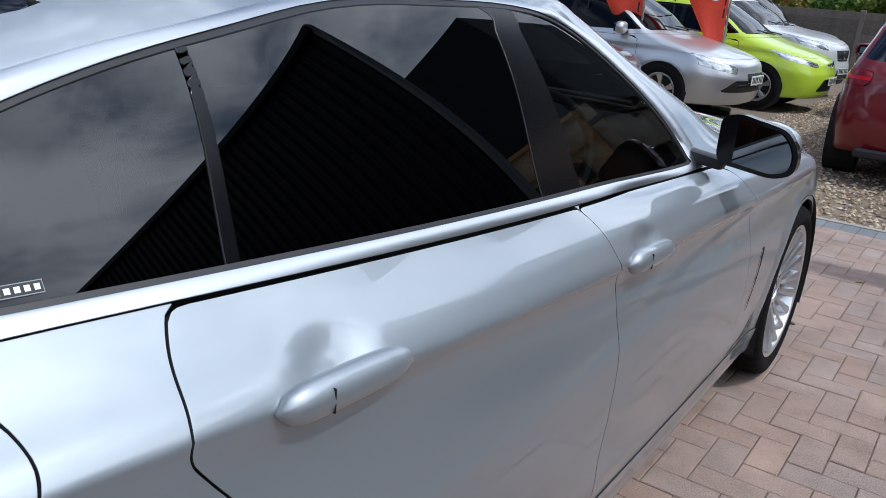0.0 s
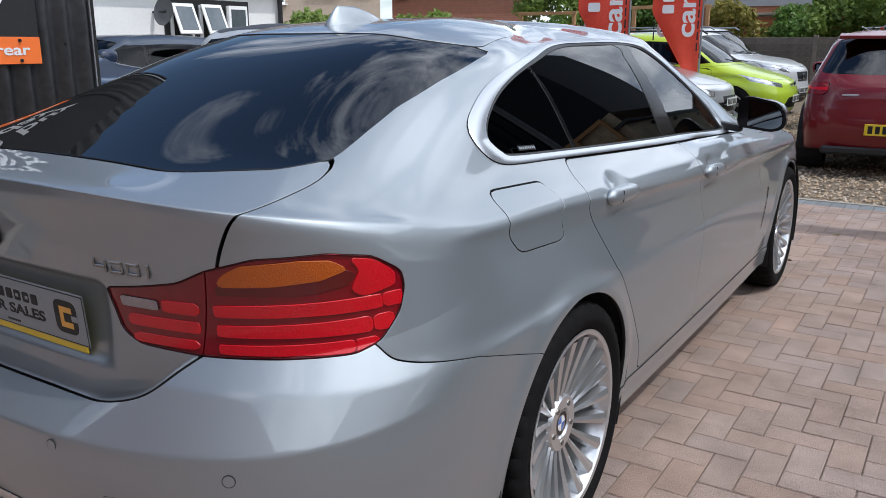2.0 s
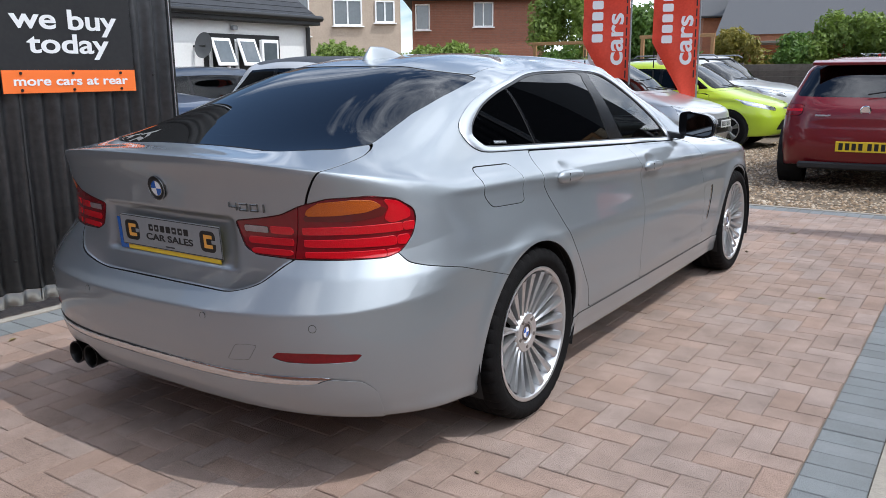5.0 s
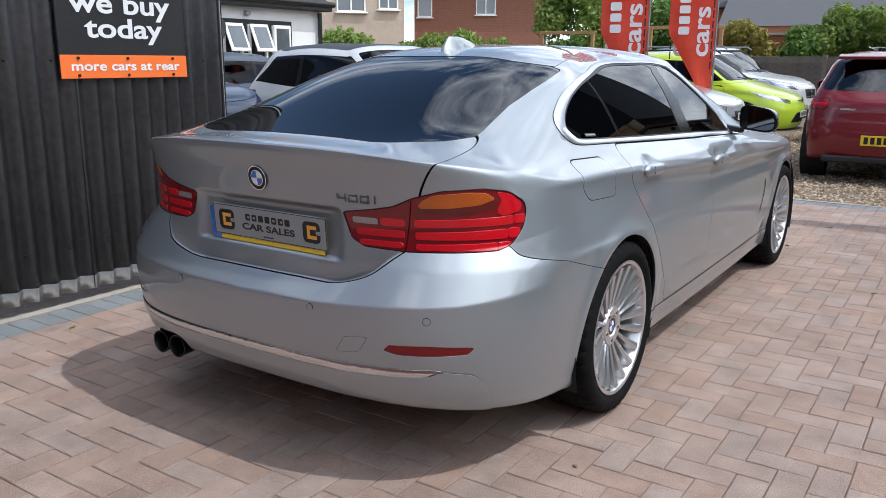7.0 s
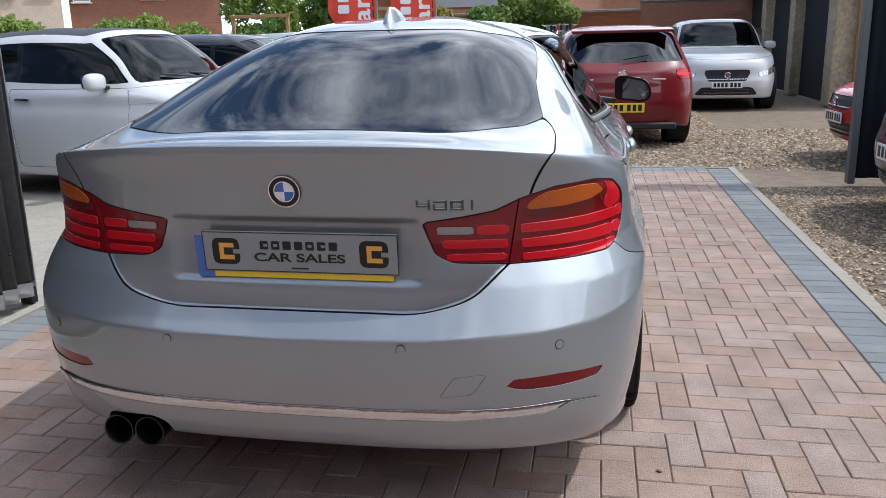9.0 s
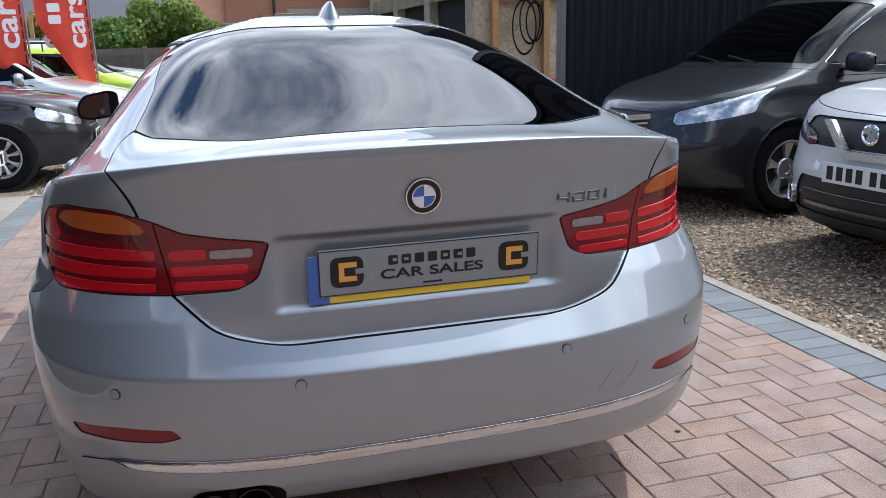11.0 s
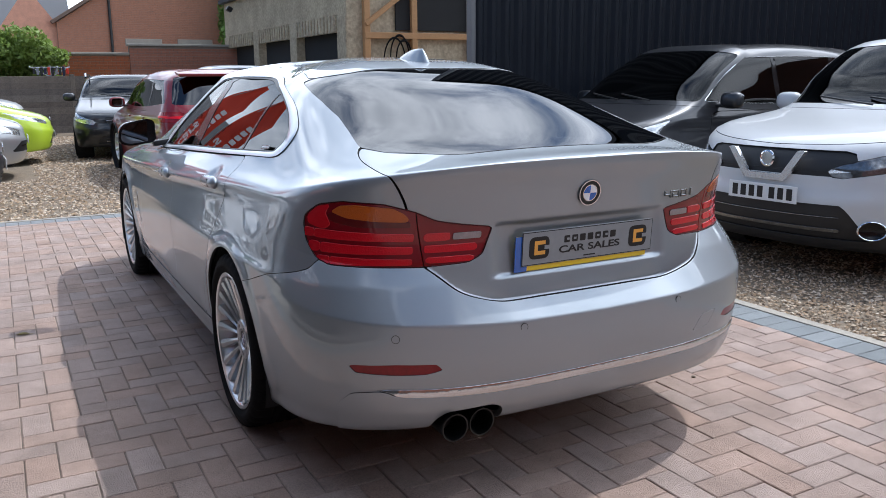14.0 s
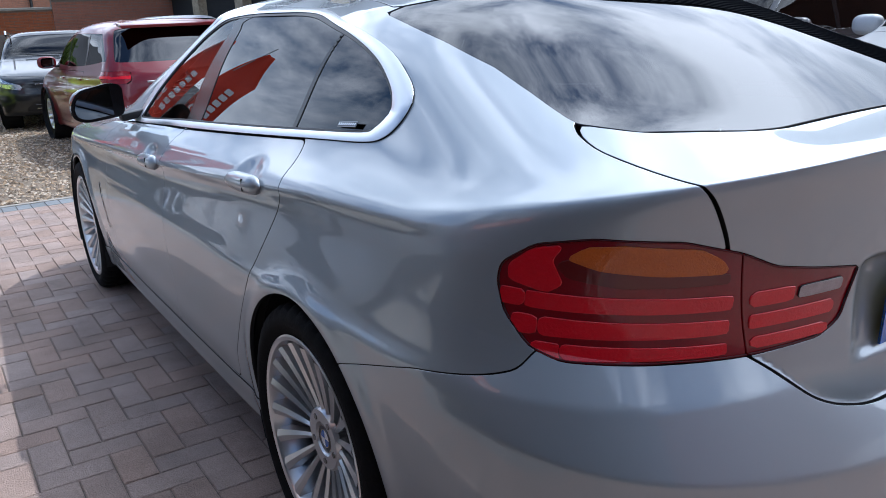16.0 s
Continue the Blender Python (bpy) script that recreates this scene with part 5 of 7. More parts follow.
    for piece in halves(pane):
        lamp = skin("headlamp", piece, lamp_mat or (DARK_LAMP if round_lamps else LAMP), car, "clear headlamp with bright reflector", -0.001, 0.02)
        if piece.F:
            c = piece.V.mean(0)
            n = Vector(piece.N.mean(0)).normalized()
            o = part("projector", lathe([(0.052, 0), (0.055, 0.004), (0.046, 0.008), (0.036, 0.004), (0.02, 0.007), (0.0005, 0.009)], 20, "Z"), CHROME, lamp, "", 30)
            o.matrix_basis = Matrix.Translation(Vector(c) - n * 0.004) @ n.to_track_quat("Z", "Y").to_matrix().to_4x4()
            if lamp_mat:
                far_end = piece.V[np.argsort(np.abs(piece.V[:, 0]))[len(piece.V) // 5]]
                o2 = part("projector", o.data, CHROME, lamp)
                o2.matrix_basis = Matrix.Translation(Vector(c) * 0.45 + Vector(far_end) * 0.55 - n * 0.004) @ n.to_track_quat("Z", "Y").to_matrix().to_4x4() @ Matrix.Scale(0.8, 4)
                skin("lamp_strip", biggest(clip(piece, np.abs(piece.V[:, 2] - c[2] + 0.05 - 0.1 * (np.abs(piece.V[:, 0]) - abs(c[0]))) - 0.012)), BRIGHT_TRIM, lamp, "", 0.001, 0.002)
    if round_lamps:
        for dz, rr in ((0.0, 0.090), (-0.185, 0.066)):
            for sx in (-1, 1):
                near = np.argmin(np.hypot(whole.V[:, 0] - sx * hw * 0.66, whole.V[:, 2] - (lo + hi) / 2 - dz) + np.where(whole.V[:, 1] > 0, 0, 9))
                n = Vector(whole.N[near]).normalized()
                n = (n + Vector((0, 0.5, 0))).normalized()
                c = Vector(whole.V[near]) + n * 0.012
                turn = n.to_track_quat("Z", "Y").to_matrix().to_4x4()
                o = part("lamp_ring", lathe([(rr, -0.02), (rr + 0.006, 0.006), (rr - 0.006, 0.012), (rr - 0.014, 0.004), (rr - 0.016, -0.02)], 32, "Z"), CHROME, car, "chrome lamp ring", 30)
                o.matrix_basis = Matrix.Translation(c) @ turn
                o = part("lamp_glass", lathe([(rr - 0.014, 0.002), (rr * 0.5, 0.010), (0.0005, 0.013)], 32, "Z"), LAMP, car, "", 40)
                o.matrix_basis = Matrix.Translation(c) @ turn
    a2, b2, lo2, hi2 = tails
    pane, S = take(S, lambda S: np.maximum(np.maximum(a2 - s(S), s(S) - b2) * 0.8, np.maximum(lo2 - S.V[:, 2], S.V[:, 2] - hi2)), 0.002)
    for piece in halves(pane):
        lamp = skin("tail_lamp", piece, RED_SOLID, car, "red tail lamp", 0.003, 0.02)
        skin("light_bar", clip(piece, np.abs(piece.V[:, 2] - (lo2 + hi2) / 2) - (hi2 - lo2) * 0.12), RED_BRIGHT, lamp, "", 0.006, 0.003)
    gw, g0, g1 = grille
    f = lambda S: np.where(S.V[:, 1] > 0, np.maximum(ax(S) - gw * (0.75 + 0.25 * np.clip((S.V[:, 2] - g0) / (g1 - g0), 0, 1)), np.maximum(g0 - S.V[:, 2], S.V[:, 2] - g1)), 9)
    pane, S = take(S, f, 0.001)
    grille_ob = skin("grille", pane, BLACK_TRIM, car, "black mesh grille", -0.012, 0.004)
    if grille_ob:
        for k in range(3):
            z = g0 + (g1 - g0) * (k + 0.7) / 3.4
            skin("grille_bar", clip(pane, np.abs(pane.V[:, 2] - z) - 0.006), badge, grille_ob, "", -0.002, 0.006)
        o = part("badge", lathe([(0.055, 0), (0.055, 0.006), (0.045, 0.010), (0.040, 0.005), (0.0005, 0.006)], 24, "Z"), CHROME, car, "round chrome badge", 30)
        o.matrix_basis = Matrix.Translation((0, pane.V[:, 1].max() + 0.002, (g0 + g1) / 2 + 0.01)) @ Matrix.Rotation(-math.pi / 2, 4, "X")
        if chrome_v:
            low, top = g0 - 0.045, g1 - 0.005
            shape = [(-0.29, top), (-0.15, low), (0.15, low), (0.29, top), (0.235, top), (0.125, low + 0.042), (-0.125, low + 0.042), (-0.235, top)]
            part("grille_chevron", prism(rounded(shape, 0.012), 0.03, m=Matrix.Translation((0, pane.V[:, 1].max() + 0.018, 0))), BRIGHT_TRIM, car, "thick chrome grille chevron", 30)
    if slats and grille_ob:
        y = pane.V[:, 1].max() - 0.012
        for k, (z, wd, hgt) in enumerate(((g1 - 0.01, gw * 0.95, 0.042), (g1 - 0.075, gw * 0.86, 0.014), (g1 - 0.115, gw * 0.80, 0.014), (g1 - 0.155, gw * 0.72, 0.014))):
            for sx in (-1, 1):
                shape = [(0, z - 0.035), (sx * wd, z), (sx * wd, z - hgt), (0, z - 0.035 - hgt)]
                part("grille_slat", prism(shape[::sx], 0.03, m=Matrix.Translation((0, y, 0)) @ Matrix.Rotation(radians(-7 * sx), 4, "Z")), BRIGHT_TRIM, grille_ob, "bright V-shaped grille slat")
    iw, i0, i1 = intake
    pane, S = take(S, lambda S: np.where(S.V[:, 1] > 0, np.maximum(ax(S) - iw * (1.0 - 0.22 * np.clip((S.V[:, 2] - i0) / (i1 - i0), 0, 1)), np.maximum(i0 - S.V[:, 2], S.V[:, 2] - i1)), 9), 0.001)
    pane = biggest(pane)
    if pane.F:
        lower = skin("air_intake", pane, BLACK_TRIM, car, "black lower air intake", -0.014, 0.004)
        for k in (0.25, 0.6):
            skin("intake_bar", clip(pane, np.maximum(np.abs(pane.V[:, 2] - i0 - (i1 - i0) * k) - 0.010, ax(pane) - iw * 0.75)), DARK_CHROME, lower, "", -0.004, 0.006)
    if cladding is not None:
        pane, S = take(S, lambda S: np.where(s(S) < 4, S.V[:, 2] - cladding, 9), 0.001)
        skin("lower_cladding", pane, BLACK_TRIM, car, "black plastic lower cladding", 0.003, 0.01)
    zs = (0.27, belt - 0.02)
    y0, y1, y2 = axles[0] + (wb * 0.16 if doors == 2 else wb * 0.30), axles[0] + wb * 0.50, axles[0] + wb * 0.87
    spans = ((y0, y1), (y1, y2)) if doors == 2 else ((y0, y2),)
    for a3, b3 in spans:
        pane, S = take(S, on_flank([(a3, zs[1]), (a3 + 0.02, zs[0]), (b3, zs[0]), (b3 - 0.02, zs[1])], 0.03), 0.003)
        for sx, piece in zip((1, -1), halves(pane)):
            door = skin("door", piece, coat, car, "", 0, 0.012)
            if door:
                part("door_handle", box(0.035, 0.17, 0.024, (sx * (hw * 0.985), a3 + 0.16, belt - 0.11), 0.009, seg=2), coat if not round_lamps else CHROME, door, "", 40)
    if roof_mat:
        pane, S = take(S, lambda S: 8.3 - u(S), 0.001)
        skin("roof_panel", pane, roof_mat, car)
    bonnet, S = take(S, lambda S: np.where(S.V[:, 1] > 0.3, np.maximum(4.88 + 0.14 * np.abs(s(S) - 3) - u(S), u(S) - 5.93) * 0.2, 9), 0.0016)
    skin("bonnet", bonnet, coat, car, "", 0, 0.012)
    skin("body_shell", S, coat, car, "", 0, 0.012)
    # black backing added inside: shade of the gaps and the unlit cabin
    inner = loft(P, 12, 20, 12, 2)
    skin("inner_liner", inner, UNDER_SHADE, car, "", -0.045, 0)
    part("floor_pan", box(W * 0.78, L * 0.86, 0.02, (0, 0, 0.23)), UNDER_SHADE, car)
    for cy in axles:
        for sx in (-1, 1):
            car_wheel(car, (sx * (hw - 0.115), cy, r), sx, r, spokes, rim, (round(r, 3), spokes, rim.name))
            part("wheel_well", lathe([(r + 0.045, -0.16), (r + 0.045, 0.10), (r - 0.02, 0.10)], 20), UNDER_SHADE, car).matrix_basis = Matrix.Translation((sx * (hw - 0.14), cy, r + 0.01))
    for sx in (-1, 1):
        bm = bmesh.new()
        bmesh.ops.create_uvsphere(bm, u_segments=14, v_segments=10, radius=1)
        for v in bm.verts:
            q = lambda c: math.copysign(abs(c) ** 0.7, c)
            v.co = (q(v.co.x) * 0.11 + sx * (hw + 0.06), (q(v.co.y) * 0.07 if v.co.y > 0 else q(v.co.y) * 0.045) + yc - 0.48, q(v.co.z) * 0.075 + zc + 0.02)
        mirror = part("wing_mirror", bm, coat, car, "", 60)
        part("mirror_glass", box(0.15, 0.004, 0.11, (sx * (hw + 0.06), yc - 0.526, zc + 0.02), 0.02), MIRROR, mirror)
        part("mirror_foot", box(0.12, 0.05, 0.03, (sx * (hw - 0.05), yc - 0.46, zc - 0.03), 0.01), BLACK_TRIM, mirror)
        if rails:
            bm = tube((sx * hw * 0.74, tail_top - 0.05, H + 0.005), (sx * hw * 0.74, screen_top + 0.02, H + 0.005), 0.018)
            tube((sx * hw * 0.74, tail_top - 0.05, H + 0.005), (sx * hw * 0.74, tail_top - 0.16, H - 0.07), 0.018, bm=bm)
            tube((sx * hw * 0.74, screen_top + 0.02, H + 0.005), (sx * hw * 0.74, screen_top + 0.13, H - 0.06), 0.018, bm=bm)
            part("roof_rail", bm, rails, car, "", 40)
        part("wiper", tube((sx * 0.2 - 0.25, yc + 0.02, zc + 0.02), (sx * 0.2 + 0.25, yc - 0.12, zc + 0.07), 0.008, sides=6), BLACK_TRIM, car)
    bars_plate(car, Matrix.Translation((0, yF + 0.012, plate_z)) @ Matrix.Rotation(math.pi, 4, "Z"), front_plate, plate_len)
    bars_plate(car, Matrix.Translation((0, yR - 0.010, rear_plate)), YELLOW_PLATE, plate_len)
    if fog:
        for sx in (-1, 1):
            hole = part("fog_lens", lathe([(0.072, 0.004), (0.05, -0.004), (0.0005, -0.006)], 28, "Z"), GLOSS_BLACK, car, "", 40)
            hole.matrix_basis = Matrix.Translation((sx * hw * 0.735, yF - 0.172, 0.345)) @ Matrix.Rotation(-math.pi / 2, 4, "X") @ Matrix.Rotation(sx * 0.62, 4, "Y") @ Matrix.Diagonal((1.05, 0.74, 1, 1))
            o = part("fog_lamp", lathe([(0.080, -0.02), (0.082, 0.008), (0.077, 0.012), (0.072, 0.008), (0.070, -0.004)], 28, "Z"), CHROME, car, "round fog lamp in a chrome ring", 30)
            o.matrix_basis = hole.matrix_basis.copy()
    if spoiler:
        part("roof_spoiler", box(W * 0.68, 0.20, 0.035, (0, tail_top - 0.07, H - 0.075), 0.014, seg=2, turn=Matrix.Rotation(radians(9), 4, "X")), coat, car, "", 50)
        part("rear_wiper", tube((0.0, yb - 0.01, zb + 0.05), (0.30, yb + 0.02, zb + 0.10), 0.008, sides=6), BLACK_TRIM, car)
        o = part("badge", lathe([(0.055, 0), (0.055, 0.006), (0.047, 0.010), (0.042, 0.004), (0.0005, 0.004)], 24, "Z"), CHROME, car, "round chrome badge", 30)
        o.matrix_basis = Matrix.Translation((0, yR + 0.045, 0.86)) @ Matrix.Rotation(math.pi / 2 + 0.1, 4, "X")
        for sx in (-1, 1):
            part("model_badge", box(0.16, 0.004, 0.018, (sx * 0.42, yR + 0.045, 0.80), 0.002), SATIN, car, "small bright badge bar")
    part("rear_bumper_trim", box(W * 0.72, 0.05, 0.08, (0, yR + 0.035, 0.25), 0.02), BLACK_TRIM, car)
    return car


def at_nose(x, y, heading, L):
    """Pose of a car whose nose is at x, y, and which looks along heading (degrees from +y, to the left)."""
    f = Vector((-math.sin(radians(heading)), math.cos(radians(heading)), 0))
    return Matrix.Translation(Vector((x, y, 0)) - f * L / 2) @ Matrix.Rotation(radians(heading), 4, "Z")


RED_P, WHITE_P, BLACK_P = paint("deep_red_paint", (0.16, 0.005, 0.010)), paint("white_paint", (0.54, 0.55, 0.555)), paint("black_paint", (0.010, 0.011, 0.013))
LIME_P, GREY_P, SILVER_P = paint("lime_green_paint", (0.42, 0.56, 0.035)), paint("dark_grey_paint", (0.024, 0.025, 0.029), 0.3), paint("light_silver_paint", (0.55, 0.56, 0.57), 0.75)
BLUE_P, NAVY_P = paint("dark_blue_paint", (0.012, 0.022, 0.050), 0.1), paint("slate_paint", (0.06, 0.075, 0.10), 0.5)
SOFT_TOP = mat("grey_fabric_roof", (0.05, 0.055, 0.065), 0.85)

parked_car("hatchback_car", "deep red five-door hatchback parked on gravel", Matrix.Translation((1.05, 7.25, 0)) @ Matrix.Rotation(radians(3), 4, "Z") @ Matrix.Translation((0, 2.125, 0)), RED_P, 4.25, 1.79, 1.45, 2.63, 0.86, 0.80, (1.0, 0.98), 0.25, -1.62, (-1.98, 0.98), tails=(0.46, 0.93, 0.79, 0.92), rear_plate=0.47, spokes=10, spoiler=True)
parked_car("estate_car", "black estate car with roof rails parked on gravel", at_nose(0.38, 11.85, 173, 4.9), BLACK_P, 4.9, 1.87, 1.44, 2.87, 0.85, 0.80, (1.15, 1.0), 0.35, -1.95, (-2.3, 1.0), belt=0.95, rails=CHROME, grille=(0.40, 0.50, 0.70), r=0.33, spokes=10)
little_car = parked_car("compact_car", "white two-door compact car on the concrete", at_nose(-2.02, 4.15, -99, 3.57), WHITE_P, 3.57, 1.63, 1.49, 2.30, 0.72, 0.84, (0.98, 1.0), 0.42, -1.25, (-1.58, 1.0), belt=0.98, round_lamps=True, roof_mat=SOFT_TOP, lamps=(2.2, 2.6, 0.62, 0.80), grille=(0.20, 0.575, 0.60), intake=(0.48, 0.24, 0.36), plate_z=0.50, spokes=14, r=0.29, doors=1, nose_n=2.3)
for w, h, z, y in ((0.15, 0.014, 0.672, 1.775), (0.23, 0.016, 0.605, 1.785)):
    for sx in (-1, 1):
        part("nose_bar", box(w, 0.02, h, (sx * (w / 2 + 0.035 * (z > 0.65)), y, z), 0.005, seg=2, turn=Matrix.Rotation(radians(-5 * sx), 4, "Z")), CHROME, little_car, "thin chrome nose bar", 40)
parked_car("family_car", "dark grey hatchback with red flag reflected in its bonnet", at_nose(-1.58, 7.1, -88, 4.2), GREY_P, 4.2, 1.75, 1.45, 2.6, 0.85, 0.84, (1.0, 1.02), 0.3, -1.5, (-1.85, 1.0), spokes=9, rim=ALLOY)
parked_car("silver_hatchback", "silver hatchback with a wide black grille", at_nose(-1.25, 10.3, -90, 4.28), SILVER_P, 4.28, 1.8, 1.5, 2.6, 0.92, 0.78, (1.15, 0.98), 0.35, -1.55, (-1.9, 1.0), grille=(0.34, 0.36, 0.58), intake=(0.75, 0.36, 0.50), plate_z=0.50)
parked_car("green_hatchback", "lime green hatchback with long swept headlamps", at_nose(-0.78, 12.55, -90, 3.95), LIME_P, 3.95, 1.72, 1.47, 2.49, 0.82, 0.78, (1.05, 0.98), 0.3, -1.4, (-1.75, 1.0), lamps=(2.12, 2.60, 0.66, 0.77), grille=(0.30, 0.64, 0.68), intake=(0.5, 0.30, 0.47))
parked_car("white_crossover", "white crossover with black grille and roof rails", at_nose(-1.1, 15.2, -97, 4.45), WHITE_P, 4.45, 1.85, 1.54, 2.67, 0.9, 0.92, (1.1, 1.08), 0.4, -1.6, (-1.95, 1.08), belt=1.03, cladding=0.33, rails=BLACK_TRIM, grille=(0.34, 0.60, 0.78), r=0.345, lamps=(2.15, 2.6, 0.80, 0.94))
parked_car("silver_crossover", "silver crossover parked beside the board fence", at_nose(-1.7, 17.8, -100, 4.4), SILVER_P, 4.4, 1.82, 1.66, 2.65, 0.9, 0.92, (1.1, 1.08), 0.4, -1.6, (-1.95, 1.08), belt=1.03, rails=POLE, r=0.34)
parked_car("white_suv", "white sport utility car with dark blue grille", at_nose(3.0, 12.4, 180, 4.4), WHITE_P, 4.4, 1.82, 1.62, 2.65, 0.88, 0.92, (1.1, 1.08), 0.4, -1.6, (-1.95, 1.08), belt=1.03, r=0.34, grille=(0.42, 0.50, 0.70))
parked_car("blue_crossover", "dark blue crossover beside the sheet fence", at_nose(-3.80, 2.28, -88, 4.4), BLUE_P, 4.4, 1.82, 1.66, 2.6, 0.9, 0.98, (1.05, 1.15), 0.4, -1.6, (-1.95, 1.12), belt=1.05, r=0.34)
parked_car("slate_hatchback", "slate grey hatchback in front of the bungalow", at_nose(-8.15, 3.0, 178, 4.1), NAVY_P, 4.1, 1.7, 1.42, 2.55, 0.85, 0.80, (1.0, 0.98), 0.3, -1.5, (-1.85, 1.0))
parked_car("white_crossover", "white crossover with chrome chevron grille and black cladding", at_nose(2.84, 0.76, 94, 4.37), WHITE_P, 4.37, 1.81, 1.59, 2.65, 0.90, 0.90, (1.05, 1.06), 0.45, -1.6, (-1.95, 1.06), belt=1.0, cladding=0.335, lamps=(2.12, 2.70, 0.69, 0.84), grille=(0.60, 0.665, 0.825), intake=(0.66, 0.27, 0.49), plate_z=0.535, badge=BLACK_TRIM, lamp_mat=DARK_LAMP, chrome_v=True, nose_n=2.4, fog=True, r=0.345, spokes=5)
parked_car("people_carrier", "dark grey people carrier parked nose to the drive", at_nose(2.74, 3.15, 93, 4.29), GREY_P, 4.29, 1.81, 1.61, 2.64, 0.88, 0.86, (1.25, 1.06), 0.45, -1.65, (-2.0, 1.05), belt=1.0, lamps=(2.10, 2.62, 0.68, 0.86), grille=(0.33, 0.56, 0.74), intake=(0.62, 0.26, 0.34), plate_z=0.47, spokes=5, r=0.32, rear_window_wide=0.55, bright_line=True, a_post=2.26, slats=True)
parked_car("red_saloon", "small bright red car behind the sheet wall", at_nose(3.2, 6.35, 92, 3.9), paint("bright_red_paint", (0.5, 0.02, 0.02)), 3.9, 1.68, 1.43, 2.5, 0.82, 0.76, (1.0, 0.95), 0.3, -1.4, (-1.75, 0.98))

# ---- ground ----
def slab(name, x0, x1, y0, y1, top, depth, material, label, parent=None, cuts=1):
    bm = bmesh.new()
    box(x1 - x0, y1 - y0, depth, ((x0 + x1) / 2, (y0 + y1) / 2, top - depth / 2), bm=bm)
    return part(name, bm, material, parent, label, kind="structure")


DRIVE = (-1.84, 1.84, -3.4, 5.40)
slab("ground", -400, 400, -400, 400, -0.035, 0.2, GRAVEL, "wide gravel ground of the sales yard")
slab("forecourt", -14, -2.06, 0.55, 5.75, -0.012, 0.06, CONCRETE, "pale worn concrete forecourt beside the drive")
# unseen ground, added dark so the car's rear reflects less light
slab("road", -60, 60, -9.0, -3.45, -0.016, 0.06, ASPHALT, "unseen dark asphalt added behind the drive to darken reflections")
drive = slab("pavement", -2.05, 2.05, -3.4, 5.60, -0.0065, 0.1, SAND, "block paved drive with sandy joints and grey border")
for x in (-2.085, 2.085):
    slab("kerb_edging", x - 0.033, x + 0.033, -3.4, 5.66, 0.004, 0.12, CONCRETE, "narrow concrete edging of the drive")
slab("kerb_edging", -2.05, 2.05, 5.602, 5.66, 0.004, 0.12, CONCRETE, "narrow concrete edging at the drive's far end")
slab("soil_strip", -2.6, -2.12, -3.4, 0.8, -0.006, 0.06, SAND, "sandy dirt strip under the sheet fence")

# unseen walls, added to block low sky and darken the car's reflections
part("wall_south", box(30.0, 0.3, 4.4, (0, -9.0, 2.15)), BRICK, None, "unseen plain brick wall added to darken what the car reflects", kind="structure")
part("wall_east", box(0.3, 13.5, 5.4, (14.2, -2.1, 2.65)), BRICK, None, "unseen plain brick wall added on the far side to darken reflections", kind="structure")

# ---- sheet fence with the notice board ----
def corrugated(name, length, z0, z1, pitch, depth, material, parent, label="", wave=True):
    """A ribbed sheet along local x, facing local -y."""
    n = int(length / pitch * (12 if wave else 4))
    xs = np.linspace(0, length, n + 1)
    if wave:
        ys = depth * np.sin(xs / pitch * 2 * np.pi)
    else:
        k = (xs / pitch) % 1
        ys = np.where((k > 0.2) & (k < 0.55), -depth, depth)
    V = [(x, y + o, z) for z in (z0, z1) for o in (0, 0.003) for x, y in zip(xs, ys)]
    m = n + 1
    F = []
    for i in range(n):
        F += [(i, i + 1, 2 * m + i + 1, 2 * m + i), (m + i + 1, m + i, 3 * m + i, 3 * m + i + 1), (i + 1, i, m + i, m + i + 1)]
    me = bpy.data.meshes.new(name)
    me.from_pydata(V, [], F)
    me.shade_smooth()
    if not wave:
        me.set_sharp_from_angle(angle=radians(30))
    return part(name, me, material, parent, label)


fence = thing("sheet_fence", "dark grey corrugated steel fence with bare lower edge", "fence", pose(-2.12, 0.76, 0, 0, 0, -90), kind="structure")
for k in range(4):
    sheet = corrugated("sheet", 1.0, 0.10, 2.2, 0.108, 0.019, FENCE_METAL, fence)
    sheet.matrix_basis = Matrix.Translation((k * 0.98, -0.004 * (k % 2), 0))
    tip = corrugated("bare_edge", 1.0, 0.055, 0.13, 0.108, 0.0195, SATIN, fence, "bare metal lower edge")
    tip.matrix_basis = Matrix.Translation((k * 0.98, 0.0015 - 0.004 * (k % 2), 0))
    for z in (0.31, 1.30):
        for j in range(4):
            b = part("fixing_bolt", lathe([(0.0005, -0.012), (0.006, -0.011), (0.009, -0.006), (0.009, 0)], 10, "Z"), INK, fence)
            b.matrix_basis = Matrix.Translation((k * 0.98 + 0.145 + j * 0.249, 0.018, z)) @ Matrix.Rotation(math.pi / 2, 4, "X")
part("end_post", box(0.05, 0.07, 2.2, (-0.03, -0.05, 1.1), 0.004), UNDER_SHADE, fence)
part("end_trim", box(0.008, 0.05, 2.1, (-0.004, 0.0, 1.15), 0.002), SATIN, fence, "bright metal edge trim")
for z in (0.35, 1.2, 2.0):
    part("fence_rail", box(3.9, 0.05, 0.08, (1.95, -0.05, z)), UNDER_SHADE, fence)

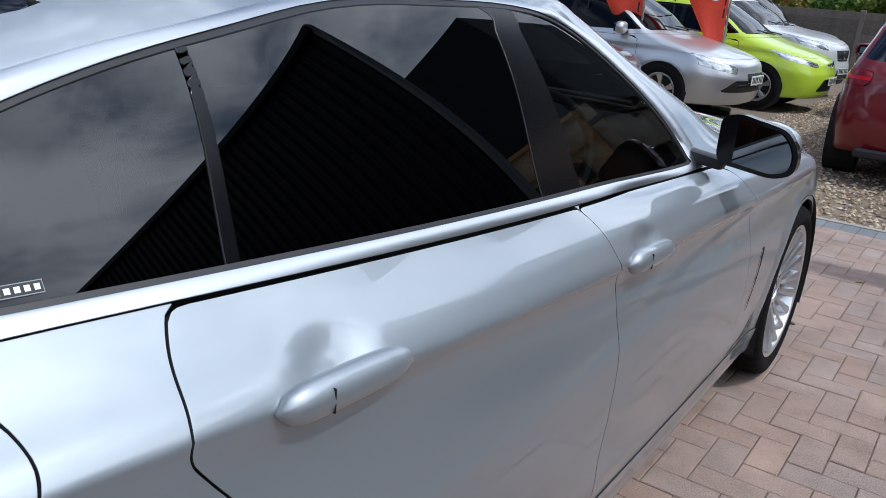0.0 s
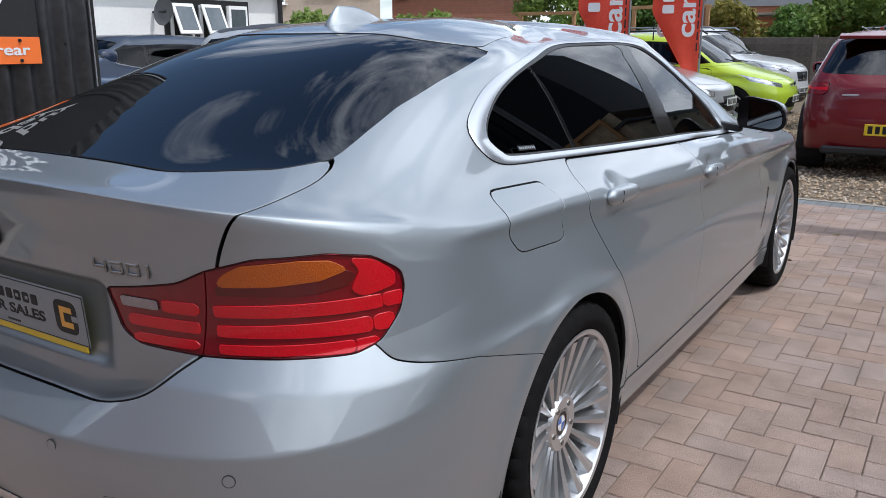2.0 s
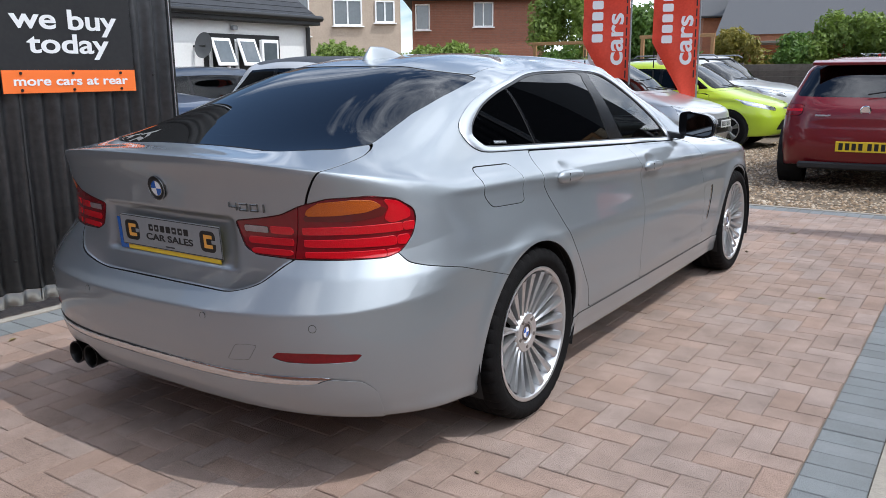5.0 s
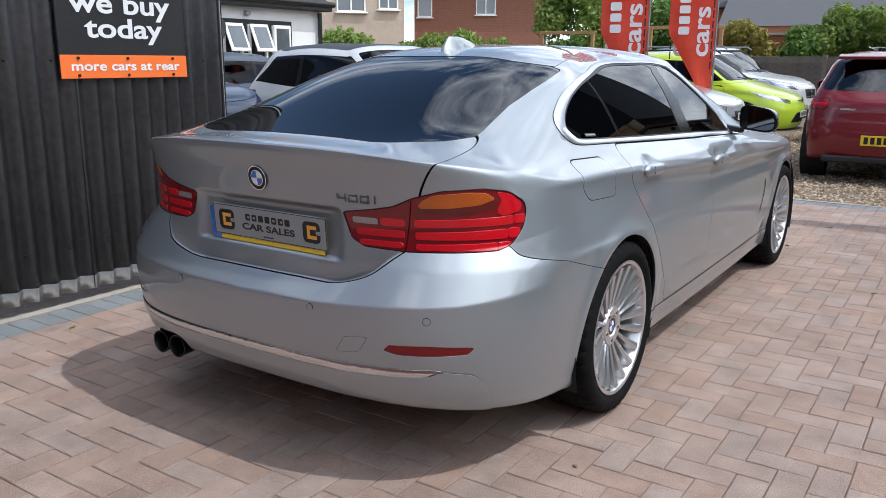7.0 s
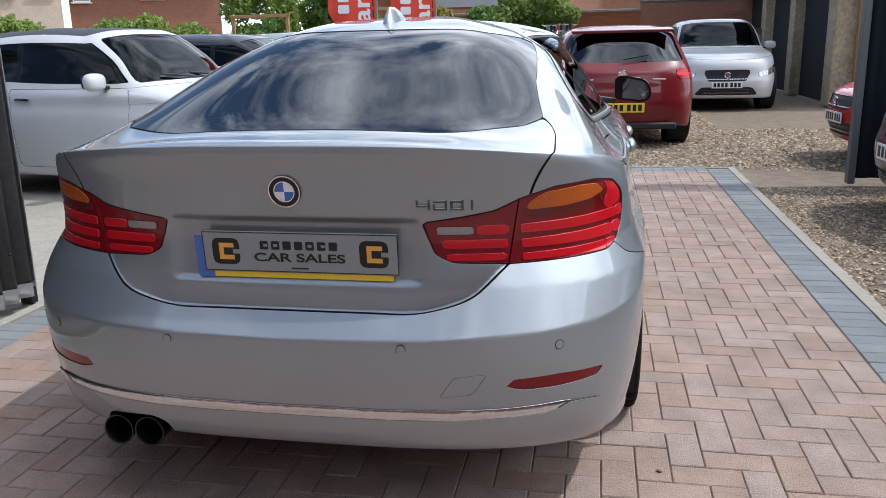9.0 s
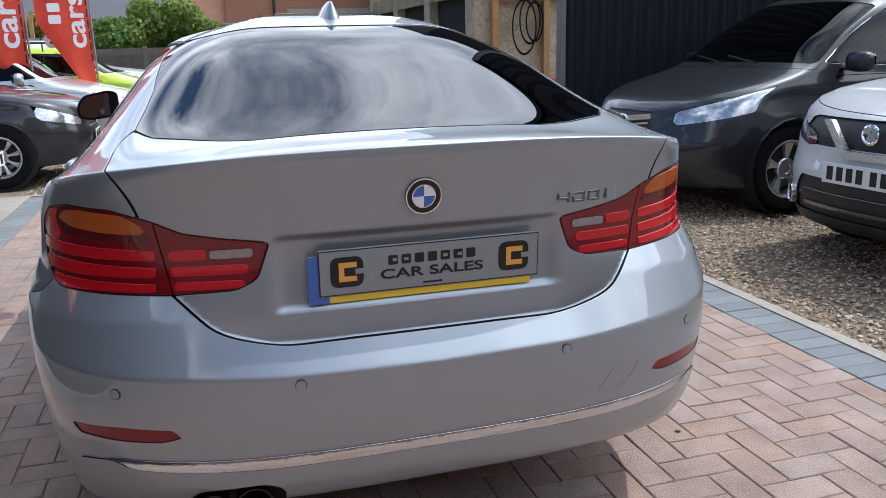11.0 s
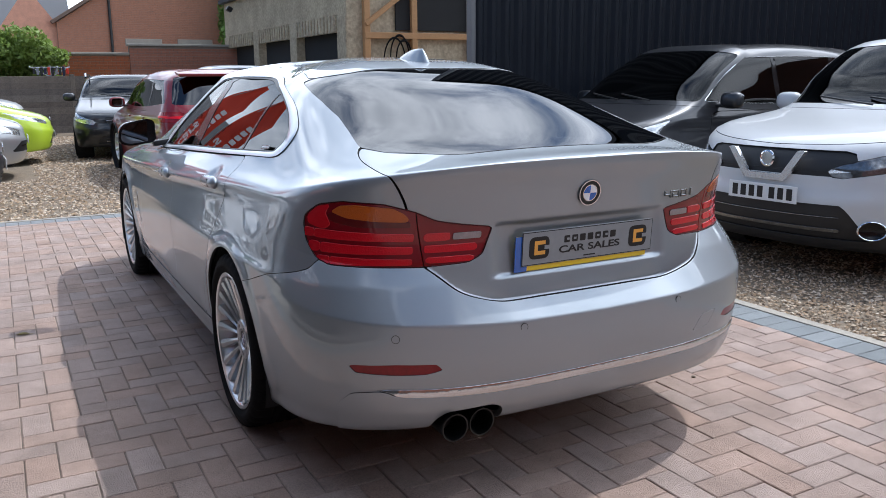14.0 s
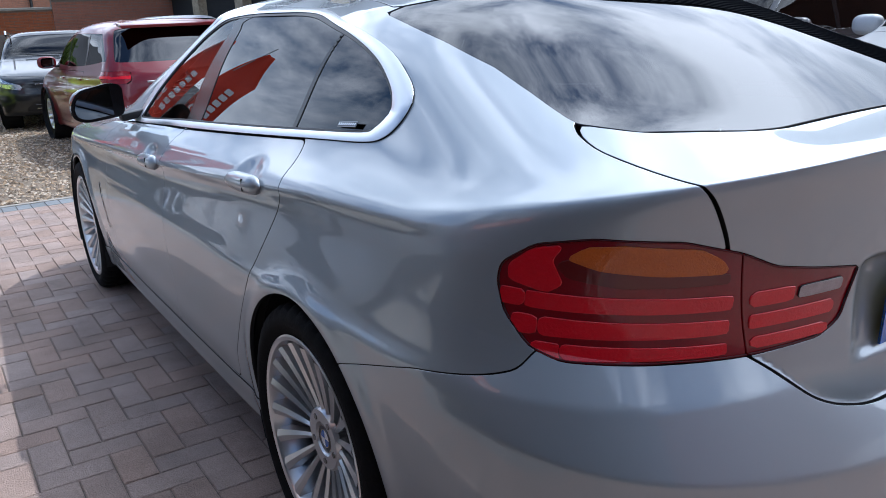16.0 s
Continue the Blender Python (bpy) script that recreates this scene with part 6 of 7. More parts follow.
board = thing("notice_board", "black and orange notice board with white lettering on the fence", "sign", pose(-2.143, 0.07, 0, 0, 0, 90))
face = part("board", box(0.80, 0.012, 0.86, (0, 0, 1.635), 0.002), GLOSS_BLACK, board)
face.data.materials[0] = mat("sign_black", (0.018, 0.018, 0.02), 0.35, 0, 0, 4.0, 0.6, second=(0.03, 0.03, 0.03))
part("orange_band", box(0.80, 0.006, 0.122, (0, -0.008, 1.267), 0.001), ORANGE, board)
flat = Matrix.Rotation(math.pi / 2, 4, "X")
lettering("we buy", 0.150, 0.001, Matrix.Translation((-0.01, -0.0075, 1.595)) @ flat, WHITE, board, stretch=1.42)
lettering("today", 0.145, 0.001, Matrix.Translation((0.0, -0.0075, 1.465)) @ flat, WHITE, board, stretch=1.46)
lettering("more cars at rear", 0.068, 0.001, Matrix.Translation((0.0, -0.0125, 1.268)) @ flat, WHITE, board, stretch=1.42)
for x in (-0.30, 0.0, 0.30):
    for z in (1.222, 1.312):
        part("screw", tube((x, -0.012, z), (x, -0.018, z), 0.008), INK, board)
board.matrix_basis = pose(-2.088, 0.07, 0, 0, 0, 90)

# ---- dark sheet wall and the yard behind ----
wall = thing("sheet_wall", "tall dark navy profiled steel wall with grey corner post", "wall", pose(2.98, 4.75, 0), kind="structure")
for k in range(10):
    sheet = corrugated("sheet", 1.02, 0.05, 4.6, 0.17, 0.014, NAVY_SHEET, wall, wave=False)
    sheet.matrix_basis = Matrix.Translation((k * 1.02, 0, 0))
part("capping", box(10.3, 0.16, 0.10, (5.1, 0.0, 4.62), 0.01), NAVY_SHEET, wall)
part("corner_post", box(0.06, 0.10, 4.7, (-0.03, 0.02, 2.35), 0.006), DARK_POST, wall, "grey steel corner post")
part("wall_back", box(10.2, 0.04, 4.5, (5.1, 0.06, 2.3)), UNDER_SHADE, wall)

shed = thing("timber_lean_to", "raw timber framed lean-to with dark panels and coiled hoses", "shed", pose(4.9, 13.0, 0), kind="structure")
part("back_panel", box(5.0, 0.06, 4.2, (2.5, 0.12, 2.1)), STAINED, shed)
# unseen upper block, added to give the side windows a dark reflection
part("upper_wall", box(5.2, 5.0, 4.0, (2.6, 2.7, 6.2)), NAVY_SHEET, shed)
part("dark_panel", box(1.72, 0.04, 0.70, (1.94, 0.05, 2.66)), PANEL_SHADE_BLACK, shed)
for x in (0.39, 1.48, 2.90, 4.9):
    part("post", box(0.13, 0.13, 4.2, (x, 0, 2.1), 0.008), TIMBER, shed)
for z in (2.19, 3.3, 4.15):
    part("rail", box(4.6, 0.09, 0.13, (2.64, -0.03, z), 0.008), TIMBER, shed)
part("brace", box(0.10, 0.08, 1.25, (0.86, -0.06, 2.78), 0.006, turn=Matrix.Rotation(radians(54), 4, "Y")), TIMBER, shed)
for x, z, rr in ((1.10, 1.75, 0.36), (1.20, 1.72, 0.30), (0.98, 1.62, 0.42)):
    hose = part("hose_coil", lathe([(rr + 0.02 * math.cos(t), 0.02 * math.sin(t)) for t in np.linspace(0, 2 * math.pi, 9)[:-1]], 32, "Z", closed=True), RUBBER, shed, "hanging black hose coil", 60)
    hose.matrix_basis = Matrix.Translation((x, -0.1, z)) @ Matrix.Rotation(math.pi / 2, 4, "X") @ Matrix.Diagonal((0.6, 1.25, 1, 1))

garage = thing("rendered_garage", "stained beige rendered garage with ribbed lintels and dark doorways", "building", pose(4.9, 13.1, 0), kind="structure")
part("wall", box(0.25, 10.0, 1.15, (0.12, 5.0, 3.05)), STAINED, garage)
for y in (0.25, 3.4, 6.6, 9.8):
    part("pier", box(0.30, 0.5, 2.6, (0.12, y, 1.3), 0.01), STAINED, garage)
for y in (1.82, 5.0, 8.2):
    # near-black board: the shade inside the opening is put into its colour
    part("doorway", box(0.1, 2.6, 2.3, (0.22, y, 1.15)), PANEL_SHADE_BLACK, garage)
    lint = part("lintel", box(0.06, 2.6, 0.36, (-0.02, y, 2.45)), STAINED, garage)
    for j in range(13):
        part("lintel_rib", box(0.03, 0.10, 0.36, (-0.06, y - 1.2 + j * 0.2, 2.45), 0.01), STAINED, lint)
part("parapet", box(0.5, 10.2, 0.12, (0.1, 5.0, 3.66), 0.01), SLATE, garage)
for y in (1.6, 4.2, 8.6):
    f = part("floodlight", box(0.16, 0.2, 0.14, (-0.2, y, 3.35), 0.02, turn=Matrix.Rotation(0.5, 4, "Y")), INK, garage, "small black floodlight")

# ---- board fence at the far end ----
far = thing("board_fence", "weathered horizontal board fence with posts", "fence", pose(-9.0, 19.8, 0), kind="structure")
board_mesh = None
for p in range(8):
    part("post", box(0.11, 0.11, 1.5, (p * 1.83, 0.0, 0.74), 0.006), WOOD_FENCE, far)
    for k in range(9):
        bm = box(1.72, 0.02, 0.17, (0, 0, 0), 0.002, turn=Matrix.Rotation(0.10, 4, "X")) if board_mesh is None else None
        o = part("board", bm or board_mesh, WOOD_FENCE, far)
        board_mesh = board_mesh or o.data
        o.matrix_basis = Matrix.Translation((p * 1.83 + 0.915, -0.01, 0.12 + k * 0.155))
far2 = thing("board_fence", "weathered board fence along the yard's other side", "fence", pose(-16.5, 9.8, 0, 0, 0, 53), kind="structure")
for p in range(7):
    part("post", box(0.11, 0.11, 1.3, (p * 1.83, 0.0, 0.64), 0.006), WOOD_FENCE, far2)
    for k in range(7):
        part("board", board_mesh, WOOD_FENCE, far2).matrix_basis = Matrix.Translation((p * 1.83 + 0.915, -0.01, 0.12 + k * 0.16))

goal = thing("timber_frame", "raw timber post and rail frame in front of the board fence", "frame", pose(-6.05, 19.3, 0))
for x in (0.0, 1.9):
    part("post", box(0.09, 0.09, 2.2, (x, 0, 1.1), 0.006), TIMBER, goal)
part("rail", box(2.05, 0.05, 0.09, (0.95, -0.03, 2.2), 0.006), TIMBER, goal)
goal = thing("timber_frame", "low raw timber frame in front of the board fence", "frame", pose(-9.3, 19.2, 0))
for x in (0.0, 1.6):
    part("post", box(0.09, 0.09, 2.1, (x, 0, 1.05), 0.006), TIMBER, goal)
part("rail", box(1.75, 0.05, 0.09, (0.8, -0.03, 2.1), 0.006), TIMBER, goal)

# ---- brick wall and buildings ----
def brick_sheet(name, w, h, m, parent, label="", bw=0.225, bh=0.075, joint=0.010, proud=0.008, outline=None, hole=None, material=None):
    """One face of real brick courses over mortar, along local x, facing local -y; joined, as there are too many to count."""
    V, F = [], []
    rows = int(h / bh)
    for r in range(rows):
        x = -(r % 2) * bw / 2
        while x < w:
            a, b = max(x, 0), min(x + bw - joint, w)
            z0, z1 = r * bh, r * bh + bh - joint
            cx, cz = (a + b) / 2, (z0 + z1) / 2
            if b - a > 0.03 and (outline is None or outline(cx, cz)) and (hole is None or not hole(cx, cz)):
                n = len(V)
                y = -proud * random.uniform(0.6, 1.2)
                V += [(a, 0, z0), (b, 0, z0), (b, 0, z1), (a, 0, z1), (a + .003, y, z0 + .003), (b - .003, y, z0 + .003), (b - .003, y, z1 - .003), (a + .003, y, z1 - .003)]
                F += [(n + 4, n + 5, n + 6, n + 7), (n, n + 1, n + 5, n + 4), (n + 1, n + 2, n + 6, n + 5), (n + 2, n + 3, n + 7, n + 6), (n + 3, n, n + 4, n + 7)]
            x += bw
    me = bpy.data.meshes.new(name)
    me.from_pydata(V, [], F)
    o = part(name, me, material or BRICK, parent, label, kind="stuff")
    o.matrix_basis = m
    return o


def window(parent, x, y, z, w, h, panes=2, m=None, open_angle=0.0, name="window"):
    """A framed window in local x-z, facing local -y."""
    o = new(name)
    o.parent = parent
    o.matrix_basis = (m or Matrix.Identity(4)) @ Matrix.Translation((x, y, z))
    t = 0.06
    for sx, sz, cx, cz in ((w, t, 0, h / 2 - t / 2), (w, t, 0, -h / 2 + t / 2), (t, h - 2 * t, -w / 2 + t / 2, 0), (t, h - 2 * t, w / 2 - t / 2, 0)):
        part("frame", box(sx, 0.07, sz, (cx, 0, cz), 0.008), UPVC, o)
    for i in range(panes):
        cx = -w / 2 + t + (w - 2 * t) * (i + 0.5) / panes
        part("pane", box((w - 2 * t) / panes - 0.02, 0.012, h - 2 * t - 0.01, (cx, 0.012, 0)), PANE, o)
        if i:
            part("mullion", box(t, 0.06, h - 2 * t, (-w / 2 + t + (w - 2 * t) * i / panes, 0, 0), 0.008), UPVC, o)
    part("sill", box(w + 0.14, 0.16, 0.05, (0, -0.05, -h / 2 - 0.03), 0.01), UPVC, o)
    return o


gw = thing("brick_wall", "old red brick garden wall with piers", "wall", pose(-4.05, 22.6, 0), kind="structure")
part("core", box(6.0, 0.2, 2.05, (3.0, 0.105, 1.02)), MORTAR, gw)
brick_sheet("brick", 6.0, 2.05, Matrix.Identity(4), gw)
part("core", box(6.5, 0.24, 2.30, (9.25, 0.06, 1.15)), MORTAR, gw)
brick_sheet("brick", 6.5, 2.30, Matrix.Translation((6.0, -0.06, 0)), gw)
part("coping", box(6.0, 0.3, 0.07, (3.0, 0.1, 2.09), 0.01), CONCRETE, gw)
part("coping", box(6.6, 0.34, 0.07, (9.25, 0.06, 2.34), 0.01), CONCRETE, gw)

gable = thing("brick_house", "red brick gabled building with pale lintels and black downpipe", "house", pose(1.0, 36, 0), kind="structure")
GABLE_W, GABLE_E, GABLE_A = 8.9, 3.8, 6.7
roofline = lambda x, z: z < GABLE_E + (GABLE_A - GABLE_E) * (1 - abs(x - GABLE_W / 2) / (GABLE_W / 2))
part("wall", prism([(0, 0), (GABLE_W, 0), (GABLE_W, GABLE_E), (GABLE_W / 2, GABLE_A), (0, GABLE_E)], 6.0, m=Matrix.Translation((0, 3.01, 0))), MORTAR, gable)
brick_sheet("brick", GABLE_W, GABLE_A, Matrix.Identity(4), gable, bw=0.225, bh=0.075, joint=0.008, outline=roofline, material=BRICK_PALE)
for sx in (-1, 1):
    ang = math.atan2(GABLE_A - GABLE_E, GABLE_W / 2)
    part("roof", box(GABLE_W / 2 / math.cos(ang) + 0.3, 6.5, 0.14, (GABLE_W / 2 + sx * (GABLE_W / 4 + 0.08), 3.0, (GABLE_E + GABLE_A) / 2 + 0.06), 0.01, turn=Matrix.Rotation(sx * ang, 4, "Y")), TILE_ROOF, gable)
for x in (3.45, 5.69, 7.95):
    part("lintel", box(1.55, 0.12, 0.22, (x, -0.03, 3.05), 0.01), CONCRETE, gable, "pale stone lintel")
part("downpipe", tube((2.13, -0.08, 0.0), (2.13, -0.08, 4.9), 0.06), INK, gable)

left = thing("slate_house", "brick house with grey slate roof", "house", pose(-9.0, 37.2, 0), kind="structure")
part("wall", prism([(0, 0), (10.5, 0), (10.5, 3.0), (0, 3.0)], 8.0, m=Matrix.Translation((0, 4, 0))), BRICK_PALE, left)
part("roof", prism([(-4.2, 2.9), (4.2, 2.9), (0, 6.6)], 11.0, m=Matrix.Translation((5.25, 4, 0)) @ Matrix.Rotation(math.pi / 2, 4, "Z")), GREY_TILE, left)
part("gable_wing", prism([(-1.6, 0), (1.6, 0), (1.6, 2.9), (0, 5.2), (-1.6, 2.9)], 1.0, m=Matrix.Translation((9.0, -0.5, 0))), BRICK_PALE, left)
part("chimney", box(0.8, 0.8, 1.6, (8.5, 4, 6.9), 0.02), BRICK, left)


def far_house(name, label, m, w, d, eave, ridge, wall_mat, roof_mat, wins, bricks=False):
    h = thing(name, label, "house", m, kind="structure")
    part("wall", box(w, d, eave, (w / 2, d / 2 + 0.01, eave / 2)), MORTAR if bricks else wall_mat, h)
    if bricks:
        brick_sheet("brick", w, eave, Matrix.Identity(4), h, joint=0.008, material=wall_mat)
    part("roof", prism([(-d / 2 - 0.45, eave - 0.08), (d / 2 + 0.45, eave - 0.08), (0.2, ridge), (-0.2, ridge)], w + 0.8, m=Matrix.Translation((w / 2, d / 2, 0)) @ Matrix.Rotation(math.pi / 2, 4, "Z")), roof_mat, h)
    part("gutter", box(w + 0.8, 0.12, 0.12, (w / 2, -0.48, eave - 0.08), 0.03), INK, h)
    for x, z, ww, hh, n in wins:
        window(h, x, -0.02, z, ww, hh, n)
    return h


def facing(px_angle, dist, eye=(2.115, -2.573), turn=0.0):
    a = radians(px_angle)
    return Matrix.Translation((eye[0] + dist * math.sin(a), eye[1] + dist * math.cos(a), 0)) @ Matrix.Rotation(-a + radians(turn), 4, "Z")


far_house("rendered_house", "beige rendered two-storey house with white windows", facing(-46.5, 33, turn=3), 5.6, 6, 6.0, 8.5, BEIGE, TILE_ROOF, ((3.45, 3.65, 1.15, 1.0, 2), (4.95, 3.7, 0.8, 0.85, 2), (1.2, 3.5, 1.5, 1.5, 2)))
far_house("red_brick_house", "small red brick house with brown tiled roof", facing(-36.2, 40, turn=-3), 6.3, 7, 4.75, 7.6, BRICK, TILE_ROOF, ((3.4, 4.0, 0.95, 1.15, 2), (0.5, 3.9, 0.7, 1.2, 1)), True)
far_house("grey_roof_house", "low brick house with a wide grey tiled roof behind trees", facing(-16.8, 46, turn=4), 12.0, 8, 4.1, 8.4, BRICK_PALE, GREY_TILE, ((3, 1.9, 1.2, 1.1, 2),))

bung = thing("bungalow", "white rendered bungalow with dark slate roof and open windows", "house", pose(-9.4, 0.75, 0, 0, 0, 90), kind="structure")
part("wall", box(9.0, 6.0, 2.4, (4.5, -3.0 + 6.0, 1.2)), RENDER_WALL, bung)
part("roof", prism([(-3.2, 2.36), (3.2, 2.36), (0, 4.5)], 9.5, m=Matrix.Translation((4.3, 3.0, 0)) @ Matrix.Rotation(math.pi / 2, 4, "Z")), SLATE, bung)
pitch = math.atan2(2.14, 3.2)
for k in range(20):
    f = (k + 0.5) / 20
    part("slate_course", box(9.55, 3.85 / 20 + 0.02, 0.012, (4.3, -0.2 + 3.2 * f, 2.372 + 2.14 * f), turn=Matrix.Rotation(pitch - 0.05, 4, "X")), SLATE, bung)
part("fascia", box(9.6, 0.06, 0.15, (4.3, -0.20, 2.31), 0.01), INK, bung)
part("gutter", tube((-0.5, -0.26, 2.36), (9.1, -0.26, 2.36), 0.055), INK, bung, "", 40)
part("soffit", box(9.5, 0.2, 0.03, (4.3, -0.09, 2.245)), INK, bung)
part("wall_lamp", box(0.12, 0.1, 0.08, (7.0, -0.06, 2.12), 0.02), POLE, bung, "small outdoor lamp")
part("downpipe", tube((8.88, -0.08, 0), (8.88, -0.08, 2.2), 0.045), INK, bung)
part("window_surround", box(1.82, 0.05, 1.12, (7.22, -0.02, 1.45), 0.01), INK, bung)
for i in range(3):
    cx = 6.62 + i * 0.60
    window(bung, cx, -0.05, 1.43, 0.46, 0.98, 1)
    sash = part("open_sash", box(0.44, 0.035, 0.52, (0, 0, -0.26), 0.01), UPVC, bung, "top-hung window standing open" if i < 2 else "top-hung window, shut")
    sash.matrix_basis = Matrix.Translation((cx, -0.09, 1.93)) @ Matrix.Rotation(radians(-22 if i < 2 else 0), 4, "X")
    part("sash_glass", box(0.33, 0.041, 0.40, (0, 0, -0.26)), PANE, sash)
dish = part("satellite_dish", lathe([(0.22, 0.05), (0.15, 0.018), (0.001, 0.0), (0.15, 0.010), (0.22, 0.043)], 24, "Z"), DARK_POST, bung, "grey satellite dish", 60)
dish.matrix_basis = Matrix.Translation((6.12, -0.30, 1.78)) @ Matrix.Rotation(radians(-80), 4, "Y")
part("dish_arm", tube((6.12, 0, 1.78), (6.12, -0.30, 1.78), 0.02), INK, bung)

# ---- feather flags ----
def feather_flag(x, y, turn, lean, rows):
    f = thing("feather_flag", "tall red feather flag with white lettering on a pole", "flag", pose(x, y, 0, 0, 0, turn), group="feather flags")
    part("base", box(0.5, 0.5, 0.05, (0, 0, 0.0), 0.015), BLACK_TRIM, f)
    bm = bmesh.new()
    pts = [Vector((0, 0, z)) for z in (0.0, 1.2, 2.4)] + [Vector((0.02 + lean * 0.6 * math.sin(t), 0, 2.4 + 1.3 * t)) for t in np.linspace(0.2, 1.3, 8)]
    for a, b in zip(pts, pts[1:]):
        tube(a, b, 0.014, sides=8, bm=bm)
    part("pole", bm, POLE, f, "", 40)
    V, F = [], []
    n, m = 40, 9
    for i in range(n + 1):
        z = 0.60 + 3.3 * i / n
        k = i / n
        w = 0.72 * (1 - max(0, k - 0.78) / 0.22 * 0.75) * min(1, 0.14 + k * 2.6)
        off = -max(0, z - 2.4) ** 2 * 0.12
        for j in range(m + 1):
            t = j / m
            V.append((-0.02 + off - w * t, 0.03 * math.sin(6 * k + 5 * t) + 0.02 * math.sin(17 * k), z + 0.10 * t * (1 - k)))
    for i in range(n):
        for j in range(m):
            a = i * (m + 1) + j
            F.append((a, a + m + 1, a + m + 2, a + 1))
    me = bpy.data.meshes.new("cloth")
    me.from_pydata(V, [], F)
    me.shade_smooth()
    cloth = part("cloth", me, FLAG_RED, f)
    for side in (-1, 1):
        base = Matrix.Translation((0.0, side * 0.062, 0)) @ (Matrix.Identity(4) if side < 0 else Matrix.Translation((-0.76, 0, 0)) @ Matrix.Rotation(math.pi, 4, "Z"))
        up = base @ Matrix.Rotation(math.pi / 2, 4, "X")
        lettering("cars", 0.37, 0.001, up @ Matrix.Translation((-0.22, 1.78, 0)) @ Matrix.Rotation(math.pi / 2, 4, "Z"), WHITE, f, "lettering", stretch=1.3)
        for k in range(7):
            part("letter_block", prism(rounded([(-0.085, -0.062), (0.085, -0.062), (0.085, 0.062), (-0.085, 0.062)], 0.03), 0.002), WHITE, f).matrix_basis = base @ Matrix.Translation((-0.50, 0, 1.80 + k * 0.165))
        for k in range(9):
            part("small_bar", box(0.02, 0.002, 0.12, (0, 0, 0)), INK, f).matrix_basis = base @ Matrix.Translation((-0.055, 0, 1.25 + k * 0.16))
    return f


feather_flag(-2.58, 9.63, 14, -0.5, 6)
feather_flag(-1.9, 10.85, 14, -0.5, 6)

# ---- hedges and trees ----
def leaf_cloud(name, blobs, material, count, size, parent, seed):
    """A crown of many single leaves round uneven clumps."""
    rng = np.random.default_rng(seed)
    c = np.array([b[:3] for b in blobs], float)
    r = np.array([b[3:] for b in blobs], float)
    k = rng.choice(len(blobs), count, p=(r.prod(1) ** (2 / 3)) / (r.prod(1) ** (2 / 3)).sum())
    d = rng.normal(size=(count, 3))
    d /= np.linalg.norm(d, axis=1, keepdims=True)
    rad = rng.uniform(0.55, 1.0, (count, 1)) ** 0.6 * (1 + 0.16 * np.sin(d[:, :1] * 9 + d[:, 1:2] * 7 + k[:, None]))
    p = c[k] + d * r[k] * rad
    p[:, 2] = np.maximum(p[:, 2], 0.03)
    a = d + rng.normal(scale=0.7, size=(count, 3))
    b = np.cross(a, rng.normal(size=(count, 3)))
    b /= np.linalg.norm(b, axis=1, keepdims=True)
    t = np.cross(a / np.linalg.norm(a, axis=1, keepdims=True), b)
    s = size * rng.uniform(0.6, 1.35, (count, 1))
    V = np.stack([p - b * s, p - t * s * 0.45, p + b * s, p + t * s * 0.45 + d * s * 0.2], 1).reshape(-1, 3)
    F = np.arange(count * 4).reshape(-1, 4)
    me = bpy.data.meshes.new(name)
    me.from_pydata(V.tolist(), [], F.tolist())
    return part(name, me, material, parent, kind="stuff")


def shrub(name, label, x, y, w, d, h, material, seed, count, size=0.075, trunk=0.0, category="shrub"):
    """Stems under a heap of leafy clumps that fill an uneven dome."""
    rng = random.Random(seed)
    o = thing(name, label, category, pose(x, y, 0))
    blobs = []
    lo = trunk * 0.7
    for i in range(int(14 + w * h * 2.4)):
        bx = rng.uniform(-1, 1)
        top = lo + (h - lo) * (1 - 0.38 * bx * bx) * rng.uniform(0.86, 1.0)
        r = rng.uniform(0.22, 0.46) * (1.25 if category == "tree" else 1.0)
        blobs.append((bx * (w / 2 - r * 0.6), rng.uniform(-d / 2, d / 2), lo + r * 0.7 + (top - lo - 1.5 * r) * rng.random() ** 0.6, r * rng.uniform(0.9, 1.3), r, r * rng.uniform(0.75, 1.1)))
    for i in range(max(2, int(w))):
        bx = rng.uniform(-w / 2, w / 2) * 0.8
        part("stem", tube((bx, 0, -0.02), (bx + rng.uniform(-.2, .2), rng.uniform(-.2, .2), h * 0.7), 0.05, 0.015, 7), BARK, o)
    leaf_cloud("leaves", blobs, material, count, size, o, seed)
    return o


shrub("hedge", "loose green hedge topped with pale new shoots", -13.4, 14.4, 5.2, 1.2, 2.35, LEAF_PALE, 1, 22000)
shrub("hedge", "loose green hedge with pale new shoots behind the fence", -10.6, 16.7, 4.6, 1.2, 2.3, LEAF_PALE, 2, 20000)
shrub("hedge", "loose green hedge beside the board fence", -8.6, 19.2, 3.0, 1.2, 2.3, LEAF, 3, 12000)
shrub("shrub", "yellowing shrub behind the board fence", -4.1, 21.5, 1.9, 1.2, 2.8, LEAF_RUST, 4, 11000)
shrub("shrub", "rounded green shrub behind the board fence", -2.7, 21.7, 2.0, 1.2, 2.7, LEAF, 5, 14000)
shrub("shrub", "bright green shrub beside the brick wall", -1.1, 21.6, 2.8, 1.2, 3.2, LEAF_PALE, 6, 16000)
shrub("tree", "broad green tree behind the board fence", -7.2, 23.0, 2.6, 1.6, 3.5, LEAF, 7, 18000, 0.09, 0.8, "tree")
shrub("tree", "light green feathery tree in the garden", -9.5, 22.0, 2.3, 1.6, 4.9, LEAF_PALE, 8, 15000, 0.08, 0.8, "tree")
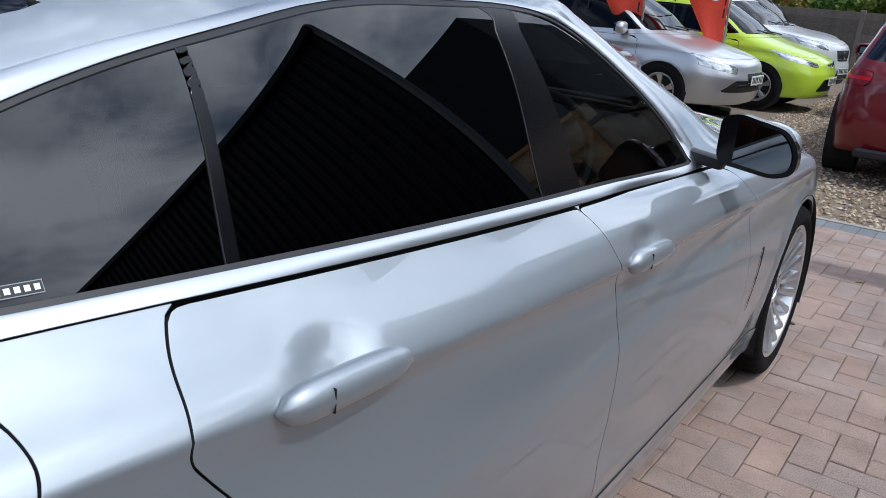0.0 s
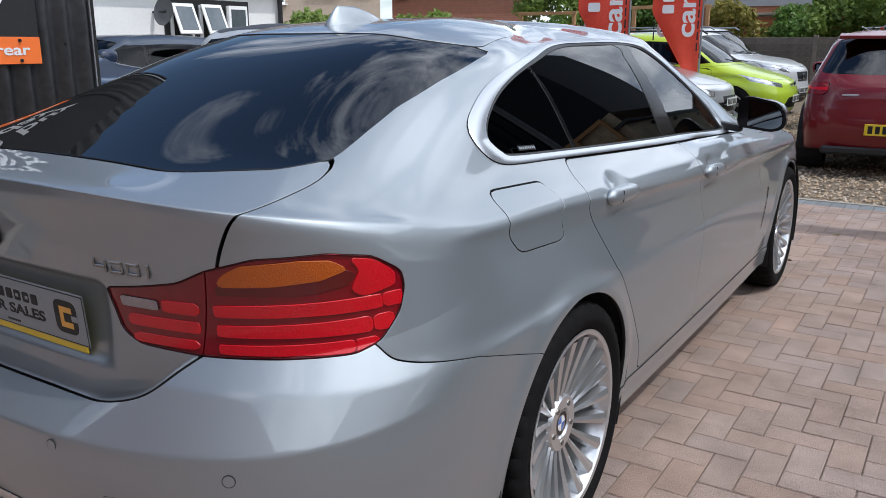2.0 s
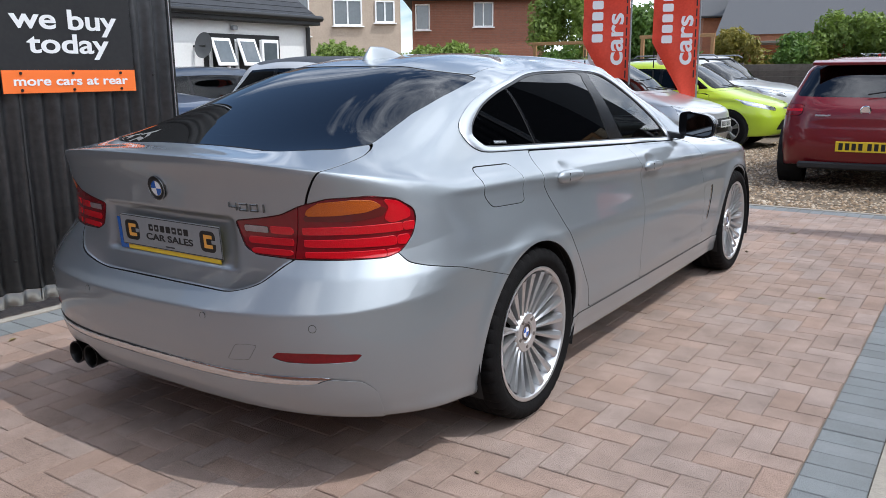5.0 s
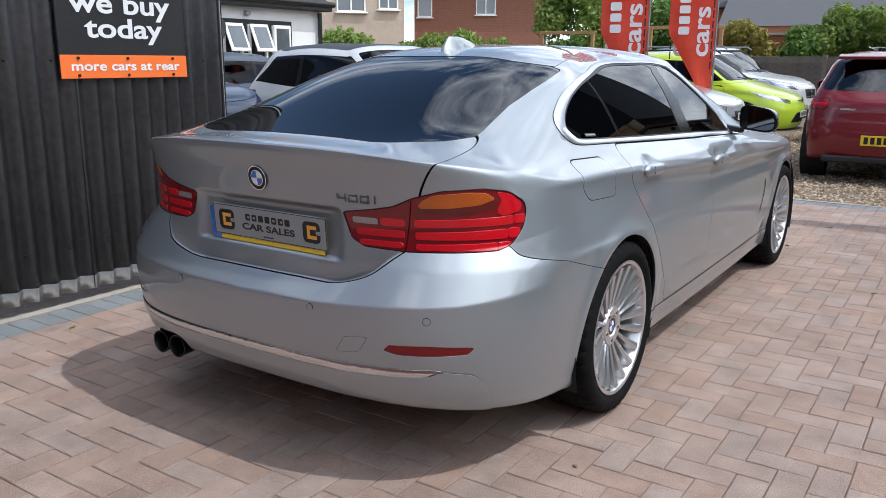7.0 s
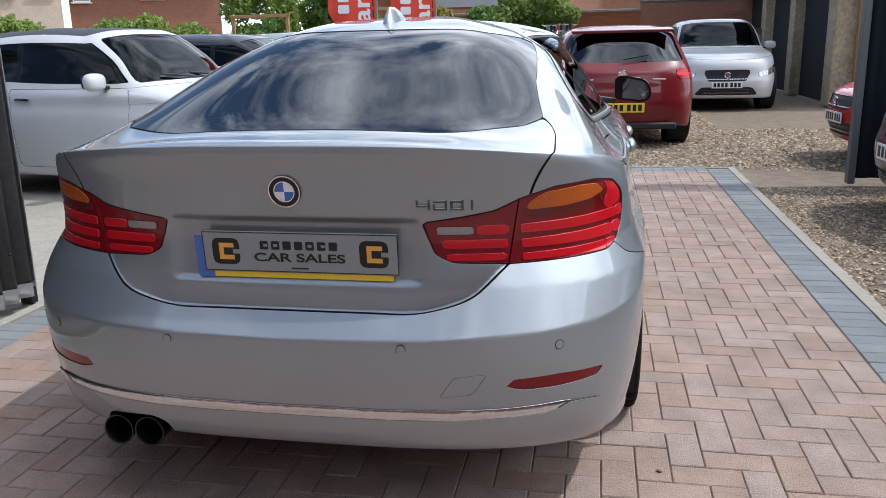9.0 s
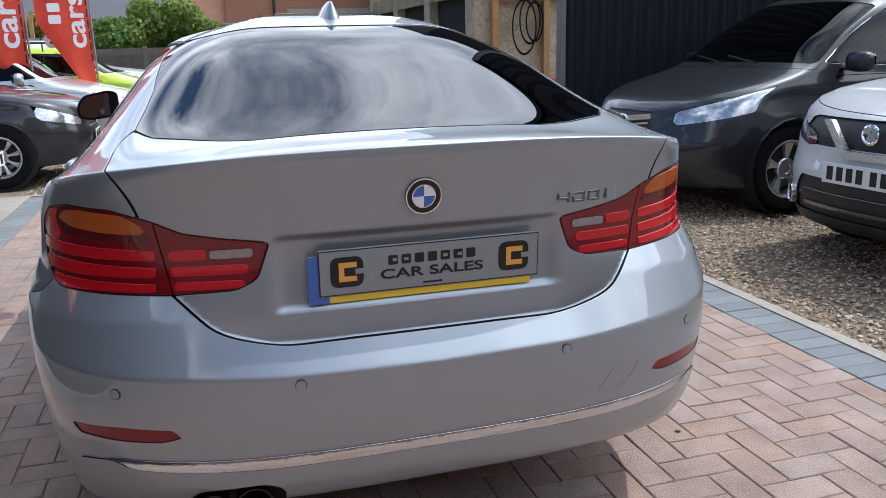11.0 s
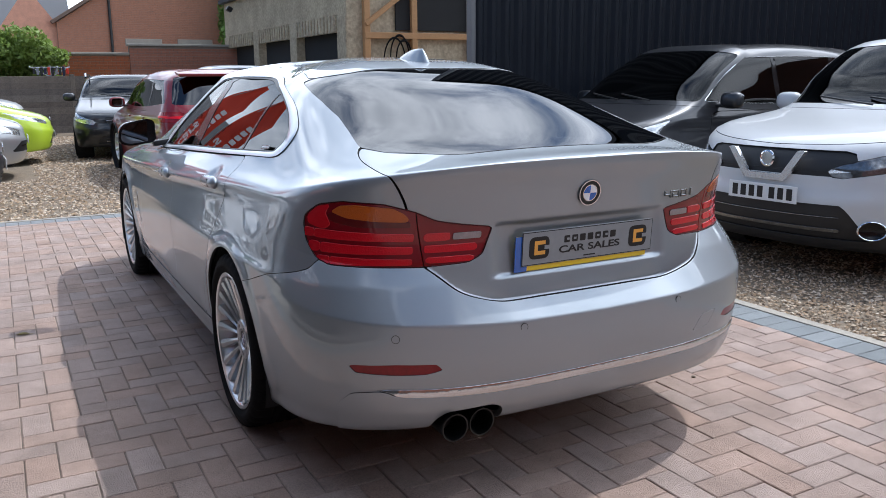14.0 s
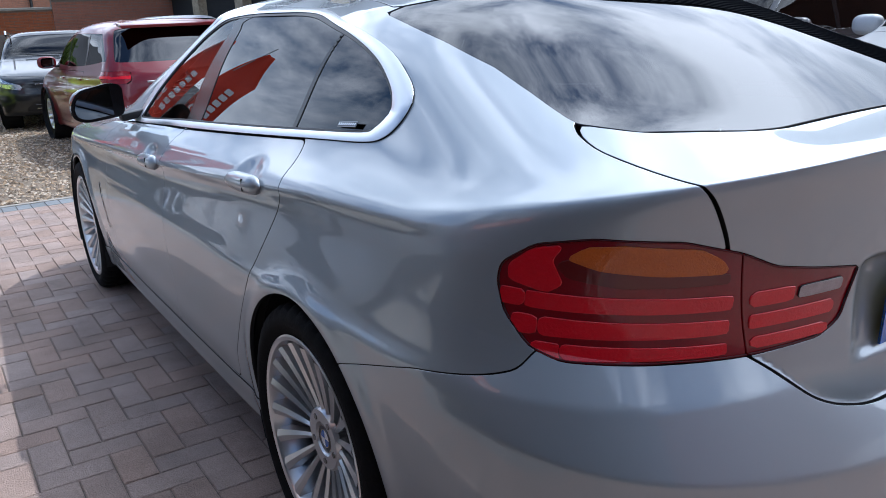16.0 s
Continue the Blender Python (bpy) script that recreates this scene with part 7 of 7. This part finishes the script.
shrub("tree", "dark evergreen tree behind the garage", 9.5, 34.0, 4.0, 3.0, 7.5, LEAF, 10, 14000, 0.13, 2.0, "tree")

airer = thing("clothes_airer", "rotary clothes airer with small washing hung out", "airer", pose(-0.30, 20.4, -0.03))
part("pole", tube((0, 0, 0), (0, 0, 1.75), 0.025), POLE, airer)
for k in range(4):
    a = k * math.pi / 2 + 0.3
    part("arm", tube((0, 0, 1.45), (0.5 * math.cos(a), 0.5 * math.sin(a), 1.72), 0.014), POLE, airer)
    part("line", tube((0.5 * math.cos(a), 0.5 * math.sin(a), 1.70), (0.5 * math.cos(a + math.pi / 2), 0.5 * math.sin(a + math.pi / 2), 1.70), 0.005), WHITE, airer)
for k in range(10):
    part("garment", box(0.06, 0.012, 0.14 + 0.05 * (k % 3), (-0.38 + k * 0.085, -0.30 + 0.02 * (k % 3), 1.60), 0.004), (INK, GREY_PLATE, INK, BLUE_P, FLAG_RED)[k % 5], airer)

# ---- paving blocks and gravel, last ----
def paver_mesh(w, d, name):
    """A clay block with chamfered top edges; its top lies at z = 0."""
    bm = bmesh.new()
    c = 0.0030
    lo = [bm.verts.new((sx * w / 2, sy * d / 2, -0.014)) for sx, sy in ((-1, -1), (1, -1), (1, 1), (-1, 1))]
    mid = [bm.verts.new((sx * w / 2, sy * d / 2, -c)) for sx, sy in ((-1, -1), (1, -1), (1, 1), (-1, 1))]
    top = [bm.verts.new((sx * (w / 2 - c), sy * (d / 2 - c), 0)) for sx, sy in ((-1, -1), (1, -1), (1, 1), (-1, 1))]
    for i in range(4):
        j = (i + 1) % 4
        bm.faces.new((lo[i], lo[j], mid[j], mid[i]))
        bm.faces.new((mid[i], mid[j], top[j], top[i]))
    bm.faces.new(top)
    me = bpy.data.meshes.new(name)
    bm.to_mesh(me)
    bm.free()
    return me


BLOCK, GAP = 0.105, 0.0040
rng = random.Random(5)
blocks = []
x0, x1, y0, y1 = DRIVE
for i in range(-80, 140):
    for j in range(-80, 80):
        cx, cy = i + 2 * j, i - 2 * j
        for lx, ly, w, d in ((0, 0, 2, 1), (0, 1, 1, 2)):
            ax0, ay0 = x0 + (cx + lx) * BLOCK, y0 + (cy + ly) * BLOCK
            ax1, ay1 = ax0 + w * BLOCK, ay0 + d * BLOCK
            if ax1 < x0 + 0.02 or ax0 > x1 - 0.02 or ay1 < y0 + 0.02 or ay0 > y1 - 0.02:
                continue
            blocks.append((max(ax0, x0), max(ay0, y0), min(ax1, x1), min(ay1, y1), CLAY))
for k in range(int((y1 + 0.21 - y0) / BLOCK)):
    for a, b in ((-2.05, x0), (x1, 2.05)):
        blocks.append((a, y0 + k * BLOCK, b, y0 + (k + 1) * BLOCK, GREY_PAVER))
for k in range(int((x1 - x0) / BLOCK)):
    blocks.append((x0 + k * BLOCK, y1, x0 + (k + 1) * BLOCK, y1 + 0.2, GREY_PAVER))

PAVERS = {}
joined = {"CLAY": ([], [], []), "GREY": ([], [], [])}
made = 0
for bx0, by0, bx1, by1, material in blocks:
    w, d = bx1 - bx0 - GAP, by1 - by0 - GAP
    if w < 0.012 or d < 0.012:
        continue
    cx, cy, cz = (bx0 + bx1) / 2, (by0 + by1) / 2, rng.uniform(-0.0015, 0.0015)
    if -1.62 < cy < -0.02 and made < 300:
        key = (round(w, 3), round(d, 3), material.name)
        if key not in PAVERS:
            PAVERS[key] = paver_mesh(w, d, "paver")
            PAVERS[key].materials.append(material)
        o = new("paver", PAVERS[key])
        o.parent = drive
        o.matrix_basis = pose(cx, cy, cz, rng.uniform(-0.5, 0.5), rng.uniform(-0.5, 0.5), rng.uniform(-0.5, 0.5))
        made += 1
        continue
    V, F, T = joined["CLAY" if material is CLAY else "GREY"]
    n, c = len(V), 0.0030
    for z, s in ((-0.014, 0), (-c, 0), (0, c)):
        V += [(cx + sx * (w / 2 - s), cy + sy * (d / 2 - s), cz + z) for sx, sy in ((-1, -1), (1, -1), (1, 1), (-1, 1))]
    for i in range(4):
        j = (i + 1) % 4
        F += [(n + i, n + j, n + 4 + j, n + 4 + i), (n + 4 + i, n + 4 + j, n + 8 + j, n + 8 + i)]
    F.append((n + 8, n + 9, n + 10, n + 11))


def island_tint(m):
    """A copy of a paver material whose tint changes from block to joined block."""
    c = m.copy()
    n, l = c.node_tree.nodes, c.node_tree.links
    geo = n.new("ShaderNodeNewGeometry")
    for k in n:
        if k.bl_idname == "ShaderNodeObjectInfo":
            for link in list(k.outputs["Random"].links):
                l.new(geo.outputs["Random Per Island"], link.to_socket)
    return c


for key, material in (("CLAY", CLAY), ("GREY", GREY_PAVER)):
    V, F, T = joined[key]
    me = bpy.data.meshes.new("paver_field")
    me.from_pydata(V, [], F)
    part("paver_field", me, island_tint(material), drive, "", kind="stuff")


def pebbles(name, label, areas, count, size, material, seed):
    """Loose stones over rectangles of the ground: small uneven eight-sided lumps in one mesh."""
    rng = np.random.default_rng(seed)
    weight = np.array([(a[1] - a[0]) * (a[3] - a[2]) for a in areas])
    k = rng.choice(len(areas), count, p=weight / weight.sum())
    a = np.array(areas)[k]
    p = np.stack([a[:, 0] + (a[:, 1] - a[:, 0]) * rng.random(count), a[:, 2] + (a[:, 3] - a[:, 2]) * rng.random(count), np.full(count, -0.034)], 1)
    base = np.array([(1, 0, 0), (0, 1, 0), (-1, 0, 0), (0, -1, 0), (0.1, 0.1, 0.62), (0, 0, -0.5)])
    s = size * rng.uniform(0.45, 1.3, (count, 1, 1))
    ang = rng.uniform(0, 2 * np.pi, count)
    R = np.zeros((count, 3, 3))
    R[:, 0, 0], R[:, 0, 1], R[:, 1, 0], R[:, 1, 1], R[:, 2, 2] = np.cos(ang), -np.sin(ang), np.sin(ang), np.cos(ang), 1
    shape = base[None] * np.stack([rng.uniform(0.7, 1.3, count), rng.uniform(0.5, 1.0, count), rng.uniform(0.6, 1.2, count)], 1)[:, None]
    shape = shape + rng.normal(scale=0.12, size=(count, 6, 3))
    V = (shape @ R * s + p[:, None] + np.array([0, 0, 0.010]) * rng.random((count, 1, 1))).reshape(-1, 3)
    tri = np.array([(0, 1, 4), (1, 2, 4), (2, 3, 4), (3, 0, 4)])
    F = (tri[None] + 6 * np.arange(count)[:, None, None]).reshape(-1, 3)
    me = bpy.data.meshes.new(name)
    me.from_pydata(V.tolist(), [], F.tolist())
    return part(name, me, material, None, label, kind="stuff", category="gravel")


STONE = mat("gravel_stone", (0.33, 0.25, 0.17), 0.85, 0, 0, 25.0, 0.5, second=(0.20, 0.16, 0.12))
nodes, links = STONE.node_tree.nodes, STONE.node_tree.links
geo, ramp2 = nodes.new("ShaderNodeNewGeometry"), nodes.new("ShaderNodeValToRGB")
ramp2.color_ramp.elements[0].color, ramp2.color_ramp.elements[1].color = (0.12, 0.09, 0.065, 1), (0.55, 0.47, 0.37, 1)
mid_stop = ramp2.color_ramp.elements.new(0.55)
mid_stop.color = (0.36, 0.25, 0.15, 1)
links.new(geo.outputs["Random Per Island"], ramp2.inputs["Fac"])
links.new(ramp2.outputs["Color"], nodes["Principled BSDF"].inputs["Base Color"])
pebbles("gravel", "loose brown and buff gravel beside the drive", [(2.13, 5.2, -1.6, 4.7)], 42000, 0.013, STONE, 1)
pebbles("gravel", "loose buff gravel across the sales yard", [(-2.2, 5.0, 5.68, 9.5), (-1.2, 2.5, 9.5, 19.5)], 36000, 0.022, STONE, 2)
pebbles("gravel", "loose stones and dirt under the sheet fence", [(-2.5, -2.13, -3.0, 0.8)], 2500, 0.010, STONE, 3)


# ---- a few leaves and stones lying on the drive ----
DRY_LEAF = mat("dry_leaf", (0.42, 0.36, 0.16), 0.7, 0, 0, 40.0, 0.7, second=(0.24, 0.16, 0.07))


def fallen_leaf(x, y, size, turn, curl):
    """A curled leaf with a pointed tip and a short stalk."""
    bm = bmesh.new()
    rows = []
    for i in range(9):
        t = i / 8
        w = size * 0.42 * math.sin(math.pi * min(1, t * 0.96 + 0.03)) ** 0.8
        rows.append([bm.verts.new((w * k, size * (t - 0.5) * 2, 0.003 + curl * (k * k) * w + 0.2 * curl * size * (t - 0.5) ** 2)) for k in (-1, -0.5, 0, 0.5, 1)])
    for p, q in zip(rows, rows[1:]):
        for k in range(4):
            bm.faces.new((p[k], p[k + 1], q[k + 1], q[k]))
    bmesh.ops.solidify(bm, geom=bm.faces[:], thickness=0.0006)
    tube((0, -size, 0.003), (0.004, -size * 1.5, 0.006), 0.0012, 0.0007, 5, bm=bm)
    o = part("fallen_leaf", bm, DRY_LEAF, None, "dry curled yellow leaf lying on the paving", 60, category="leaf")
    o.matrix_basis = pose(x, y, 0.0, 0, 0, turn)


for x, y, size, turn, curl in ((-1.59, 1.66, 0.034, 70, 0.6), (-1.72, -0.62, 0.026, 20, 0.5), (1.52, 2.35, 0.022, 130, 0.7), (1.35, -1.2, 0.020, 210, 0.5), (0.98, 4.3, 0.025, 300, 0.6)):
    fallen_leaf(x, y, size, turn, curl)
rng = random.Random(9)
for x, y, size in ((0.96, -0.51, 0.008), (0.84, 3.4, 0.011), (1.62, 1.1, 0.006)):
    bm = bmesh.new()
    bmesh.ops.create_icosphere(bm, subdivisions=2, radius=size)
    for v in bm.verts:
        v.co = Vector((v.co.x * 1.3, v.co.y, v.co.z * 0.7)) * rng.uniform(0.88, 1.1)
    o = part("pebble", bm, GRAVEL, None, "small brown stone lying on the paving", 60, category="stone")
    o.matrix_basis = pose(x, y, size * 0.6, 0, 0, rng.uniform(0, 360))
